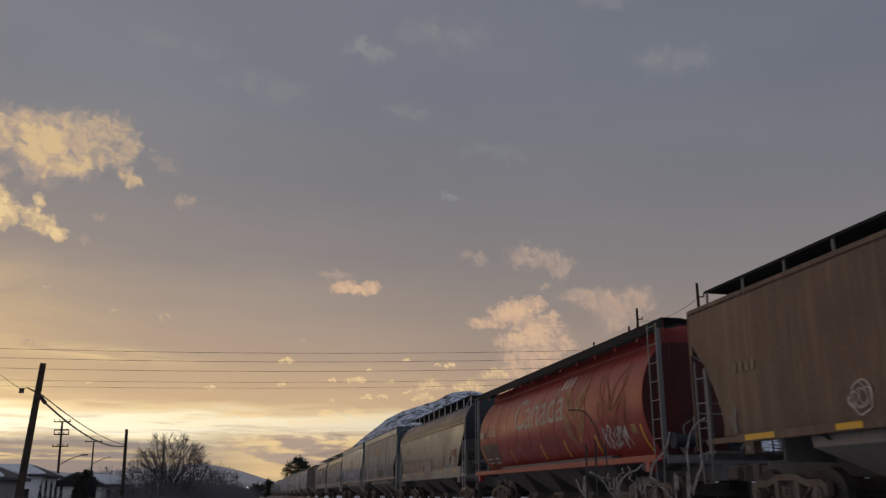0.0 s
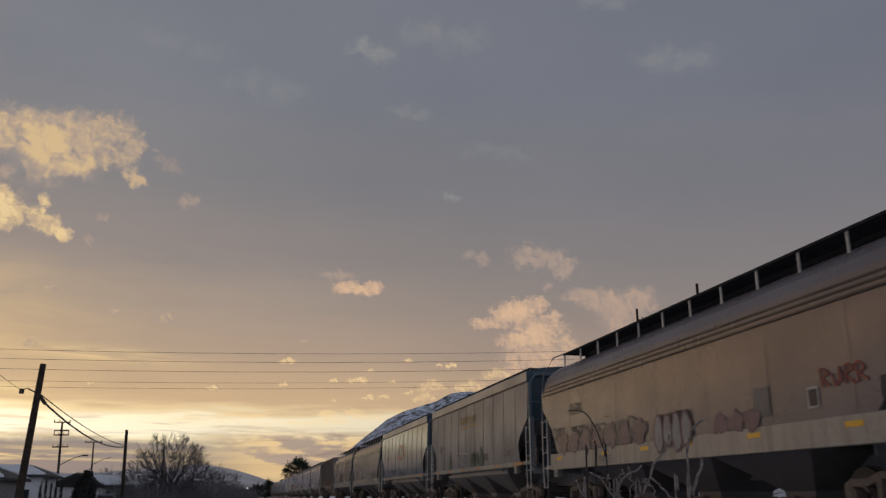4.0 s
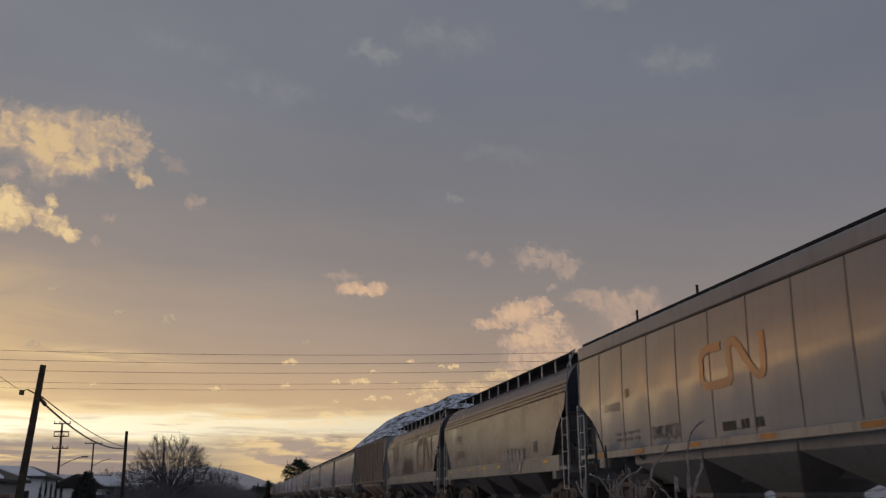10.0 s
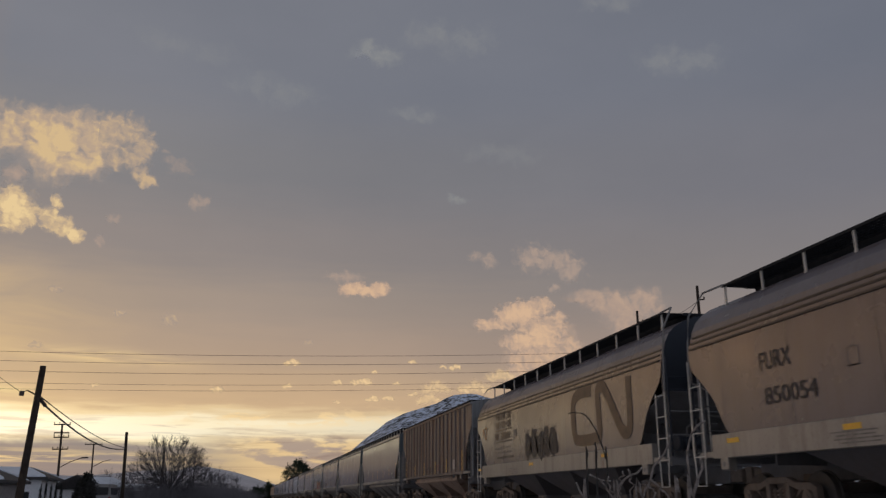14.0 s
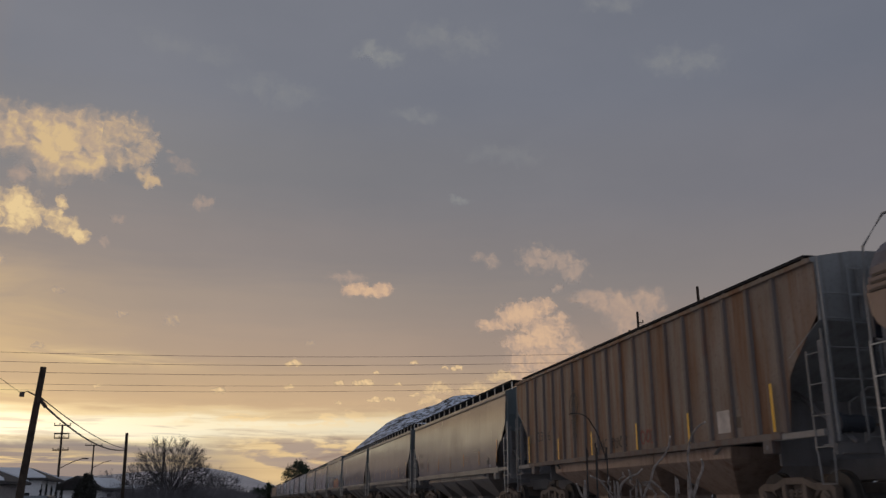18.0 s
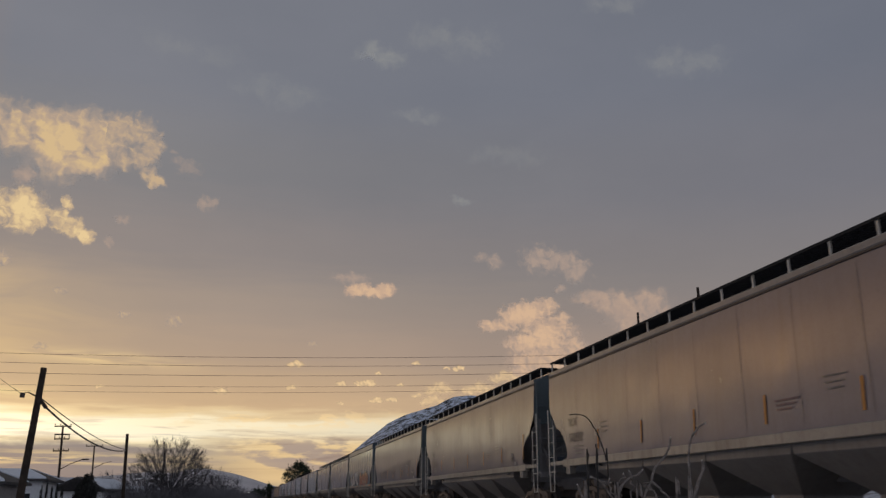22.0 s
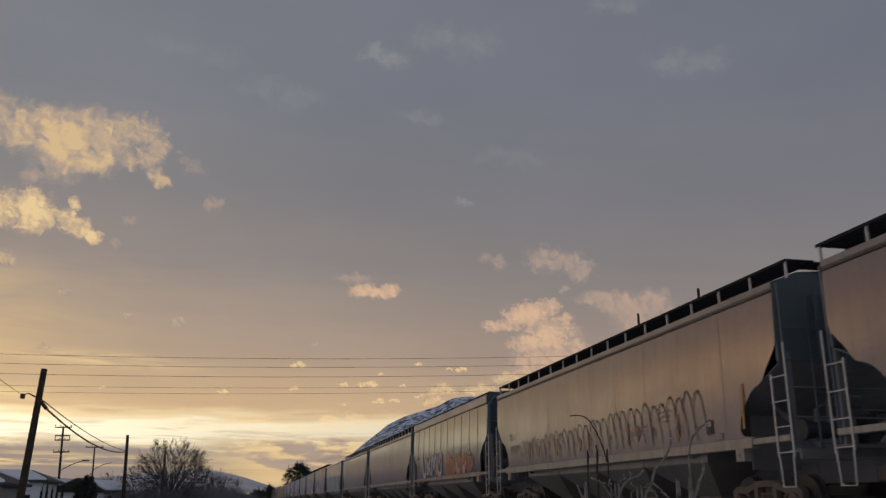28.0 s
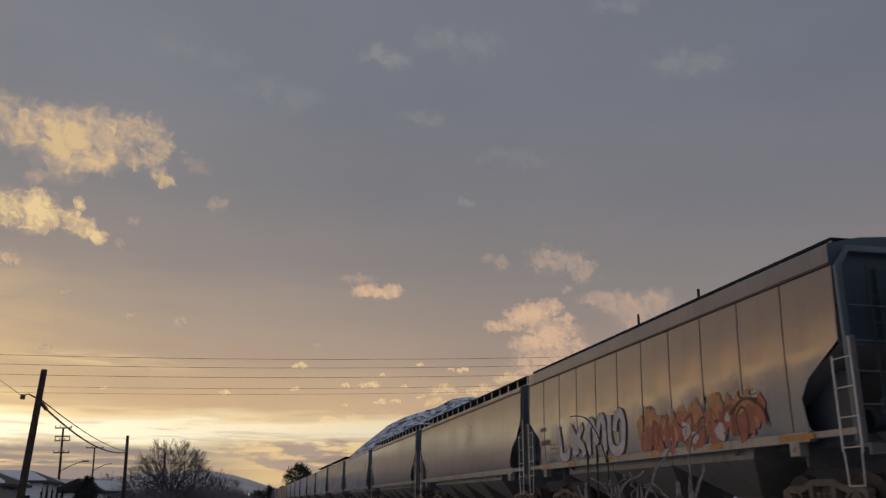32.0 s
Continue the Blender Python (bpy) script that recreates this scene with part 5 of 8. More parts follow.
def red_marks(car, lv):
    letters(car, lv, "country_word", "Canada", -3.57, 2.52, 1.45, "letter_worn", 1.0, "faded white word", 0.012, 4.95)
    # flag on a pole over the last letter
    for u, w in ((0.78, 0.17), (1.14, 0.24), (1.50, 0.17)):
        strip_mark(car, lv, "flag_mark", -u, 3.58, w, 0.32, "letter_white", 0.05)
    # wheat ears: a gold one and an outlined one
    for u0, mat, fill in ((2.92, "wheat_gold", True), (4.80, "wheat_faint", False)):
        for s in (-1, 1):
            for zc, hh in ((2.98, 0.82), (2.22, 0.86)):
                ctrl = [(u0 + s * 0.05, zc - hh * 0.62), (u0 + s * 0.66, zc - hh * 0.12), (u0 + s * 0.84, zc + hh * 0.25), (u0 + s * 0.80, zc + hh * 0.62), (u0 + s * 0.28, zc + hh * 0.18), (u0 + s * 0.04, zc - hh * 0.35)]
                pts = curve_pts(ctrl, 5)
                if fill:
                    bm = bmesh.new()
                    bm.faces.new([bm.verts.new((on_side(lv, z), -u, z)) for u, z in pts])
                    bmesh.ops.triangulate(bm, faces=bm.faces)
                    bmesh.ops.subdivide_edges(bm, edges=bm.edges[:], cuts=2)
                    for v in bm.verts:
                        v.co.x = on_side(lv, v.co.z, 0.012)
                    part("wheat_ear", bm, mat, car, "faded gold painted ear of wheat")
                else:
                    stroke(car, lv, "wheat_outline", pts, 0.05, mat, closed=True, proud=0.012)
    for y, h in ((4.3, 0.45), (1.0, 0.45), (-1.1, 0.45), (-3.45, 0.48), (-6.3, 0.62)):
        strip_mark(car, lv, "reflector", y, 1.72, 0.085, h, "reflector_yellow", label="yellow reflector strip", proud=0.010)
    strip_mark(car, lv, "reflector", 7.84, 1.88, 0.085, 0.92, "reflector_yellow", 0.44, "yellow reflector strip", 0.012)
    scrawl(car, lv, "graffiti", 4.0, 1.55, 1.55, 0.55, "spray_white", 11, 5, 0.05, "white sprayed tag")
    for k in range(2):
        strip_mark(car, lv, "lettering_bar", 7.93 - 0.21 * k, 2.63, 0.13, 0.24, "letter_white")
    letters(car, lv, "car_number", "111318", -6.90, 2.5, 0.34, "letter_white", width=0.97)
    for word, u, z, w in (("Government", -2.55, 1.98, 1.25), ("of Canada", -2.45, 1.76, 1.0), ("Gouvernement", -1.0, 1.98, 1.5), ("du Canada", -0.85, 1.76, 1.05)):
        letters(car, lv, "faded_words", word, u, z, 0.25, "letter_rose", width=w)
    blob(car, lv, "leaf_mark", -3.15, 1.92, 0.42, 0.40, "letter_rose", 77, 0.010, 24, 0.55, "faded leaf emblem")
    strip_mark(car, lv, "data_panel", -5.9, 1.95, 0.30, 0.22, "leaf_gold")
    strip_mark(car, lv, "data_panel", 6.79, 1.85, 2.0, 0.78, "brown_paint", -0.2, "dull brown repainted patch")
    for k in range(4):
        strip_mark(car, lv, "small_print", 7.25 - 0.95 * (k % 2), 1.72 - 0.14 * (k // 2), 0.5, 0.05, "letter_white", proud=0.010)
    strip_mark(car, lv, "data_panel", 7.30, 2.60, 0.36, 0.22, "seam")


def ridged_marks(car, lv, code, num, which):
    if code:
        letters(car, lv, "car_number", code, -5.28 - 0.12 * (which == 1), 2.60, 0.45, "letter_dark", 1.0, "", 0.0, 0.95)
        letters(car, lv, "car_number", num, -5.2 - 0.12 * (which == 1), 2.0, 0.42, "letter_dark", 1.0, "", 0.0, 1.5)
    e = lv[0][2]
    sl = [(0, 1.613, 0), (9, 1.613, 0)]
    for y in (6.35, 3.0, 0.7, -1.33, -3.8, -6.5) if which != 3 else (7.4, 1.0, -5.0):
        strip_mark(car, sl, "reflector", y, 1.47, 0.42, 0.09, "reflector_yellow", label="yellow reflector strip")
    for k in range(4):
        strip_mark(car, sl, "small_print", 3.0 - 0.05 * k, 1.40 - 0.055 * k, 1.1 - 0.2 * (k % 2), 0.022, "stencil_sill")
    # vertical weld seams, hardly raised
    for k in range(7):
        strip_mark(car, lv, "weld_seam", -6.6 + 2.2 * k, 2.5, 0.010, 1.70, "letter_faint")
    stroke(car, lv, "data_panel", [(-2.93, 2.36), (-2.67, 2.36), (-2.67, 2.64), (-2.93, 2.64)], 0.018, "letter_faint", closed=True)
    if which == 1:
        scrawl(car, lv, "graffiti", -6.8, 1.98, 0.95, 0.34, "spray_black", 21, 4, 0.035, "black sprayed tag")
        for k in range(7):   # faded plum letters
            blob(car, lv, "graffiti", -6.0 + 0.85 * k, 1.88, 0.8, 0.62, "mist_plum", 22 + k, 0.010, 22, 0.3, "faded plum graffiti letters")
        scrawl(car, lv, "graffiti", -4.6, 1.66, 3.6, 0.55, "letter_faint", 22, 6, 0.05, "faded plum graffiti letters")
        for k in range(4):   # white bubbles with plum rims over the sill
            u0, z0 = 0.1 + 0.42 * k, 1.72 + 0.05 * (k % 2)
            blob(car, lv, "graffiti", u0, z0, 0.50, 0.86 - 0.12 * (k % 2), "mist_plum_line", 33 + k, 0.018 + 0.0008 * k, 22, 0.14, "white bubble graffiti with plum rim")
            blob(car, lv, "graffiti", u0, z0, 0.36, 0.74 - 0.12 * (k % 2), "spray_grey", 33 + k, 0.024, 22, 0.14)
        scrawl(car, lv, "graffiti", 0.1, 1.55, 1.6, 0.6, "letter_dark", 36, 4, 0.03, "dark strokes over white bubbles")
        blob(car, lv, "graffiti", 2.25, 1.88, 0.55, 0.5, "mist_amber", 38, 0.012, 18, 0.5, "pale yellow burst")
        for k in range(3):
            blob(car, lv, "graffiti", 2.7 + 0.55 * k, 1.75, 0.6, 0.4, "mist_plum", 41 + k, 0.010, 20, 0.3)
        strip_mark(car, lv, "data_panel", -4.15, 2.02, 0.5, 0.5, "letter_faint", label="pale repainted patch")
        scrawl(car, lv, "graffiti", 5.8, 2.05, 1.15, 0.30, "spray_red", 25, 4, 0.045, "red sprayed tag")
        strip_mark(car, lv, "data_panel", -7.3, 1.94, 0.27, 0.32, "letter_dark")
        strip_mark(car, lv, "data_panel", -5.6, 1.95, 0.30, 0.34, "letter_white")
        strip_mark(car, lv, "data_panel", -5.6, 1.95, 0.22, 0.26, "seam", proud=0.009)
    elif which == 2:
        rr = random.Random(7)
        for k in range(11):
            # two rows of petals, the lower one on the sill
            u0, z0 = 1.95 + 0.44 * (k // 2) + 0.16 * (k % 2) + rr.uniform(-0.06, 0.06), (1.74, 1.40)[k % 2] + rr.uniform(-0.05, 0.08)
            w, h = 0.32 + 0.07 * (k % 3), (0.50, 0.36)[k % 2] + rr.uniform(-0.06, 0.08)
            blob(car, lv, "graffiti", u0, z0, w, h, "spray_grey", 40 + k, 0.018 + 0.0015 * (k % 2), 24, 0.10, "pale bubble graffiti with thin black outline")
            stroke(car, lv, "graffiti", [(u0 + (w / 2 + 0.01) * math.cos(0.25 + 0.45 * i), z0 + (h / 2 + 0.01) * math.sin(0.25 + 0.45 * i)) for i in range(12)], 0.014, "spray_black", proud=0.022)
        strip_mark(car, lv, "data_panel", -5.5, 1.95, 0.40, 0.38, "letter_white", label="dark data plate with white border")
        strip_mark(car, lv, "data_panel", -5.5, 1.95, 0.34, 0.32, "letter_dark", proud=0.009)
        for k in range(4):
            strip_mark(car, lv, "data_panel", -5.58 + 0.16 * (k % 2), 1.90 + 0.13 * (k // 2), 0.10 - 0.03 * (k % 2), 0.04, "letter_white", proud=0.012)
    else:
        # faded owner's lettering as bars, with two rules
        for z, w, h in ((3.24, 1.95, 0.24), (2.95, 1.95, 0.24)):
            for k in range(8):
                strip_mark(car, lv, "lettering_bar", 4.11 - w / 2 + w * (k + 0.5) / 8, z, w / 8 * (0.50 - 0.12 * (k % 3)), h, "letter_brown", label="faded dark lettering bar")
        for k in range(2):
            strip_mark(car, lv, "lettering_bar", 5.02 - 0.21 * k, 2.56, 0.13, 0.24, "letter_brown")
        letters(car, lv, "car_number", "388981", -4.48, 2.43, 0.34, "letter_brown", 1.0, "", 0.004, 1.27)
        for z, h, m in ((2.765, 0.045, "letter_brown"), (2.36, 0.045, "letter_faded"), (1.805, 0.06, "letter_dark")):
            strip_mark(car, lv, "lettering_rule", 4.11 - 0.12 * (z < 2), z, 1.97, h, m)
        strip_mark(car, lv, "lettering_rule", 4.05, 2.09, 0.035, 0.50, "letter_dark", 0.12)
        for k in range(10):
            strip_mark(car, lv, "small_print", 4.85 - 0.37 * (k // 2), 2.14 - 0.15 * (k % 2), 0.20 - 0.03 * (k % 3), 0.06, "letter_faint")
        for y in (5.25, 2.85):
            strip_mark(car, lv, "weld_seam", y, 2.5, 0.03, 1.70, "seam_faint", 0.06)
        strip_mark(car, lv, "data_panel", 2.65, 2.57, 0.24, 0.24, "letter_faint")
        for k in range(5):
            u0 = -1.25 + 0.60 * k
            blob(car, lv, "graffiti", u0, 2.02 + 0.05 * (k % 2), 0.66 + 0.08 * (k % 3), 0.80 + 0.1 * (k % 2), "spray_black", 60 + k, 0.006, 24, 0.32, "black bubble graffiti with grey outline")
            stroke(car, lv, "graffiti", [(u0 + 0.40 * math.cos(0.45 * i), 2.08 + 0.45 * math.sin(0.45 * i)) for i in range(2, 11 + k % 3)], 0.022, "letter_faint", proud=0.011)
            stroke(car, lv, "graffiti", [(u0 + (0.06 + 0.05 * (k % 2)) * math.cos(0.9 * i), 2.15 + 0.12 * math.sin(0.9 * i)) for i in range(8)], 0.03, "letter_faint", proud=0.011)
        logo(car, lv, 2.78, 2.53, 3.94, 1.39, "logo_brown", 0.30)
        scrawl(car, lv, "graffiti", -6.95, 2.6, 0.7, 0.4, "spray_orange", 71, 2, 0.05, "orange sprayed tag")


def logo(car, lv, u, z, w, h, mat, th):
    """The owner's mark as one bent band: a hook that runs on into a zigzag."""
    shape = [(0.37, 0.96), (0.16, 0.97), (0.05, 0.86), (0.03, 0.60), (0.05, 0.18), (0.14, 0.07), (0.42, 0.07), (0.50, 0.18), (0.49, 0.86), (0.56, 0.98), (0.64, 0.84), (0.84, 0.18), (0.92, 0.08), (0.98, 0.22), (0.98, 1.02)]
    stroke(car, lv, "logo_band", curve_pts([(u + a * w, z + (b - 0.5) * h) for a, b in shape], 6), th, mat, "faded owner's mark of one bent band", 0.005)


def panel_marks(car, lv, which):
    sl = [(0, 1.613, 0), (9, 1.613, 0)]
    for y, w in ((-6.25, 0.95), (-3.67, 0.5), (-1.03, 0.5), (1.6, 0.5), (4.2, 0.5), (6.5, 0.5)):
        strip_mark(car, sl, "reflector", y, 1.45, w, 0.09, "sill_orange", label="orange reflector strip")
    for k in range(3):
        if which != 1:
            strip_mark(car, lv, "small_print", -4.9, 2.30 - 0.13 * k, 0.6 - 0.12 * (k % 2), 0.028, "letter_faint")
            strip_mark(car, lv, "small_print", 5.6, 2.05 - 0.12 * k, 0.8, 0.024, "letter_faint")
    if which == 0:
        for k in range(10):
            strip_mark(car, lv, "lettering_bar", -0.98 + 0.285 * k + 0.37 + 0.06, 3.45, 0.14 + 0.04 * (k % 3), 0.31, "gold_faint", label="faded golden lettering bar")
        strip_mark(car, lv, "lettering_rule", 0.42, 3.17, 2.75, 0.10, "gold_faint")
        for u, z, w, h in ((-3.95, 1.88, 0.55, 0.75), (1.40, 1.93, 0.52, 0.85)):
            outline = [(-0.5, -0.5), (0.5, -0.46), (0.46, 0.0), (0.28, 0.30), (0.12, 0.40), (0.03, 0.52), (-0.10, 0.36), (-0.33, 0.22), (-0.45, -0.1)]
            bm = bmesh.new()
            bm.faces.new([bm.verts.new((on_side(lv, z + b * h, 0.007), -(u + a * w + SHIFT[0]), z + b * h)) for a, b in outline])
            part("graffiti", bm, "spray_green", car, "dark green sprayed cone")
        scrawl(car, lv, "graffiti", -2.2, 1.64, 1.4, 0.5, "spray_white", 85, 4, 0.05, "white and green graffiti")
        scrawl(car, lv, "graffiti", -2.23, 1.60, 1.4, 0.5, "spray_green", 85, 4, 0.03, "white and green graffiti")
        scrawl(car, lv, "graffiti", -0.25, 1.58, 1.3, 0.5, "spray_green", 86, 4, 0.10, "dark grey graffiti letters")
        strip_mark(car, lv, "data_panel", -2.12, 1.83, 0.55, 0.26, "letter_brown")
        for z in (1.75, 1.83, 1.91):
            strip_mark(car, lv, "data_panel", -2.12, z, 0.5, 0.03, "dull_white_paint", proud=0.010)
        stroke(car, lv, "graffiti", [(3.38 + 0.27 * math.cos(0.37 * i), 1.98 + 0.24 * math.sin(0.37 * i)) for i in range(18)], 0.025, "letter_faint", "faint drawn face")
        scrawl(car, lv, "graffiti", 4.75, 1.75, 0.6, 0.22, "letter_faded", 87, 3, 0.03, "faint dark tag")
        letters(car, lv, "car_number", "856779", -6.2, 2.35, 0.34, "letter_faded", width=1.05)
    elif which == 1:
        logo(car, lv, -1.15, 2.88, 2.3, 0.80, "logo_orange", 0.17)
        letters(car, lv, "car_number", "114668", -6.17, 2.47, 0.30, "letter_ghost", width=0.98)
        for k in range(8):
            strip_mark(car, lv, "small_print", 5.35 - 0.36 * (k // 2), 1.90 - 0.14 * (k % 2), 0.27 - 0.05 * (k % 3), 0.07, "letter_faint")
        strip_mark(car, lv, "data_panel", 4.70, 2.83, 0.2, 0.2, "leaf_gold")
        for k, w in enumerate((0.19, 0.19, 0.19, 0.03, 0.12, 0.13, 0.03, 0.12, 0.13)):
            strip_mark(car, lv, "lettering_bar", 0.38 - 0.155 * k, 1.72 if w > 0.05 else 1.65, w * 0.72, 0.17 if w > 0.05 else 0.03, "letter_dark", label="small dark lettering bar")
        scrawl(car, lv, "graffiti", -3.46, 1.66, 1.3, 0.28, "spray_black", 94, 9, 0.022, "thin black sprayed tag")
        scrawl(car, lv, "graffiti", 3.9, 1.64, 1.2, 0.30, "letter_faint", 91, 5, 0.03, "faint sprayed tag")
    else:
        # white outlined word shape, then a broad orange and red piece
        shapes = [[(-5.2, 2.5), (-5.05, 2.0), (-4.95, 1.68), (-4.5, 1.66), (-4.35, 1.9)],
                  [(-4.2, 2.45), (-3.85, 2.1), (-3.7, 1.68)], [(-3.25, 2.42), (-3.7, 2.05), (-4.0, 1.66)], [(-3.75, 2.05), (-3.3, 1.85), (-3.2, 1.62)],
                  [(-2.85, 1.62), (-2.8, 2.35), (-2.5, 2.4), (-2.3, 1.95), (-2.05, 2.45), (-1.8, 2.4), (-1.75, 1.62)],
                  [(-1.4, 2.52), (-1.4, 1.85), (-1.1, 1.62), (-0.7, 1.72), (-0.55, 2.2), (-0.7, 2.5), (-1.0, 2.4), (-1.1, 2.1)]]
        for k in range(4):
            blob(car, lv, "graffiti", -3.2 + 0.85 * k, 2.40, 1.2, 0.6, "mist_amber", 100 + k, 0.008 + 0.0005 * k, 22, 0.25, "thin amber spray behind white letters")
        for ctrl in shapes:
            stroke(car, lv, "graffiti", curve_pts(ctrl, 6), 0.28, "spray_red", "white graffiti letters with dark red outline", 0.018)
        for ctrl in shapes:
            stroke(car, lv, "graffiti", curve_pts(ctrl, 6), 0.235, "spray_white", proud=0.021)
        r = random.Random(130)
        for k in range(26):   # amber mist above, orange through the middle, red along the foot
            f = k / 25
            u0 = 0.3 + 5.0 * f
            crest = 2.36 + 0.30 * math.sin(1.1 + 4.6 * f) ** 2
            blob(car, lv, "graffiti", u0, crest - 0.15 + r.uniform(-0.12, 0.12), r.uniform(0.45, 0.75), r.uniform(0.55, 0.85), "mist_amber", 140 + k, 0.008 + 0.0003 * (k % 7), 20, 0.3, "soft amber, orange and red graffiti")
            blob(car, lv, "graffiti", u0 + r.uniform(-0.1, 0.1), r.uniform(1.85, 2.2), r.uniform(0.35, 0.6), r.uniform(0.55, 0.8), ("mist_orange", "mist_amber", "mist_orange")[k % 3], 240 + k, 0.0105 + 0.0003 * (k % 7), 20, 0.3)
            if k % 3:
                blob(car, lv, "graffiti", u0 + r.uniform(-0.1, 0.1), r.uniform(1.66, 2.02), r.uniform(0.35, 0.6), r.uniform(0.45, 0.7), "mist_red", 340 + k, 0.013 + 0.0003 * (k % 7), 20, 0.3)
        for k in range(9):
            u0 = 0.40 + 0.52 * k
            c = [(u0, r.uniform(1.55, 1.7)), (u0 + r.uniform(-0.1, 0.15), 1.95), (u0 + r.uniform(0.1, 0.25), r.uniform(2.0, 2.3)), (u0 + 0.34, r.uniform(1.8, 2.1)), (u0 + r.uniform(0.25, 0.4), 1.6)]
            stroke(car, lv, "graffiti", curve_pts(c, 6), (0.03, 0.09, 0.045)[k % 3], ("spray_red", "spray_red", "seam")[k % 3] if k > 3 else "spray_red", proud=0.0165)
        stroke(car, lv, "graffiti", curve_pts([(4.3, 2.0), (4.7, 2.22), (5.1, 2.2), (5.4, 2.0), (5.5, 1.7)], 6), 0.05, "seam", proud=0.025)
        for u0, z0, w in ((2.55, 1.85, 0.42), (2.9, 1.68, 0.3), (3.9, 1.72, 0.4), (4.2, 1.95, 0.2)):
            blob(car, lv, "graffiti", u0, z0, w, w * 0.9, "mist_white", int(155 + 10 * u0), 0.0235, 20, 0.3)
        stroke(car, lv, "graffiti", [(2.2, 2.02), (2.45, 1.9), (2.6, 1.95), (2.5, 1.72)], 0.035, "spray_black", proud=0.025)
        strip_mark(car, lv, "car_number", 6.6, 2.55, 0.5, 0.12, "letter_faded")
        strip_mark(car, lv, "car_number", 6.4, 2.15, 0.8, 0.15, "letter_faded")


def ribbed_marks(car, lv):
    # a drawn light bulb: ring, two loops in it, neck, thread and tip
    bu, bz = -2.66, 2.95
    for q, wd in ((0.32, 0.04), (0.27, 0.02)):
        stroke(car, lv, "graffiti", [(bu + q * math.cos(0.331 * i + 2.1), bz + q * math.sin(0.331 * i + 2.1)) for i in range(20)], wd, "letter_dark", "drawn light bulb in thin dark paint", 0.062)
    stroke(car, lv, "graffiti", curve_pts([(bu - 0.06, bz - 0.30), (bu - 0.15, bz - 0.05), (bu - 0.10, bz + 0.14), (bu - 0.02, bz - 0.02), (bu + 0.02, bz - 0.02), (bu + 0.09, bz + 0.14), (bu + 0.15, bz - 0.05), (bu + 0.06, bz - 0.30)], 6), 0.03, "letter_dark", proud=0.064)
    for k in range(4):
        hw = 0.20 - 0.025 * k
        stroke(car, lv, "graffiti", [(bu - hw, bz - 0.40 - 0.075 * k), (bu, bz - 0.42 - 0.075 * k), (bu + hw, bz - 0.39 - 0.075 * k)], 0.035, "letter_dark", proud=0.064)
    for k in (-1, 0, 1):
        stroke(car, lv, "graffiti", [(bu + 0.05 * k, bz - 0.70), (bu + 0.10 * k, bz - 0.80), (bu + 0.16 * k, bz - 0.92 + 0.03 * abs(k))], 0.03, "letter_dark", proud=0.064)
    ol = [(0, 1.600, 0), (9, 1.600, 0)]
    for y in (6.8, 4.03, 1.45, -1.34, -3.85, -6.88):
        strip_mark(car, ol, "reflector", y, 1.95 if abs(y) > 6 else 1.83, 0.085, 0.82 if abs(y) > 6 else 0.6, "reflector_yellow", label="yellow reflector strip")
    letters(car, lv, "car_number", "80", -6.98, 2.12, 0.42, "seam_faint", width=0.52)
    letters(car, lv, "car_number", "23", -6.03, 2.15, 0.42, "letter_dark", width=0.48)
    letters(car, lv, "car_number", "6", -5.10, 2.13, 0.42, "letter_dark", width=0.24)
    letters(car, lv, "car_number", "0", -4.82, 2.13, 0.42, "seam_faint", width=0.24)
    scrawl(car, lv, "graffiti", -1.2, 1.62, 1.9, 0.28, "letter_dark", 160, 8, 0.03, "black sprayed tag")
    scrawl(car, lv, "graffiti", 1.4, 1.65, 0.9, 0.3, "spray_red", 161, 3, 0.035, "red sprayed tag")
    strip_mark(car, lv, "data_panel", -5.6, 1.80, 0.3, 0.2, "letter_faded")
    strip_mark(car, lv, "data_panel", -5.15, 1.85, 0.45, 0.42, "letter_white")


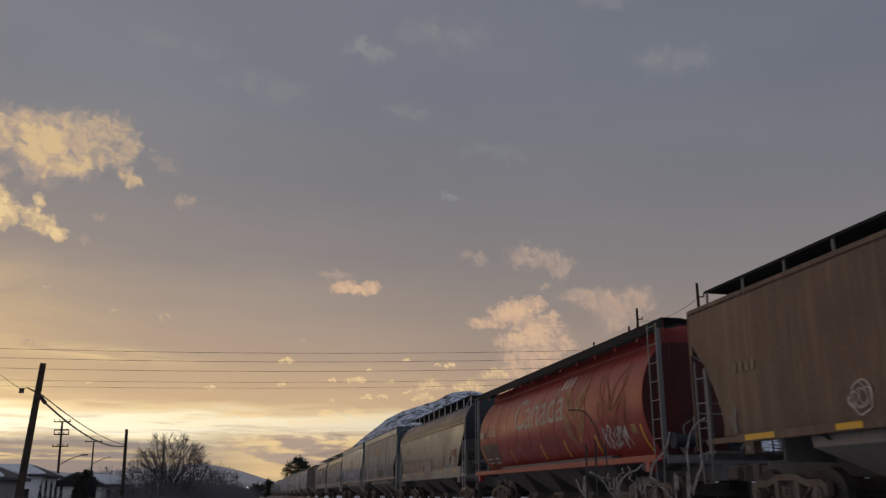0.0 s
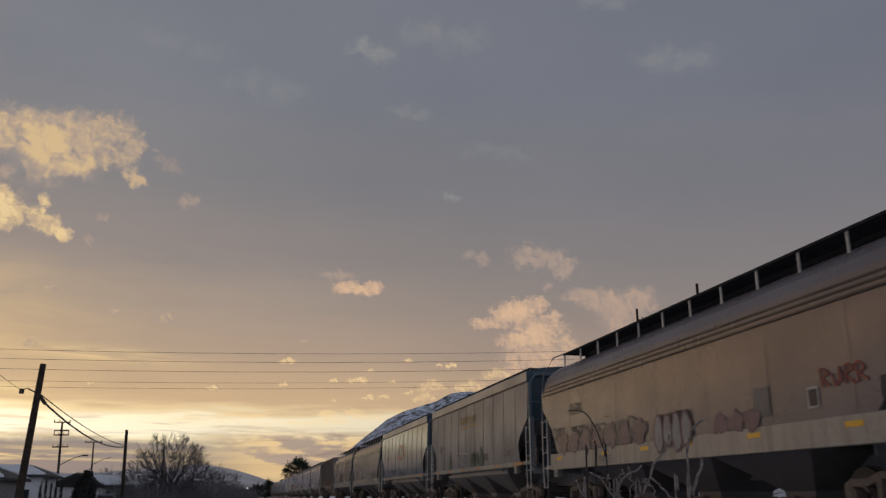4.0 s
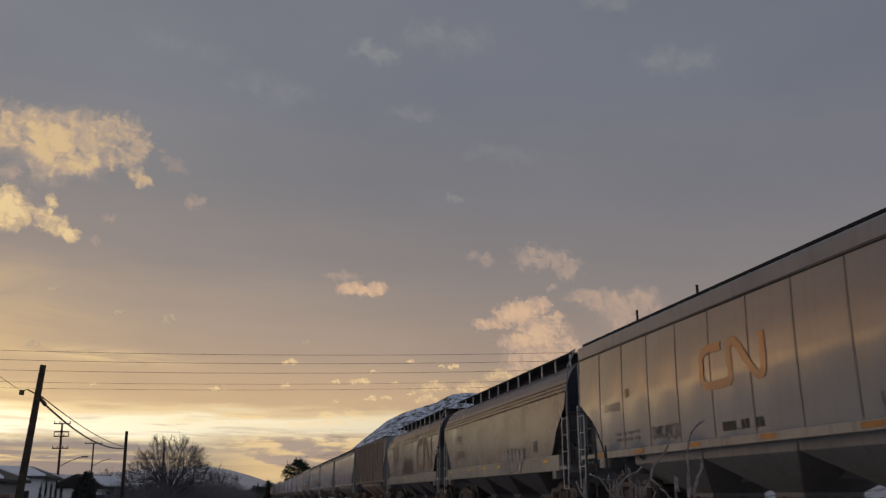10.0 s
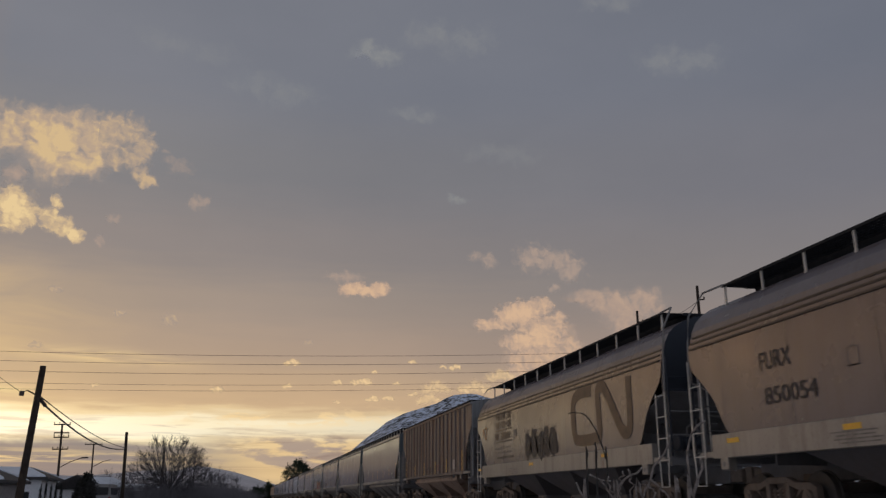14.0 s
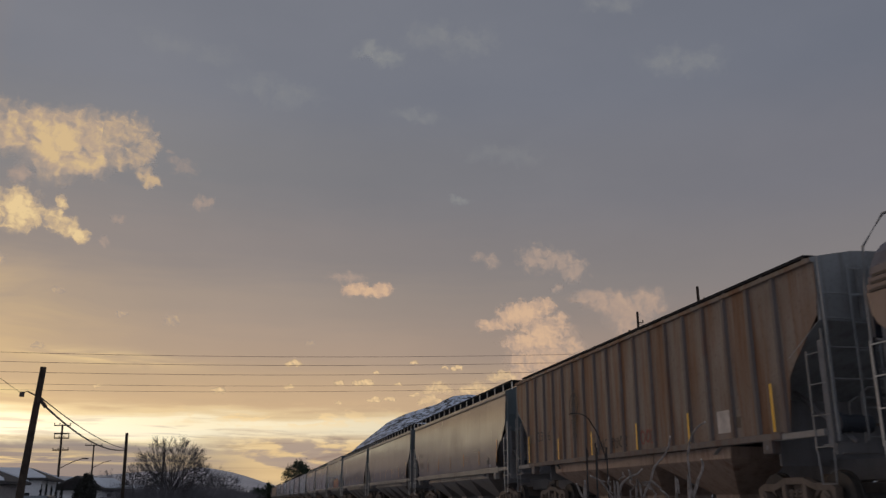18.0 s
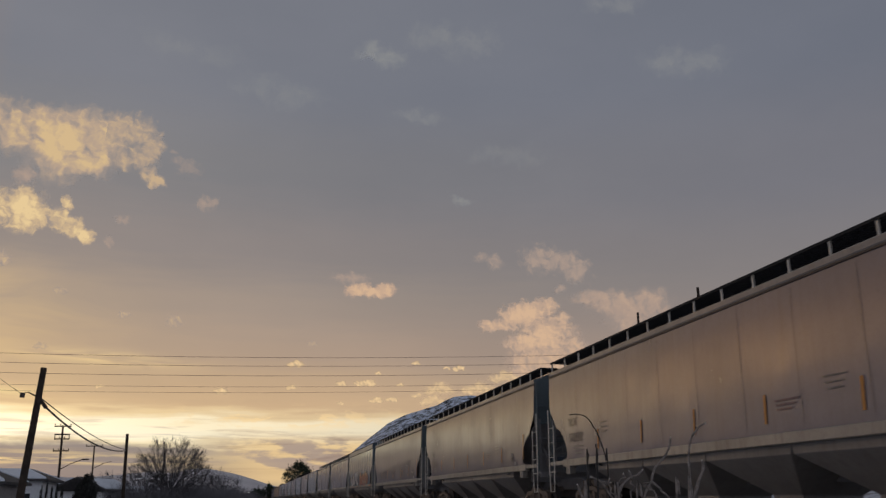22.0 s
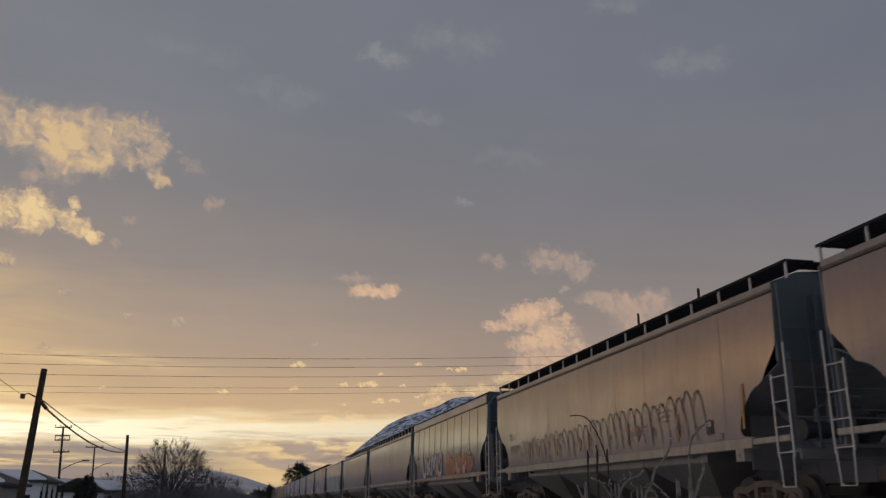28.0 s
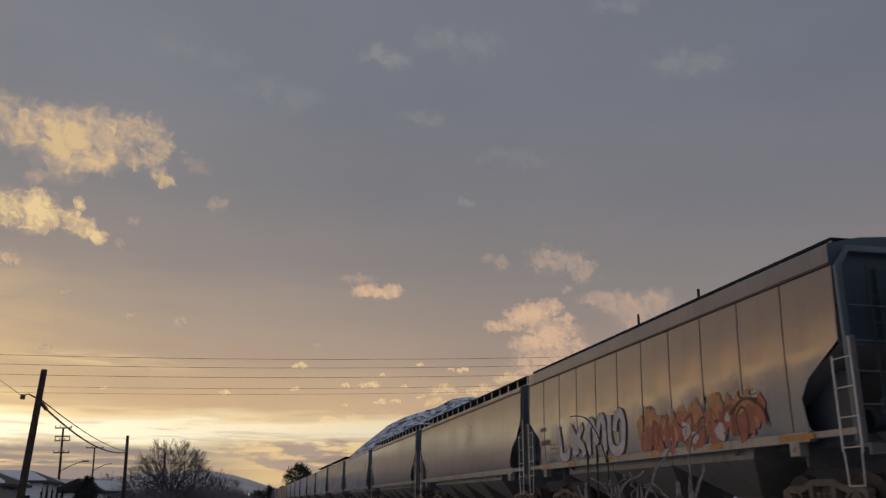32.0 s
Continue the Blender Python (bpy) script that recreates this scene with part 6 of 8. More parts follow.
def smooth_marks(car, lv, num, k):
    letters(car, lv, "car_number", "TILX", -7.5, 2.42, 0.30, "letter_dark", 1.0, "", 0.0, 0.7)
    letters(car, lv, "car_number", num, -7.42, 1.97, 0.36, "letter_dark", 1.0, "", 0.0, 1.0)
    for i in range(3):
        strip_mark(car, lv, "small_print", 6.75, 1.85 - 0.09 * i, 0.8 - 0.15 * i, 0.02, "letter_faint")
        strip_mark(car, lv, "small_print", 4.9, 2.35 - 0.12 * i, 0.35, 0.022, "letter_faint")
        strip_mark(car, lv, "small_print", -4.3, 2.3 - 0.1 * i, 0.6 - 0.1 * i, 0.02, "letter_faint")
    for y in (5.31, 2.71, 0.2, -2.35, -4.9):
        strip_mark(car, lv, "reflector", y, 1.95, 0.075, 0.50, "sill_orange", -0.04, "orange reflector strip")
    strip_mark(car, lv, "reflector", -7.46, 2.1, 0.075, 0.8, "sill_orange", -0.06)
    strip_mark(car, lv, "data_panel", -6.2, 1.82, 0.26, 0.26, "letter_dark")
    strip_mark(car, lv, "data_panel", -6.2, 1.88, 0.14, 0.10, "letter_white", proud=0.009)
    for i in range(3):
        strip_mark(car, lv, "small_print", -3.0 + 0.04 * i, 2.06 - 0.075 * i, 0.7 - 0.12 * i, 0.03, "stencil_red")
    strip_mark(car, lv, "data_panel", -6.55, 1.62, 0.22, 0.10, "spray_grey", label="pale label plate")
    for i in range(9):
        strip_mark(car, lv, "weld_seam", -6.8 + 1.7 * i, 2.75, 0.012, 2.3, "warm_grey_paint", proud=0.004)
    if k == 2:
        for i in range(30):
            r = random.Random(170 + i)
            u0 = -6.25 + 0.41 * i + r.uniform(-0.07, 0.07)
            h = 0.56 + 0.012 * i + 0.14 * r.random()
            stroke(car, lv, "graffiti", curve_pts([(u0 - 0.02, 2.2 + 0.012 * i - 0.35), (u0 + 0.04, 1.62 + h * 0.85), (u0 + 0.18, 1.62 + h), (u0 + 0.34, 1.62 + h * 0.80), (u0 + 0.45, 1.95), (u0 + 0.52, 1.60 + 0.2 * r.random())], 5), 0.03, "spray_black", "row of black sprayed arches")
            if i % 3 == 0:
                stroke(car, lv, "graffiti", curve_pts([(u0 + 0.05, 1.60), (u0 + 0.0, 1.85), (u0 + 0.12, 2.0), (u0 + 0.2, 1.8)], 4), 0.028, "spray_black")
            if i % 9 == 4:
                stroke(car, lv, "graffiti", curve_pts([(u0 + 0.1, 1.75), (u0 + 0.22, 1.95), (u0 + 0.08, 2.1)], 4), 0.06, "spray_orange")


build_train()


# ---- clouds ----
def cloud_material(lobes, cores, lit, mid, edge, seed, size, soft, torn, opacity):
    """A glowing cloud: rounded heaps that run into one another, billowed and torn at the rim, lit from low on one side. All sizes in degrees of sky."""
    m = bpy.data.materials.new("cloud_glow")
    m.use_nodes = True
    nt = m.node_tree
    nt.nodes.clear()
    N, L = nt.nodes.new, nt.links.new

    def put(sock, v):
        if isinstance(v, (int, float)):
            sock.default_value = v
        elif isinstance(v, tuple):
            sock.default_value = v
        else:
            L(v, sock)

    def mth(op, a, b, c=None):
        n = N("ShaderNodeMath")
        n.operation = op
        for i, v in enumerate((a, b, c)):
            if v is not None:
                put(n.inputs[i], v)
        return n.outputs[0]

    def vec(op, a, b):
        n = N("ShaderNodeVectorMath")
        n.operation = op
        put(n.inputs[0], a)
        if op == "SCALE":
            put(n.inputs[3], b)
        elif b is not None:
            put(n.inputs[1], b)
        return n.outputs["Value"] if op == "LENGTH" else n.outputs[0]

    def fbm(p, scale, detail, rough, shift):
        n = node(nt, "ShaderNodeTexNoise", Scale=scale, Detail=detail, Roughness=rough)
        L(vec("ADD", p, (seed * 7.13 + shift, seed * 3.71, seed + shift)), n.inputs["Vector"])
        return n

    def smooth(v, lo, hi):
        n = N("ShaderNodeMapRange")
        n.interpolation_type = "SMOOTHSTEP"
        L(v, n.inputs[0])
        n.inputs[1].default_value, n.inputs[2].default_value = lo, hi
        return n.outputs[0]
    p0 = N("ShaderNodeTexCoord").outputs["Object"]
    w1 = vec("SCALE", vec("SUBTRACT", fbm(p0, 0.85 / size, 4.0, 0.55, 0.0).outputs["Color"], (0.5, 0.5, 0.5)), 1.5 * size)
    p = vec("MULTIPLY", vec("ADD", p0, w1), (1.0, 1.0, 0.0))

    def heap(parts, blur):
        d = None
        for x, y, rx, ry in parts:
            q = vec("LENGTH", vec("MULTIPLY", vec("SUBTRACT", p, (x, y, 0.0)), (1 / rx, 1 / ry, 0.0)), None)
            e = mth("SUBTRACT", 1.0, q)
            d = e if d is None else mth("SMOOTH_MAX", d, e, blur)
        return d
    d = heap(lobes, 0.22)
    bulk = fbm(p, 1.15 / size, 8.0, 0.60, 4.0).outputs["Fac"]
    dens = mth("ADD", mth("MULTIPLY", d, 1.0), mth("MULTIPLY", mth("SUBTRACT", bulk, 0.5), 1.5 * torn))
    alpha = mth("MULTIPLY", smooth(dens, -0.34, soft - 0.30), opacity)
    # light from low on the sun's side: a face is bright where the heap thins out towards it
    face = fbm(p, 0.95 / size, 3.5, 0.52, 4.0).outputs["Fac"]
    beside = fbm(vec("ADD", p, (-0.26 * size, -0.20 * size, 0.0)), 0.95 / size, 3.5, 0.52, 4.0).outputs["Fac"]
    relief = mth("MULTIPLY", mth("SUBTRACT", face, beside), 1.9)
    light = mth("ADD", mth("ADD", 0.16, mth("MULTIPLY", smooth(dens, -0.35, 0.8), 0.40)), relief)
    if cores:
        light = mth("ADD", light, mth("MULTIPLY", smooth(heap(cores, 0.3), -0.6, 0.8), 0.42))
    ramp = N("ShaderNodeValToRGB")
    ramp.color_ramp.elements.new(0.5)
    for e, (pos, c) in zip(ramp.color_ramp.elements, ((0.10, edge), (0.48, mid), (0.92, lit))):
        e.position, e.color = pos, (*c, 1)
    L(light, ramp.inputs[0])
    em, tr, mix, out = N("ShaderNodeEmission"), N("ShaderNodeBsdfTransparent"), N("ShaderNodeMixShader"), N("ShaderNodeOutputMaterial")
    L(ramp.outputs[0], em.inputs[0])
    L(alpha, mix.inputs[0])
    L(tr.outputs[0], mix.inputs[1])
    L(em.outputs[0], mix.inputs[2])
    L(mix.outputs[0], out.inputs[0])
    return m


CLOUDS = []
SKY_R = 3000.0
CREAM = ((0.66, 0.475, 0.262), (0.475, 0.355, 0.262), (0.33, 0.278, 0.25))
HAZEL = ((0.62, 0.44, 0.26), (0.44, 0.335, 0.255), (0.30, 0.26, 0.24))
BRIGHT = ((0.80, 0.59, 0.315), (0.58, 0.425, 0.265), (0.38, 0.305, 0.25))
PEACH = ((0.66, 0.445, 0.29), (0.54, 0.375, 0.27), (0.40, 0.30, 0.245))
ROSE = ((0.47, 0.345, 0.27), (0.40, 0.305, 0.255), (0.31, 0.26, 0.235))
SPARK = ((0.92, 0.66, 0.36), (0.74, 0.52, 0.29), (0.54, 0.39, 0.25))
VEIL = ((0.285, 0.285, 0.275), (0.25, 0.255, 0.262), (0.21, 0.22, 0.24))


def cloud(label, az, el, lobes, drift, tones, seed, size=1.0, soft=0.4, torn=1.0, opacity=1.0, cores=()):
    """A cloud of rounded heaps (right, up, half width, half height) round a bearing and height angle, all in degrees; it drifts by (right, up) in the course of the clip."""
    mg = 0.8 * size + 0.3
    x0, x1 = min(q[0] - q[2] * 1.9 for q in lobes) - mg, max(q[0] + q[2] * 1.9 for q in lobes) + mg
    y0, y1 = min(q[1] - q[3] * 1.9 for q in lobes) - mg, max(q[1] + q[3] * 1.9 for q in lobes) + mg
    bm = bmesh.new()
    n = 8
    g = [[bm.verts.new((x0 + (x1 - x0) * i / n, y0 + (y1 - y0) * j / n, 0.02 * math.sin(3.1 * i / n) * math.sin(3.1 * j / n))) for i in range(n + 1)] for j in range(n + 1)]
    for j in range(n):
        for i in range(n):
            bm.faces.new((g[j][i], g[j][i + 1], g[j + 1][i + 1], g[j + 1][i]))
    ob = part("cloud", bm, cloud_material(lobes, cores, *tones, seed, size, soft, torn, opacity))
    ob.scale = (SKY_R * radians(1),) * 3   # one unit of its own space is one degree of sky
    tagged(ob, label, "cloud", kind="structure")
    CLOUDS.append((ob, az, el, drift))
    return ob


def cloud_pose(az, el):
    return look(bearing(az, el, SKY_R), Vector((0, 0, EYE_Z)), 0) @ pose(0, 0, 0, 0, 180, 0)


def build_clouds():
    a = "sunlit cream and gold cumulus cloud in evening sky"
    b = "small peach evening cloud"
    c = "thin pale wisp of high cloud"
    heap = "heaped peach cumulus cloud above the train"
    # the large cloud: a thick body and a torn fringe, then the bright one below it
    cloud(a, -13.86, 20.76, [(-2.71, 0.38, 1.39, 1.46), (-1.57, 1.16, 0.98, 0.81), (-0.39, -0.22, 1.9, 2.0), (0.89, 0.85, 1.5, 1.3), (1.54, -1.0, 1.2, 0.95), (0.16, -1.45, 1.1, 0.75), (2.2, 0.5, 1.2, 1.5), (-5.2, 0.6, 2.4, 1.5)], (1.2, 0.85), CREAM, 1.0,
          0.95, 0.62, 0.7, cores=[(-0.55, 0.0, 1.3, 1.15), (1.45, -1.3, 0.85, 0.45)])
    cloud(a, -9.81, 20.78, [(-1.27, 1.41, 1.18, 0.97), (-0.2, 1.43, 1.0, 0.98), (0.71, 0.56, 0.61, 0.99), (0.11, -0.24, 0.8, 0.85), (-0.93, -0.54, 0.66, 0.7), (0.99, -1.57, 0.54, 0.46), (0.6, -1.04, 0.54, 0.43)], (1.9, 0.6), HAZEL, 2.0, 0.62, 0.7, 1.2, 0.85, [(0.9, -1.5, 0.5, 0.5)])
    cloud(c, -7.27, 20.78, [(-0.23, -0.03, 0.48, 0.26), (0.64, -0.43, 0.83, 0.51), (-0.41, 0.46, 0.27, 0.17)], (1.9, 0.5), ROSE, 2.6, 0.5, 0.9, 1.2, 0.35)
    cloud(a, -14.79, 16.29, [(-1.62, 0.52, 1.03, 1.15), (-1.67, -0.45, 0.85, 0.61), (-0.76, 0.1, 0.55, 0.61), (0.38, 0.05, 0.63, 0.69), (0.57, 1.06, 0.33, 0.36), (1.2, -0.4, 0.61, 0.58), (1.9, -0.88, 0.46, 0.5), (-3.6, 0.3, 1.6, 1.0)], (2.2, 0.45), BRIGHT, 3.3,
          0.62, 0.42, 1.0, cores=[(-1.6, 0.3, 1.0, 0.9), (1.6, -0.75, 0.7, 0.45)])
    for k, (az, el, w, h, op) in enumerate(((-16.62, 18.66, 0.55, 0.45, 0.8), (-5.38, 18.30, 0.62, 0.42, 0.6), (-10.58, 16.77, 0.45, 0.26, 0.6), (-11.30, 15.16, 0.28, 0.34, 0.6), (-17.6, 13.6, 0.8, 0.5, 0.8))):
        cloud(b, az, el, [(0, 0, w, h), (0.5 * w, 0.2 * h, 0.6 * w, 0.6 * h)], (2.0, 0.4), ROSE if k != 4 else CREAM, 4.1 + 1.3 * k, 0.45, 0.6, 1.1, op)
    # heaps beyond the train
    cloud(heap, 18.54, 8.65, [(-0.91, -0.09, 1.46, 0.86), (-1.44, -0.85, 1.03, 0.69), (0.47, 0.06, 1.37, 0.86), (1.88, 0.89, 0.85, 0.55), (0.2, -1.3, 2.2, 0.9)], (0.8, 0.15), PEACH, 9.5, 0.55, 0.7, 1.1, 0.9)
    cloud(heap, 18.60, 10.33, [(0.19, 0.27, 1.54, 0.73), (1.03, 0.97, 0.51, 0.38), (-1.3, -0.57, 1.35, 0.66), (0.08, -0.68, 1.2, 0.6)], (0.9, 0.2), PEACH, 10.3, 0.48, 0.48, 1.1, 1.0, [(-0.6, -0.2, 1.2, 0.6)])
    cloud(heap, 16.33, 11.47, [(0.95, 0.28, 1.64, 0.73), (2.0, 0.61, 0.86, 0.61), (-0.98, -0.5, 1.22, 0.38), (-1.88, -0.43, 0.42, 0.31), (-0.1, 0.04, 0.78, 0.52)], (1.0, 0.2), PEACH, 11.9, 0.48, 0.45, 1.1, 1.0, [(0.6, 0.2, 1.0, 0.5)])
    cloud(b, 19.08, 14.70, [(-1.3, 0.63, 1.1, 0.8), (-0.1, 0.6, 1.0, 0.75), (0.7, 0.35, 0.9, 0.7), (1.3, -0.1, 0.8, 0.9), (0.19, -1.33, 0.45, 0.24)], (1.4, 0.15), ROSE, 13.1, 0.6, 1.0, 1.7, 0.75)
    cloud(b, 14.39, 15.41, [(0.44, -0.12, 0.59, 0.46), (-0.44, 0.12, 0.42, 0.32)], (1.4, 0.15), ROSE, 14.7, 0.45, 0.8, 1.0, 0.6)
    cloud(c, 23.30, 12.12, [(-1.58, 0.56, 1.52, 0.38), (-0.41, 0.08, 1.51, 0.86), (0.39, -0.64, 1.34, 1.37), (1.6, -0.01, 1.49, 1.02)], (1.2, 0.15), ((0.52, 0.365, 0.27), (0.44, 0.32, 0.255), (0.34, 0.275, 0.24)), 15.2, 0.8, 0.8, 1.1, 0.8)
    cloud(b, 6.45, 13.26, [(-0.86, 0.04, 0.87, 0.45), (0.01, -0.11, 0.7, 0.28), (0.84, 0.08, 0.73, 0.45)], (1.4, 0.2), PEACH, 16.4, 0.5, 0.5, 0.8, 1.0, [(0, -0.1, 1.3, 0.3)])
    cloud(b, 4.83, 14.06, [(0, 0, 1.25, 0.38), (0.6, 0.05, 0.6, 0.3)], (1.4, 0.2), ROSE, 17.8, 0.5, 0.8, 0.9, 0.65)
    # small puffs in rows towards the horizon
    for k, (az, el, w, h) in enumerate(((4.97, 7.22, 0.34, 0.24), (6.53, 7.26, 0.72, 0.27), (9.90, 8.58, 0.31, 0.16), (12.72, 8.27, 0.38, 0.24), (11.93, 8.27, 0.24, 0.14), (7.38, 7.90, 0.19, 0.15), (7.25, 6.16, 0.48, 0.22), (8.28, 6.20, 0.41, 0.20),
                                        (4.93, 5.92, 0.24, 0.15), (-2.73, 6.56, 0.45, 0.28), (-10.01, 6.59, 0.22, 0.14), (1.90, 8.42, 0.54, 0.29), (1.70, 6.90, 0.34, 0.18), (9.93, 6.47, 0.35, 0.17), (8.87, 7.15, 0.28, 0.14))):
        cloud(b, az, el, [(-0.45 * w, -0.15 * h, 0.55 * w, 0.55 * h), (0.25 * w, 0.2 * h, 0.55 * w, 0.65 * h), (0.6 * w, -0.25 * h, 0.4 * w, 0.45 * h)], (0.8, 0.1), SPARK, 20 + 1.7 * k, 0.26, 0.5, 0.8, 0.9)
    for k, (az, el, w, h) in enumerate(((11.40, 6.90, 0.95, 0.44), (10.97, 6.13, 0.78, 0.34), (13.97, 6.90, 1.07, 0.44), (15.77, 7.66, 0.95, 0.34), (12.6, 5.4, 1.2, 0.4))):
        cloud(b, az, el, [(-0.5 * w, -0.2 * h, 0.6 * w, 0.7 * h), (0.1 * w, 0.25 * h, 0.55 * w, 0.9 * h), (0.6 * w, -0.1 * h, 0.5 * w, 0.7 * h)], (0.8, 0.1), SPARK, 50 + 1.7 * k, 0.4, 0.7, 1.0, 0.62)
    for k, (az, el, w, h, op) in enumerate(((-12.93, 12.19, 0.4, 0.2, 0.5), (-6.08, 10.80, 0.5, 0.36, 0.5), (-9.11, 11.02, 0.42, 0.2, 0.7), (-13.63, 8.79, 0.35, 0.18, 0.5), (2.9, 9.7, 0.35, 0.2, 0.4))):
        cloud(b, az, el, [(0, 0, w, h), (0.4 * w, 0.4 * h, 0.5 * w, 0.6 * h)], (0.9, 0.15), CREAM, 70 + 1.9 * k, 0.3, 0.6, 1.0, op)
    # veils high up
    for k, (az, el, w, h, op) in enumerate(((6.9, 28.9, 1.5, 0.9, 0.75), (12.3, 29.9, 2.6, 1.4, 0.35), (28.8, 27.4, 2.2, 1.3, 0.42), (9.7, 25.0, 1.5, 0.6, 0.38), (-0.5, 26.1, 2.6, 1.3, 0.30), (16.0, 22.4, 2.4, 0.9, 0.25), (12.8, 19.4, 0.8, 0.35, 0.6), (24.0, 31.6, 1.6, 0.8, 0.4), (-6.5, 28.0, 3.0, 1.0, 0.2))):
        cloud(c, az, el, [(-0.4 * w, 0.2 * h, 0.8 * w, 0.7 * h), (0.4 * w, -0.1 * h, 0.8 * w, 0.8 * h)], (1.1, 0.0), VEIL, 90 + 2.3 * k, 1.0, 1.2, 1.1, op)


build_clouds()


# ---- hills ----
def hill(name, label, ridge, depth, mat, seed, rough):
    """A range of hills: ridge gives (bearing, height angle) along the skyline; the slope runs down towards the viewer."""
    bm = bmesh.new()
    rows = []
    n = 72
    for j in range(15):
        f = j / 14
        row = []
        for i in range(n + 1):
            az = ridge[0][0] + (ridge[-1][0] - ridge[0][0]) * i / n
            el = at(ridge, az, 1)
            d = depth * (1 - 0.35 * f)
            top = depth * math.tan(radians(el)) * (1 - f) ** 1.25
            a = radians(az)
            p = Vector((math.sin(a) * d, math.cos(a) * d, 0))
            k = noise.fractal(Vector((p.x, p.y, seed)) * 0.006, 0.9, 2.1, 5)
            row.append(bm.verts.new((p.x, p.y, max(-2, top * (1 + rough * k * (0.25 + f)) + EYE_Z * (1 - f)))))
        rows.append(row)
    for a, b in zip(rows, rows[1:]):
        for i in range(n):
            bm.faces.new((a[i], a[i + 1], b[i + 1], b[i]))
    return tagged(part(name, done(bm), mat, smooth=True), label, "hill", kind="structure")


def hill_material(name, snow, bare, lo, hi, scale):
    def build(nt, bsdf):
        n = noise_fac(nt, scale, 9, 0.68, (1, 1, 1.6), rand=False)
        nt.links.new(blend(nt, ramp_of(nt, n, lo, hi), bare, snow), bsdf.inputs["Base Color"])
        bsdf.inputs["Roughness"].default_value = 0.95
        bsdf.inputs["Specular IOR Level"].default_value = 0.1
        bump(nt, bsdf, n, 0.6, 8.0)
    return material(name, build)


hill("hill_1", "snow-covered mountain with dark scrub beyond the train", [(4.8, 1.6), (6.04, 2.6), (7.0, 3.45), (7.72, 4.0), (8.6, 4.7), (9.55, 5.25), (10.6, 5.6), (11.78, 5.85), (12.4, 6.2), (12.9, 6.4), (14.4, 6.42), (16, 6.1), (20, 5.0), (30, 3.4), (44, 2.5)], 2400,
     hill_material("snowy_slope", (0.72, 0.80, 0.94), (0.07, 0.075, 0.08), 0.42, 0.54, 0.055), 3.0, 0.10)
# slope colours are lightened to stand for the haze of distance
hill("hill_2", "low hills along the horizon, colour paled for haze", [(-40, 1.9), (-25, 1.8), (-14.4, 1.25), (-12, 1.4), (-10.4, 1.2), (-8.5, 1.35), (-6, 1.6), (-4.6, 1.55), (-3.4, 1.9), (-2.7, 1.85), (-1.2, 1.6), (-0.07, 1.3), (1.4, 0.8), (3.5, 0.5), (6, 0.4), (10, 0.3)], 3400,
     hill_material("hazed_slope", (0.74, 0.70, 0.70), (0.56, 0.535, 0.545), 0.40, 0.65, 0.006), 8.0, 0.05)


# ---- poles and wires ----
def pole(label, az, top_el, dist, r, arms=(), lean=0.0, group="wooden utility poles"):
    """A wooden pole; lean in degrees to the right; arms as (height below the top, length)."""
    base = bearing(az, 0, dist)
    base.z = 0
    h = dist * math.tan(radians(top_el)) + EYE_Z
    p = empty("utility_pole", label, "utility pole", group)
    p.matrix_basis = Matrix.Translation(base) @ pose(0, 0, 0, 0, lean, -az)
    part("post", done(rod(bmesh.new(), (0, 0, -0.6), (0, 0, h), r, 10, r * 0.72)), "pole_wood", p)
    for drop, length in arms:
        arm = part("crossarm", done(boxes((-length / 2, length / 2, -0.06, 0.06, h - drop - 0.07, h - drop + 0.07)), 0.01), "pole_wood", p)
        for k in range(4):
            x = (k / 3 - 0.5) * length * 0.92
            part("insulator", rod(rod(bmesh.new(), (x, 0, h - drop + 0.06), (x, 0, h - drop + 0.16), 0.03, 6), (x, 0, h - drop + 0.16), (x, 0, h - drop + 0.28), 0.06, 8), "insulator", arm)
    return p, base, h


def wire(label, a, b, sag, r=0.02, group="overhead wires"):
    a, b = Vector(a), Vector(b)
    pts = [a.lerp(b, k / 20) - Vector((0, 0, sag * 4 * (k / 20) * (1 - k / 20))) for k in range(21)]
    ob = part("overhead_wire", tube(bmesh.new(), pts, r, 5), "wire")
    return tagged(ob, label, "wire", group)


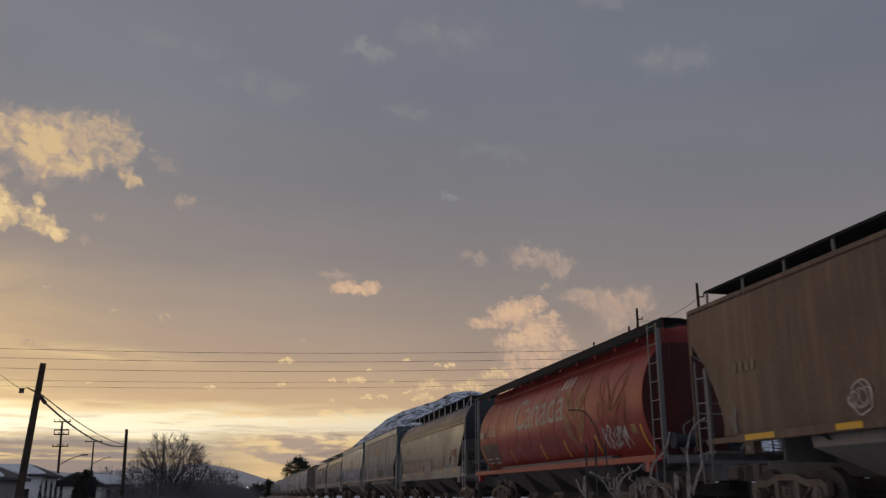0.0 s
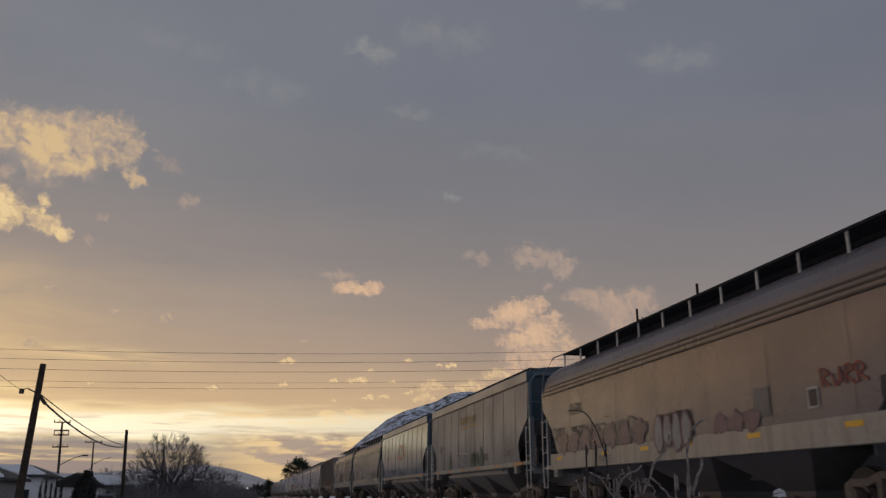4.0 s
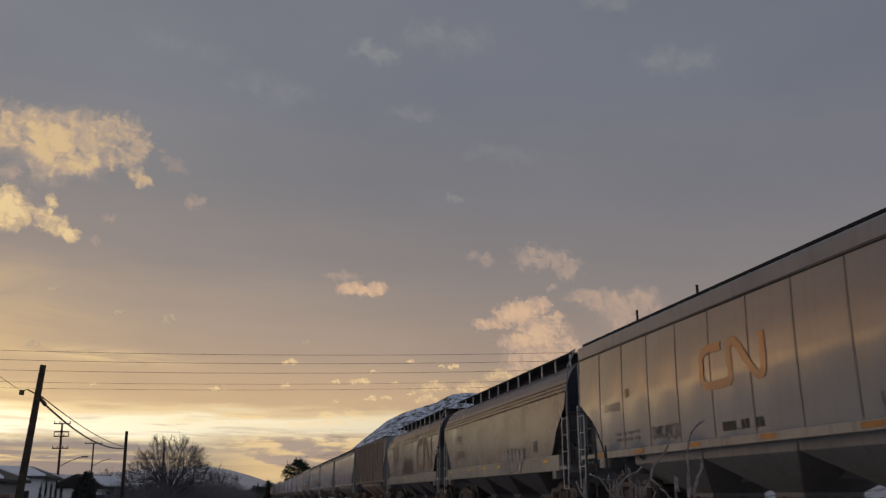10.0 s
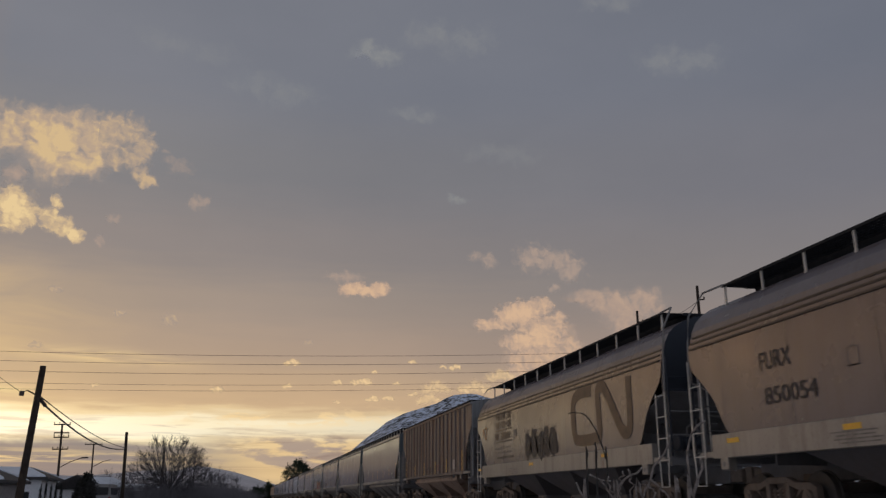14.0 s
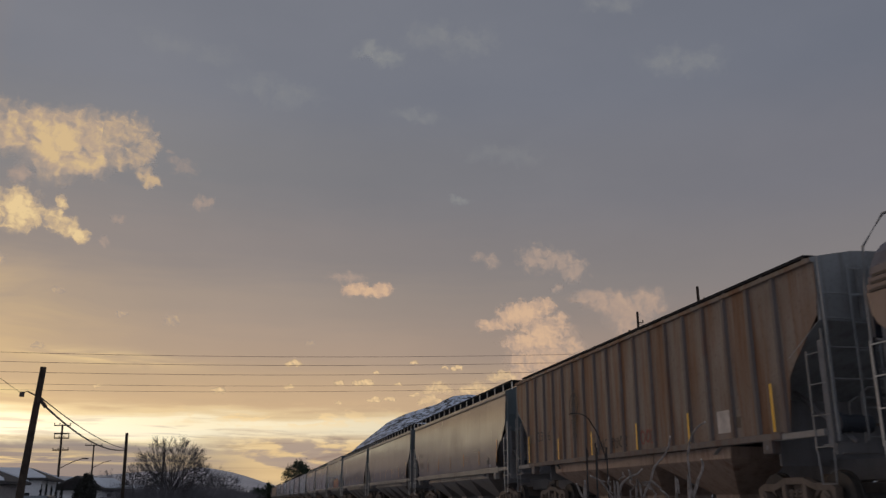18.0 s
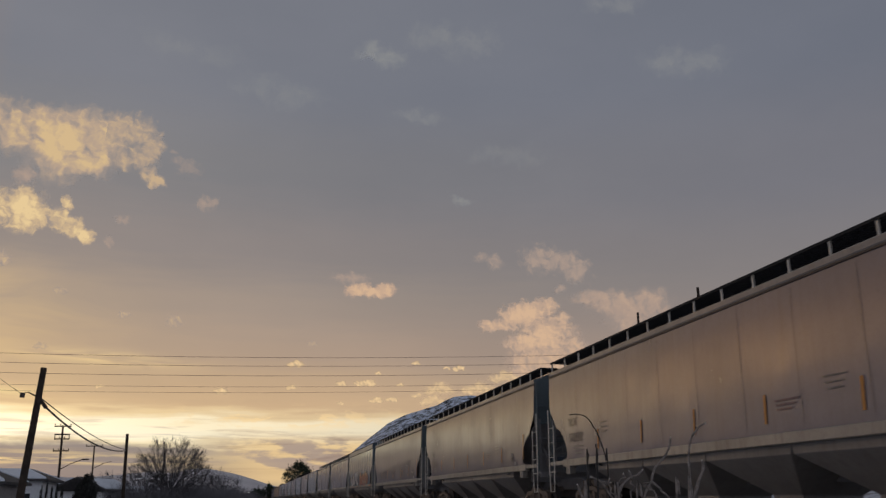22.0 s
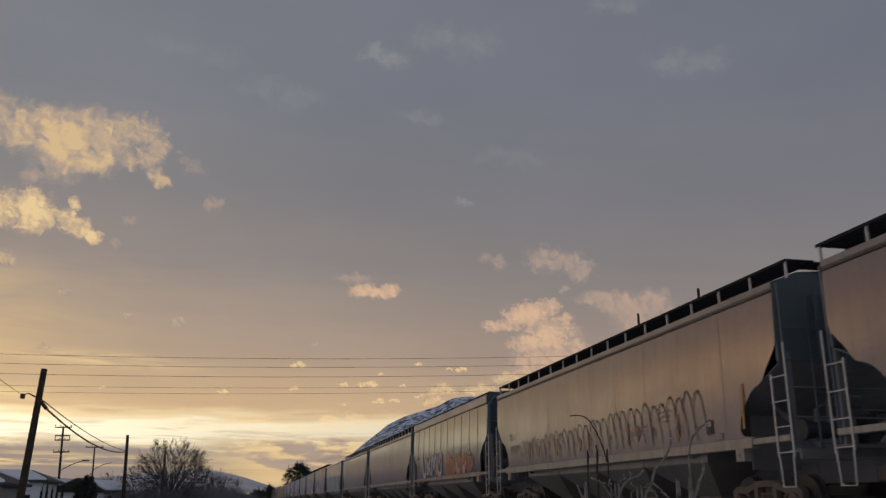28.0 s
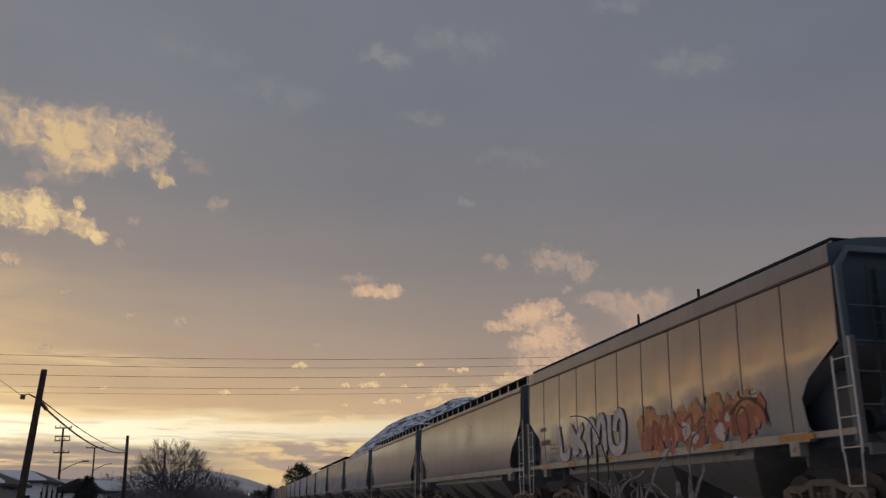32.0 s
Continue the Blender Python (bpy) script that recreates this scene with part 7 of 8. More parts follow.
def build_poles():
    pole_a, base, h = pole("dark leaning wooden utility pole with insulator bracket", -13.21, 7.6, 40, 0.17, lean=2.9)
    part("bracket", rod(rod(bmesh.new(), (0, 0, h - 1.25), (-0.42, -0.1, h - 1.08), 0.03, 6), (-0.42, -0.1, h - 1.08), (-0.62, -0.1, h - 1.15), 0.02, 6), "pole_wood", pole_a)
    part("transformer", done(rod(bmesh.new(), (-0.62, -0.1, h - 1.32), (-0.62, -0.1, h - 1.12), 0.10, 12), 0.01), "insulator", pole_a)
    part("cable_clamp", rod(bmesh.new(), (0.12, 0, h - 1.38), (0.36, 0.2, h - 1.62), 0.08, 8), "insulator", pole_a)
    tip_a = Vector((-8.93, 39.0, 5.64))
    pole_b, bb, hb = pole("tall wooden power pole with three crossarms", -11.1, 4.25, 115, 0.16, ((0.1, 1.9), (1.6, 1.7), (3.0, 1.8)), -1.8)
    part("lamp_arm", tube(bmesh.new(), [(0, 0, hb - 5.2), (1.2, 0, hb - 4.5), (2.6, 0, hb - 4.0)], 0.05, 6), "pole_wood", pole_b)
    part("lamp_head", done(boxes((2.4, 3.2, -0.15, 0.15, hb - 4.12, hb - 3.95)), 0.03), "insulator", pole_b)
    part("crossarm", done(boxes((-0.85, 0.85, -0.06, 0.06, hb - 1.15, hb - 1.0)), 0.01), "pole_wood", pole_b)
    for x in (-0.8, 0.8):
        part("arm_brace", boxes((x - 0.04, x + 0.04, -0.05, 0.05, hb - 1.65, hb - 1.05)), "pole_wood", pole_b)
    pole_c, bc, hc = pole("wooden power pole with one crossarm and a street lamp", -9.28, 3.12, 150, 0.15, ((0.1, 2.6),), -1.5)
    part("lamp_arm", tube(bmesh.new(), [(0, 0, hc - 3.6), (1.5, 0, hc - 2.8), (2.7, 0, hc - 2.5)], 0.05, 6), "pole_wood", pole_c)
    pole_d, bd, hd = pole("plain dark wooden utility pole", -7.43, 3.85, 82, 0.17, (), -1.6)
    pole("dark wooden pole among bare branches", -5.27, 2.95, 110, 0.15)
    pole("dark wooden pole among bare branches", -4.05, 2.3, 140, 0.12)
    pole("dark wooden pole among bare branches", -3.4, 2.2, 170, 0.12)
    last = None
    for az, el, d, arm in ((29.2, 13.1, 46, 0.75), (25.26, 11.7, 54, 0.7), (24.68, 10.55, 62, 0), (22.35, 9.6, 74, 0)):
        p, b, hh = pole("dark pole with short bracket beyond the train", az, el, d, 0.10)
        if arm:
            part("bracket", done(boxes((0, 0.32, -0.03, 0.03, hh - arm - 0.03, hh - arm + 0.03)), 0.005), "pole_wood", p)
            part("insulator", rod(bmesh.new(), (0.30, 0, hh - arm), (0.30, 0, hh - arm + 0.15), 0.04, 8), "insulator", p)
        tip = b + Vector((0, 0, hh - 0.8))
        if last:
            wire("thin wire between the poles beyond the train", last, tip, 0.4, 0.012)
        last = tip
    top_d = bd + Vector((-0.20, 0, hd - 1.45))
    wire("black service cable between poles", tip_a, top_d, 0.68, 0.045)
    wire("black service cable between poles", tip_a + Vector((0, 0, 0.15)), top_d + Vector((0, 0, 0.1)), 0.36, 0.025)
    wire("thin wire to the leaning pole", base + Vector((-0.62 + 0.05 * (h - 1.15), -0.1, h - 1.15)), bearing(-19, 9.8, 40), 0.1, 0.010)
    wire("thin stay wire by the bare tree", bd + Vector((0, 0, hd - 3.3)), bearing(-5.0, 0.9, 95), 0.1, 0.03)
    # a line that crosses high over the track, from one tall pole to another
    y = 125.0
    for x, z in ((-0.7 * y, EYE_Z + 0.1566 * y), (0.9 * y, EYE_Z + 0.2114 * y)):
        p = empty("utility_pole", "tall wooden pole of the line across the track", "utility pole", "wooden utility poles")
        p.location = (x, y, 0)
        part("post", done(rod(bmesh.new(), (0, 0, -0.6), (0, 0, z + 0.5), 0.28, 12, 0.18)), "pole_wood", p)
    for k, drop in enumerate((0.0, 0.010, 0.021, 0.0335, 0.040)):
        wire("thin dark wire high across the track", (-0.7 * y, y, EYE_Z + (0.1566 - drop) * y), (0.9 * y, y, EYE_Z + (0.2114 - drop) * y), 0.0255 * y, 0.03 if k < 3 else 0.022, "wires across the track")


build_poles()


# ---- trees, houses and scrub ----
def bare_tree(label, az, dist, height, width, seed, boughs=22, mat="bark"):
    """A leafless tree with a full, rounded crown: boughs fan out from a short trunk, branches fork from them and fine twigs fill the outline."""
    r = random.Random(seed)
    tree = empty("bare_tree", label, "tree", "bare winter trees")
    b = bearing(az, 0, dist)
    tree.location = (b.x, b.y, 0)
    limbs, twigs = bmesh.new(), bmesh.new()
    mid, rx, rz = height * 0.52, width / 2, height * 0.48
    k = height / 8

    def rim(u, f=1.0):
        """The point of the crown's outline in the direction u."""
        return Vector((u.x * rx * f, u.y * rx * f, mid + u.z * rz * f))

    def run(bm, a, c, lift, r0, r1, n, sides):
        """A branch that leaves a upwards and bends over to c."""
        m = a.lerp(c, 0.5) + Vector((r.gauss(0, 0.10), r.gauss(0, 0.10), lift))
        pts = []
        for i in range(n + 1):
            t = i / n
            pts.append(a * (1 - t) ** 2 + m * 2 * t * (1 - t) + c * t * t + Vector((r.gauss(0, 0.03), r.gauss(0, 0.03), 0)) * (0 < i < n) * k)
        tube(bm, pts, [r0 + (r1 - r0) * i / n for i in range(n + 1)], sides)
        return pts
    trunk = run(limbs, Vector((0, 0, -0.2)), Vector((0.15, 0, height * 0.24)), 0.0, 0.24 * k, 0.19 * k, 3, 8)
    for i in range(int(boughs * 1.3)):
        u = Vector((r.gauss(0, 1), r.gauss(0, 1), r.gauss(0.15, 0.75))).normalized()
        a = trunk[r.choice((1, 2, 3, 3))]
        bough = run(limbs, a, rim(u, r.uniform(0.62, 0.86)), 0.45 * k, 0.06 * k, 0.018 * k, 6, 5)
        for _j in range(7):
            p = bough[r.randrange(2, 7)]
            v = (u + Vector((r.gauss(0, 0.42), r.gauss(0, 0.42), r.gauss(0.10, 0.40)))).normalized()
            branch = run(twigs, p, rim(v, r.uniform(0.70, 0.95)), 0.25 * k, 0.017 * k, 0.009 * k, 4, 3)
            for _l in range(20):
                q = branch[r.randrange(1, 5)]
                w = (v + Vector((r.gauss(0, 0.45), r.gauss(0, 0.45), r.gauss(0.35, 0.35)))).normalized()
                run(twigs, q, q + w * r.uniform(0.30, 0.80) * k, 0.06 * k, 0.0095 * k, 0.005 * k, 2, 3)
    part("trunk", limbs, mat, tree, "dark trunk and limbs")
    tagged(part("crown", twigs, mat, tree, "haze of bare twigs"), kind="stuff")
    return tree


def leafy(name, label, category, az, dist, height, width, seed, n, mat, shape, leaf=0.16, trunk=True):
    """An evergreen of many small tufts on a trunk."""
    r = random.Random(seed)
    tree = empty(name, label, category)
    b = bearing(az, 0, dist)
    tree.location = (b.x, b.y, 0)
    if trunk:
        bm = rod(bmesh.new(), (0, 0, -0.2), (0, 0, height * 0.9), height * 0.022, 8, height * 0.006)
        for k in range(14):
            a, z = r.uniform(0, 6.28), height * r.uniform(0.25, 0.85)
            w = width * 0.5 * shape(z / height) * 0.8
            rod(bm, (0, 0, z), (w * math.cos(a), w * math.sin(a), z + 0.15 * w), height * 0.006, 5, height * 0.002)
        part("trunk", bm, "bark", tree)
    bm = bmesh.new()
    lumps = [(r.uniform(0, 6.28), r.uniform(0.15, 1.0), r.uniform(0.5, 1.0)) for _ in range(34)]
    for _ in range(n):
        a0, f0, q0 = r.choice(lumps)
        f = min(1, max(0.02, f0 + r.gauss(0, 0.06)))
        w = width * 0.5 * shape(f) * q0
        a = a0 + r.gauss(0, 0.35)
        rr = w * math.sqrt(r.uniform(0.25, 1.0))
        p = Vector((rr * math.cos(a), rr * math.sin(a), height * f + r.gauss(0, leaf)))
        d1 = Vector((r.uniform(-1, 1), r.uniform(-1, 1), r.uniform(-0.6, 1))).normalized() * leaf * r.uniform(0.7, 1.5)
        d2 = Vector((r.uniform(-1, 1), r.uniform(-1, 1), r.uniform(-1, 1))).normalized() * leaf * 0.55
        v = [bm.verts.new(p - d1 * 0.5), bm.verts.new(p + d2 * 0.5), bm.verts.new(p + d1 * 0.5), bm.verts.new(p - d2 * 0.5)]
        bm.faces.new(v)
    tagged(part("crown", bm, mat, tree), kind="stuff")
    return tree


def house(label, x, y, turn, w, d, wall_h, roof_h, wall, hip=0.0, snow=True):
    """A bungalow w by d metres with a pitched roof under snow."""
    h = empty("house", label, "house")
    h.matrix_basis = pose(x, y, 0, 0, 0, turn)
    t = 0.2
    for name, dims in (("wall", (-w / 2, w / 2, -d / 2, -d / 2 + t, 0, wall_h)), ("wall", (-w / 2, w / 2, d / 2 - t, d / 2, 0, wall_h)), ("wall", (-w / 2, -w / 2 + t, -d / 2 + t, d / 2 - t, 0, wall_h)), ("wall", (w / 2 - t, w / 2, -d / 2 + t, d / 2 - t, 0, wall_h))):
        part(name, done(boxes(dims)), wall, h)
    o = 0.45

    def roof(z, thick):
        bm = bmesh.new()
        lo = [(-w / 2 - o, -d / 2 - o), (w / 2 + o, -d / 2 - o), (w / 2 + o, d / 2 + o), (-w / 2 - o, d / 2 + o)]
        up = [(-w / 2 - o + hip, 0), (w / 2 + o - hip, 0)]
        rings = []
        for dz in (0, thick):
            rings.append([bm.verts.new((a, b, z + dz)) for a, b in lo] + [bm.verts.new((a, b, z + roof_h + dz)) for a, b in up])
        for s, q in enumerate(rings):
            for f in ((0, 1, 5, 4), (2, 3, 4, 5), (1, 2, 5), (3, 0, 4)):
                bm.faces.new([q[i] for i in f])
        for i in range(4):
            bm.faces.new((rings[0][i], rings[0][(i + 1) % 4], rings[1][(i + 1) % 4], rings[1][i]))
        return done(bm)
    rf = part("roof", roof(wall_h, 0.18), "shingle", h, "dark shingle roof")
    if snow:
        bm = bmesh.new()
        for s in (-1, 1):
            f = 0.78   # the snow has slid off the ridge
            yr, zr = s * (d / 2 + o) * (1 - f), wall_h + roof_h * f + 0.22
            pts = [(-w / 2 - o + 0.15, s * (d / 2 + o - 0.05), wall_h + 0.22), (w / 2 + o - 0.15, s * (d / 2 + o - 0.05), wall_h + 0.22), (w / 2 + o - 0.3 - hip * f, yr, zr), (-w / 2 - o + 0.3 + hip * f, yr, zr)]
            a = [bm.verts.new(p) for p in pts]
            b = [bm.verts.new((p[0] * 0.99, p[1] * 0.98, p[2] + 0.14)) for p in pts]
            bm.faces.new(b)
            for i in range(4):
                bm.faces.new((a[i], a[(i + 1) % 4], b[(i + 1) % 4], b[i]))
        part("snow_cover", done(bm), "snow", rf, "old snow on the roof")
    n = max(2, int(w / 2.6))
    for k in range(n):
        xx = -w / 2 + w * (k + 0.5) / n
        wd = part("window", done(boxes((xx - 0.55, xx + 0.55, -d / 2 - 0.04, -d / 2 + 0.02, 1.0, 2.1))), "siding", h)
        part("pane", boxes((xx - 0.47, xx + 0.47, -d / 2 - 0.055, -d / 2 - 0.045, 1.08, 2.02)), "pane", wd)
    return h


def weed(dist, paths, r, mat="weed_stem"):
    """A dry stalk and its side shoots, bent and pointed; paths of (metres to the right of the line to the weeds, height)."""
    w = empty("dry_weed", "pale dry weed stalk with broken side shoots" if mat == "weed_stem" else "thin dark withered weed stalk", "weed", "dry weeds by the track")
    ahead = bearing(25, 0, dist)
    across = Vector((math.cos(radians(25)), -math.sin(radians(25)), 0))
    rr = random.Random(int(1000 * (paths[0][1][0] + 2)))
    base = ahead + across * paths[0][0][0]
    w.location = (base.x, base.y, 0)
    for j, path in enumerate(paths):
        pts = []
        for u, z in curve_pts(path, 5):
            k = 0.0012 if z > 1.2 else 0.0
            pts.append(across * (u - paths[0][0][0] + rr.uniform(-k, k)) + Vector((0.05 * j * rr.uniform(-0.1, 0.1), 0, z)))
        n = len(pts) - 1
        rad = [(r if j == 0 else 0.8 * r) * (1 - 0.35 * k / n) * (1 + rr.uniform(-0.12, 0.22)) for k in range(n + 1)]
        rad[-1], rad[-2] = rad[-1] * 0.8, rad[-2] * 1.12
        part("stalk" if j == 0 else "side_shoot", tube(bmesh.new(), pts, rad, 7), mat, w, smooth=True)
        if mat == "weed_stem" and path[-1][1] > 1.6:
            d = (pts[-1] - pts[-2]).normalized()
            part("cut_end", rod(bmesh.new(), pts[-1] - d * 0.004, pts[-1] + d * 0.003, rad[-1] * 1.08, 8, rad[-1] * 0.9), "cut_wood", w, "pale cut end")
    return w


WEEDS = [
    (0.0046, [[(0.141, -0.05), (0.141, 1.533), (0.145, 1.615), (0.145, 1.68), (0.146, 1.74), (0.158, 1.789), (0.184, 1.826), (0.207, 1.841)]]),
    (0.0062, [[(0.14, -0.05), (0.14, 1.522), (0.153, 1.598), (0.172, 1.657), (0.189, 1.692), (0.188, 1.721)]]),
    (0.0046, [[(-0.029, -0.05), (-0.029, 1.521), (-0.006, 1.598), (0.009, 1.633), (0.023, 1.658), (0.035, 1.696), (0.066, 1.73), (0.086, 1.765), (0.094, 1.796)], [(0.023, 1.657), (0.05, 1.632), (0.072, 1.604), (0.094, 1.58)], [(0.011, 1.639), (0.025, 1.621), (0.039, 1.58)], [(0.009, 1.633), (0.002, 1.648), (0.015, 1.651)]]),
    (0.0046, [[(-0.086, -0.05), (-0.086, 1.521), (-0.085, 1.58), (-0.084, 1.616), (-0.066, 1.652), (-0.042, 1.669), (-0.02, 1.677), (-0.005, 1.692)], [(-0.042, 1.668), (-0.046, 1.688)], [(-0.042, 1.668), (-0.039, 1.639), (-0.041, 1.533)], [(-0.083, 1.61), (-0.073, 1.652), (-0.07, 1.681)], [(-0.086, 1.592), (-0.106, 1.664)]]),
    (0.0042, [[(-0.096, -0.05), (-0.096, 1.52), (-0.097, 1.586), (-0.115, 1.616), (-0.14, 1.654), (-0.171, 1.671)], [(-0.14, 1.654), (-0.107, 1.652)]]),
    (0.0050, [[(-0.19, -0.05), (-0.19, 1.52), (-0.197, 1.592), (-0.208, 1.616), (-0.218, 1.645)]]),
    (0.0050, [[(0.099, -0.05), (0.099, 1.522), (0.108, 1.615), (0.107, 1.657)]]),
]
DARK_STALKS = [   # dark stalks by themselves, the tallest nods over
    (0.0026, [[(-0.116, -0.05), (-0.116, 1.601), (-0.121, 1.723), (-0.128, 1.76), (-0.143, 1.807), (-0.158, 1.837), (-0.174, 1.862), (-0.194, 1.875), (-0.217, 1.878), (-0.237, 1.876)]]),
    (0.0033, [[(-0.151, -0.05), (-0.151, 1.601), (-0.149, 1.723), (-0.149, 1.751), (-0.152, 1.779)]]),
    (0.0030, [[(-0.184, -0.05), (-0.184, 1.601), (-0.181, 1.718), (-0.178, 1.736), (-0.181, 1.755)]]),
]


def scrub(label, places, n, h0, h1, seed, mat="bark", r0=0.02):
    """Leafless brush: many thin stems."""
    r = random.Random(seed)
    verts, faces = [], []
    for _ in range(n):
        (x0, y0, x1, y1) = r.choice(places)
        f = r.random()
        p = Vector((x0 + (x1 - x0) * f + r.gauss(0, 0.8), y0 + (y1 - y0) * f + r.gauss(0, 1.2), 0))
        h = r.uniform(h0, h1)
        for _k in range(3):
            q = p + Vector((r.gauss(0, 0.30), r.gauss(0, 0.30), 1.0)) * h * r.uniform(0.6, 1.0)
            m = p.lerp(q, 0.5) + Vector((r.gauss(0, 0.05), 0, 0)) * h
            i = len(verts)
            w = Vector((r0, 0, 0))
            verts += [p - w, p + w, m - w * 0.7, m + w * 0.7, q, m + Vector((r.gauss(0, 0.25), r.gauss(0, 0.2), 0.3)) * h]
            faces += [(i, i + 1, i + 3, i + 2), (i + 2, i + 3, i + 4), (i + 2, i + 3, i + 5)]
    me = bpy.data.meshes.new("scrub")
    me.from_pydata([tuple(v) for v in verts], [], faces)
    ob = link("scrub", me, mat)
    return tagged(ob, label, "scrub", kind="stuff")


def build_roadside():
    bare_tree("large bare spreading tree beside a pole", -4.85, 95, 8.1, 7.8, 5, 34)
    bare_tree("bare tree in a winter thicket", -6.6, 92, 5.4, 4.2, 9, 12)
    bare_tree("bare tree in a winter thicket", -3.1, 112, 6.0, 5.0, 11, 12)
    bare_tree("bare tree in a winter thicket", -1.75, 135, 6.2, 5.0, 13, 16)
    bare_tree("bare tree in a winter thicket", -0.95, 140, 5.0, 4.2, 15, 12)
    bare_tree("bare tree in a winter thicket", -2.4, 128, 5.2, 4.6, 17, 12)
    bare_tree("far bare tree against the hills", -8.2, 190, 7.5, 7.0, 19, 10)
    bare_tree("far bare tree against the hills", -9.9, 200, 6.4, 7.0, 21, 10)
    bare_tree("far bare tree against the hills", -7.2, 210, 7.0, 7.0, 23, 10)
    leafy("pine_tree", "dark rounded pine tree far beside the track", "tree", 2.95, 300, 12.6, 14.5, 31, 7000, "needles", lambda f: math.sqrt(max(0.03, 1 - ((f - 0.56) / 0.46) ** 2)) if f > 0.14 else 0.12, 0.6)
    leafy("far_tree", "dim rounded tree near the far end of the train", "tree", 1.1, 380, 6.8, 9.0, 33, 3000, "needles", lambda f: math.sqrt(max(0.03, 1 - ((f - 0.56) / 0.46) ** 2)) if f > 0.14 else 0.12, 0.6)
    leafy("far_tree", "dim rounded tree near the far end of the train", "tree", 0.45, 400, 5.2, 8.0, 35, 2200, "needles", lambda f: math.sqrt(max(0.03, 1 - ((f - 0.56) / 0.46) ** 2)) if f > 0.14 else 0.12, 0.6)
    leafy("evergreen_shrub", "dense dark evergreen shrub beside the road", "shrub", -9.45, 62, 2.85, 1.75, 37, 6200, "hedge", lambda f: 1.0 if f < 0.75 else max(0.2, 1.0 - 2.4 * (f - 0.75)), 0.15)
    leafy("evergreen_shrub", "dense dark evergreen shrub beside the road", "shrub", -9.95, 63, 2.35, 1.0, 39, 3200, "hedge", lambda f: 1.0 if f < 0.7 else max(0.2, 1.0 - 2.4 * (f - 0.7)), 0.15)
    for k in range(5):
        leafy("evergreen_shrub", "slim dark evergreen by the house", "shrub", -12.0 + 0.28 * k, 70, 2.35 + 0.2 * (k % 2), 0.55, 45 + k, 500, "hedge", lambda f: 1.0 - 0.8 * f, 0.12)
    house("low pale house with dark hip roof and snow", -22.9, 80, 3, 13, 8, 2.95, 0.95, "siding", 2.2)
    house("grey house with a low snow-covered roof", -19.9, 66, 0, 8, 6, 2.5, 0.95, "siding_dark", 2.0)
    house("long shed with snowy roof behind the leaning pole", -24.6, 96, 0, 9, 7, 2.6, 1.1, "siding_dark", 0.5)
    house("pale gabled house beside the evergreen shrub", -14.9, 92, 76, 6.5, 4.6, 2.3, 1.15, "siding", 0.0)
    house("low shed with snowy roof among the trees", -13.0, 118, 10, 5, 4, 2.1, 0.9, "siding_dark", 0.3)
    scrub("dark leafless scrub along the road", [(-16, 52, -12.5, 80), (-13, 60, -8, 95), (-9, 70, -3, 110), (-12.5, 62, -6, 88)], 2200, 1.0, 1.9, 3, "scrub_hazed", 0.016)
    scrub("dark leafless thicket under the bare trees", [(-11.5, 88, -4.5, 100), (-7, 105, -2, 125), (-5, 130, 0, 150)], 5200, 1.6, 3.9, 4, "scrub_hazed", 0.018)
    scrub("dry grass and scrub beside the track", [(3.0, 14, 3.5, 120), (-2, 25, 2, 130)], 700, 0.4, 0.9, 5, "weed_stem", 0.008)
    # road beside the track
    bm = boxes((-15.4, -9.9, -300, 900, -0.3, 0.05))
    tagged(part("road", done(bm), plain("asphalt", (0.05, 0.05, 0.052), 0.85, vary=0.25, scale=2.0, relief=0.2)), "wet grey asphalt road along the track", "road", kind="structure")
    # snowy bank beyond the track
    bm = bmesh.new()
    rows = []
    for j, (x, z) in enumerate(((19, 0.02), (24, 0.5), (30, 1.9), (36, 3.3), (44, 3.9), (60, 4.1))):
        rows.append([bm.verts.new((x, -30 + 10 * i, z * (1 + 0.25 * noise.noise(Vector((x * 0.1, i * 0.7, 3)))))) for i in range(28)])
    for a, b in zip(rows, rows[1:]):
        for i in range(27):
            bm.faces.new((a[i], a[i + 1], b[i + 1], b[i]))
    tagged(part("snow_bank", done(bm), hill_material("patchy_snow", (0.78, 0.81, 0.87), (0.12, 0.10, 0.085), 0.36, 0.50, 0.9), smooth=True), "patchy snow on the bank beyond the track", "bank", kind="structure")
    # signal lamp by the far track
    sg = empty("signal_post", "small signal post with a white lamp", "signal")
    sg.location = (-0.4, 230, 0)
    part("post", rod(bmesh.new(), (0, 0, 0), (0, 0, 3.0), 0.09, 8), "pole_wood", sg)
    part("lamp_head", done(boxes((-0.3, 0.3, -0.15, 0.15, 2.7, 3.5)), 0.05), "insulator", sg)
    part("lens", rod(bmesh.new(), (0.1, -0.17, 3.25), (0.1, -0.22, 3.25), 0.17, 12), MAT["lamp_white"], sg, "white lamp lens")
    part("relay_box", done(boxes((-1.1, -0.5, -0.3, 0.3, 0, 2.4)), 0.03), "insulator", sg)
    # dry weeds close to the camera
    for r, paths in WEEDS:
        weed(3.0, paths, 1.0 * r)
    for r, paths in DARK_STALKS:
        weed(3.0, paths, r, "stalk_dark")


VEHICLES = []


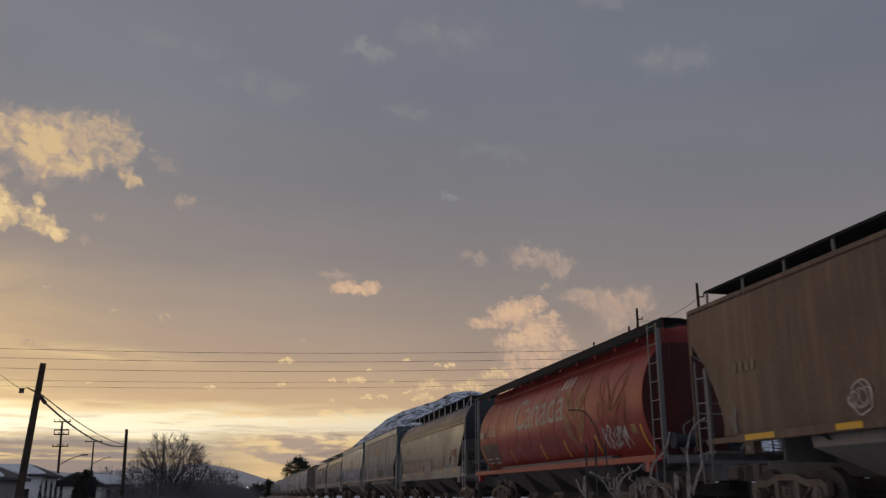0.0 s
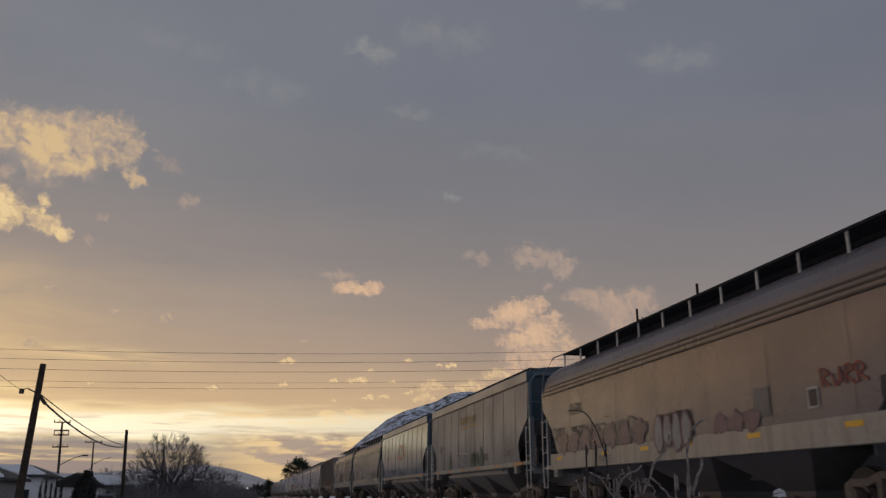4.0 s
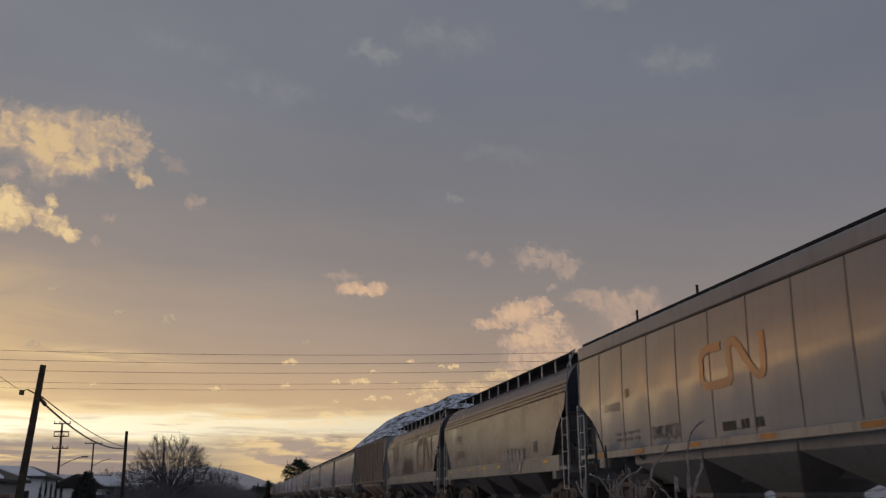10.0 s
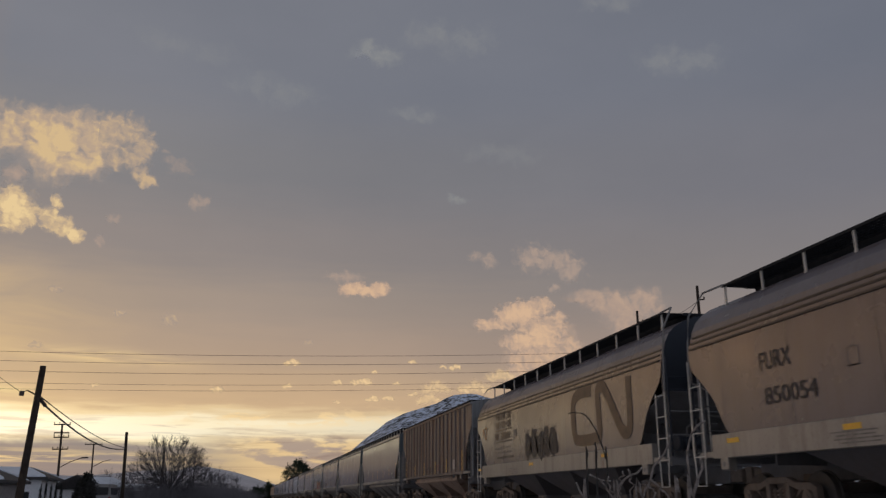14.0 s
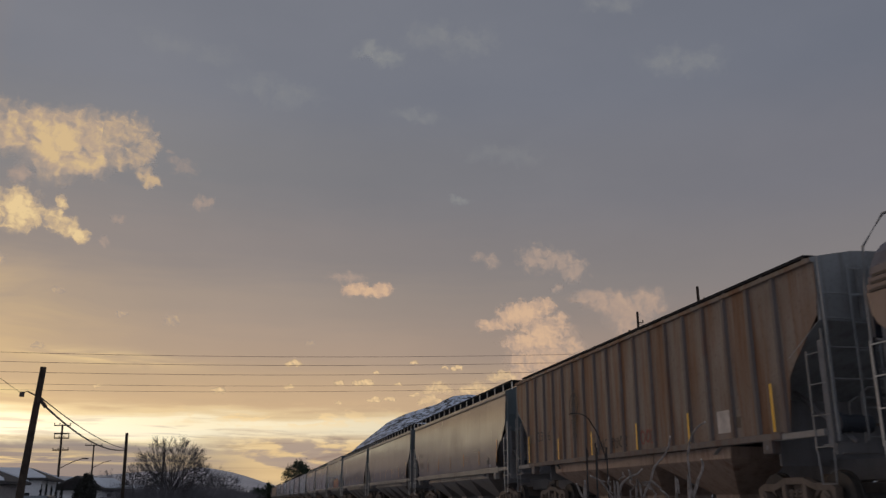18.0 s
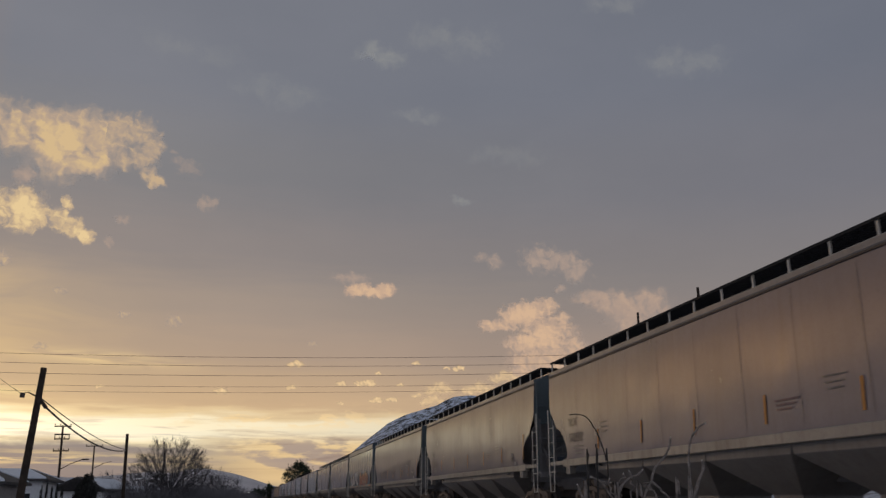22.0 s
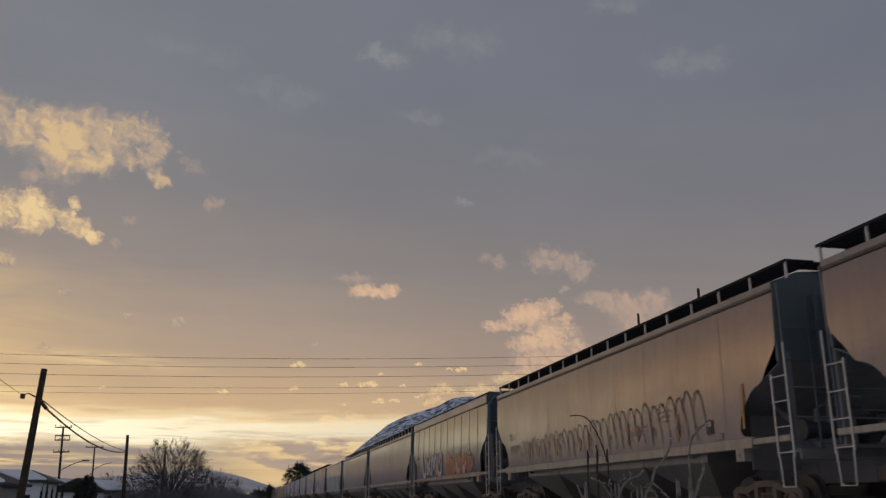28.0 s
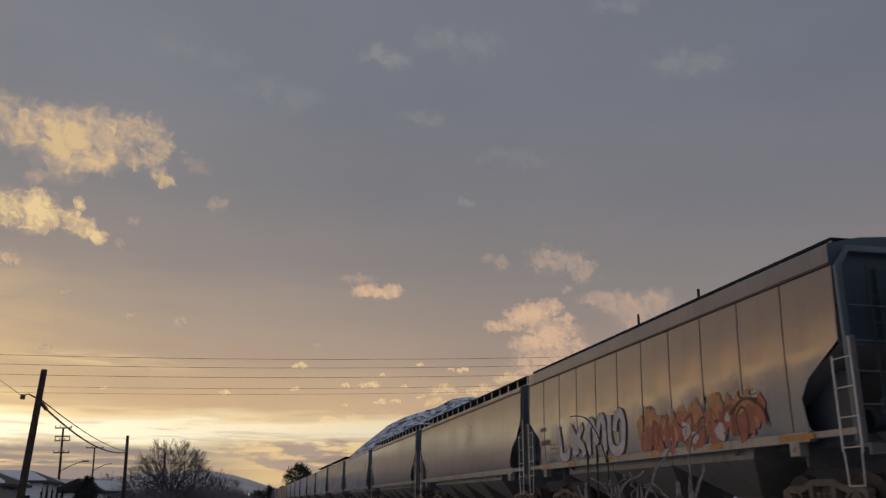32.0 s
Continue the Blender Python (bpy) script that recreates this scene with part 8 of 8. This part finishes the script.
def vehicle(label, name, L, W, H, paint_mat, nose, lane, at_t, at_y, speed):
    """A road vehicle seen from behind, driving away; nose is the bonnet's length."""
    v = empty(name, label, "vehicle")
    hood = H * 0.55
    bm = bmesh.new()
    prism_x(bm, [(-L / 2, 0.35), (-L / 2, H * 0.6), (-L / 2 + 0.12, H * 0.64), (L / 2 - 0.2, hood), (L / 2, hood - 0.25), (L / 2, 0.35)], -W / 2, W / 2)
    part("body", done(bm, 0.05), paint_mat, v)
    bm = bmesh.new()
    lo = [(-W / 2 + 0.03, -L / 2 + 0.05), (W / 2 - 0.03, -L / 2 + 0.05), (W / 2 - 0.03, L / 2 - nose), (-W / 2 + 0.03, L / 2 - nose)]
    up = [(-W / 2 + 0.2, -L / 2 + 0.22), (W / 2 - 0.2, -L / 2 + 0.22), (W / 2 - 0.2, L / 2 - nose - 0.7), (-W / 2 + 0.2, L / 2 - nose - 0.7)]
    a = [bm.verts.new((x, y, H * 0.58)) for x, y in lo]
    b = [bm.verts.new((x, y, H)) for x, y in up]
    bm.faces.new(b)
    for i in range(4):
        bm.faces.new((a[i], a[(i + 1) % 4], b[(i + 1) % 4], b[i]))
    part("cabin", done(bm, 0.04), paint_mat, v)
    part("rear_window", boxes((-W / 2 + 0.28, W / 2 - 0.28, -L / 2 + 0.05, -L / 2 + 0.11, H * 0.66, H * 0.9)), "pane", v)
    for s in (-1, 1):
        part("side_window", boxes((*sorted((s * (W / 2 - 0.14), s * (W / 2 - 0.06))), -L / 2 + 0.5, L / 2 - nose - 0.7, H * 0.66, H * 0.88)), "pane", v)
        part("tail_light", boxes((s * (W / 2 - 0.14) - 0.08, s * (W / 2 - 0.14) + 0.08, -L / 2 - 0.02, -L / 2 + 0.03, H * 0.42, H * 0.6)), MAT["tail_red"], v)
        for yy in (-L / 2 + 0.85, L / 2 - 0.9):
            wh = part("wheel", done(rod(bmesh.new(), (s * (W / 2 - 0.02), yy, 0.36), (s * (W / 2 - 0.24), yy, 0.36), 0.36, 18)), "black_under", v)
            part("rim", rod(bmesh.new(), (s * (W / 2), yy, 0.36), (s * (W / 2 - 0.04), yy, 0.36), 0.21, 12), "wheel_steel", wh)
    VEHICLES.append((v, lane, at_t, at_y, speed))
    return v


def build_traffic():
    vehicle("tall pale delivery van driving away on the road", "delivery_van", 6.0, 2.1, 2.65, "ladder_grey", 1.2, -12.6, 11.8, 60, 11)
    vehicle("dark sport utility vehicle driving away on the road", "road_car", 4.7, 1.9, 1.68, "wing_steel", 1.3, -12.6, 8, 57, 12.5)
    vehicle("dull red sport utility vehicle driving away on the road", "road_car", 4.7, 1.9, 1.66, "brown_paint", 1.3, -12.6, 10.5, 57, 12)
    vehicle("pale sport utility vehicle driving away on the road", "road_car", 4.7, 1.9, 1.66, "pale_paint", 1.3, -12.6, 3, 76, 12)
    vehicle("pale sport utility vehicle driving away on the road", "road_car", 4.7, 1.9, 1.70, "pale_paint", 1.3, -12.6, 17.2, 50, 12)
    vehicle("grey sport utility vehicle driving away on the road", "road_car", 4.7, 1.9, 1.66, "grey_paint", 1.3, -12.6, 16.6, 72, 12)


build_roadside()
build_traffic()


# ---- things that move ----
def progress(t):
    """How far the train has come, in metres, as it slows gently."""
    q = (t - 16) / 16
    return sum(c * q ** (k + 1) for k, c in enumerate(PROGRESS))


PROGRESS = [91.6264, -4.4528, 1.1369, -1.1518, 0.098]
NEAR_WHEELS = 52   # wheelsets of the cars that come near


def motions():
    for car, y in CARS:
        walk(car, [(t, pose(TRACK_X, y - progress(t), RAIL_Z)) for t in range(0, 33, 2)])
    for w, yy, phase in WHEELS[:NEAR_WHEELS]:
        # the train runs towards the viewer, so the wheels roll that way
        walk(w, [(k / 10, pose(0, yy, 0.455, math.degrees(phase + progress(k / 10) / 0.425))) for k in range(321)])
    for v, lane, at_t, at_y, speed in VEHICLES:
        walk(v, [(t, pose(lane, at_y + speed * (t - at_t), 0.05)) for t in (0, 16, 32)])
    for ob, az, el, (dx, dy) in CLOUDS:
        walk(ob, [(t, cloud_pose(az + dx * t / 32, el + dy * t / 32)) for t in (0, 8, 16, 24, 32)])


motions()
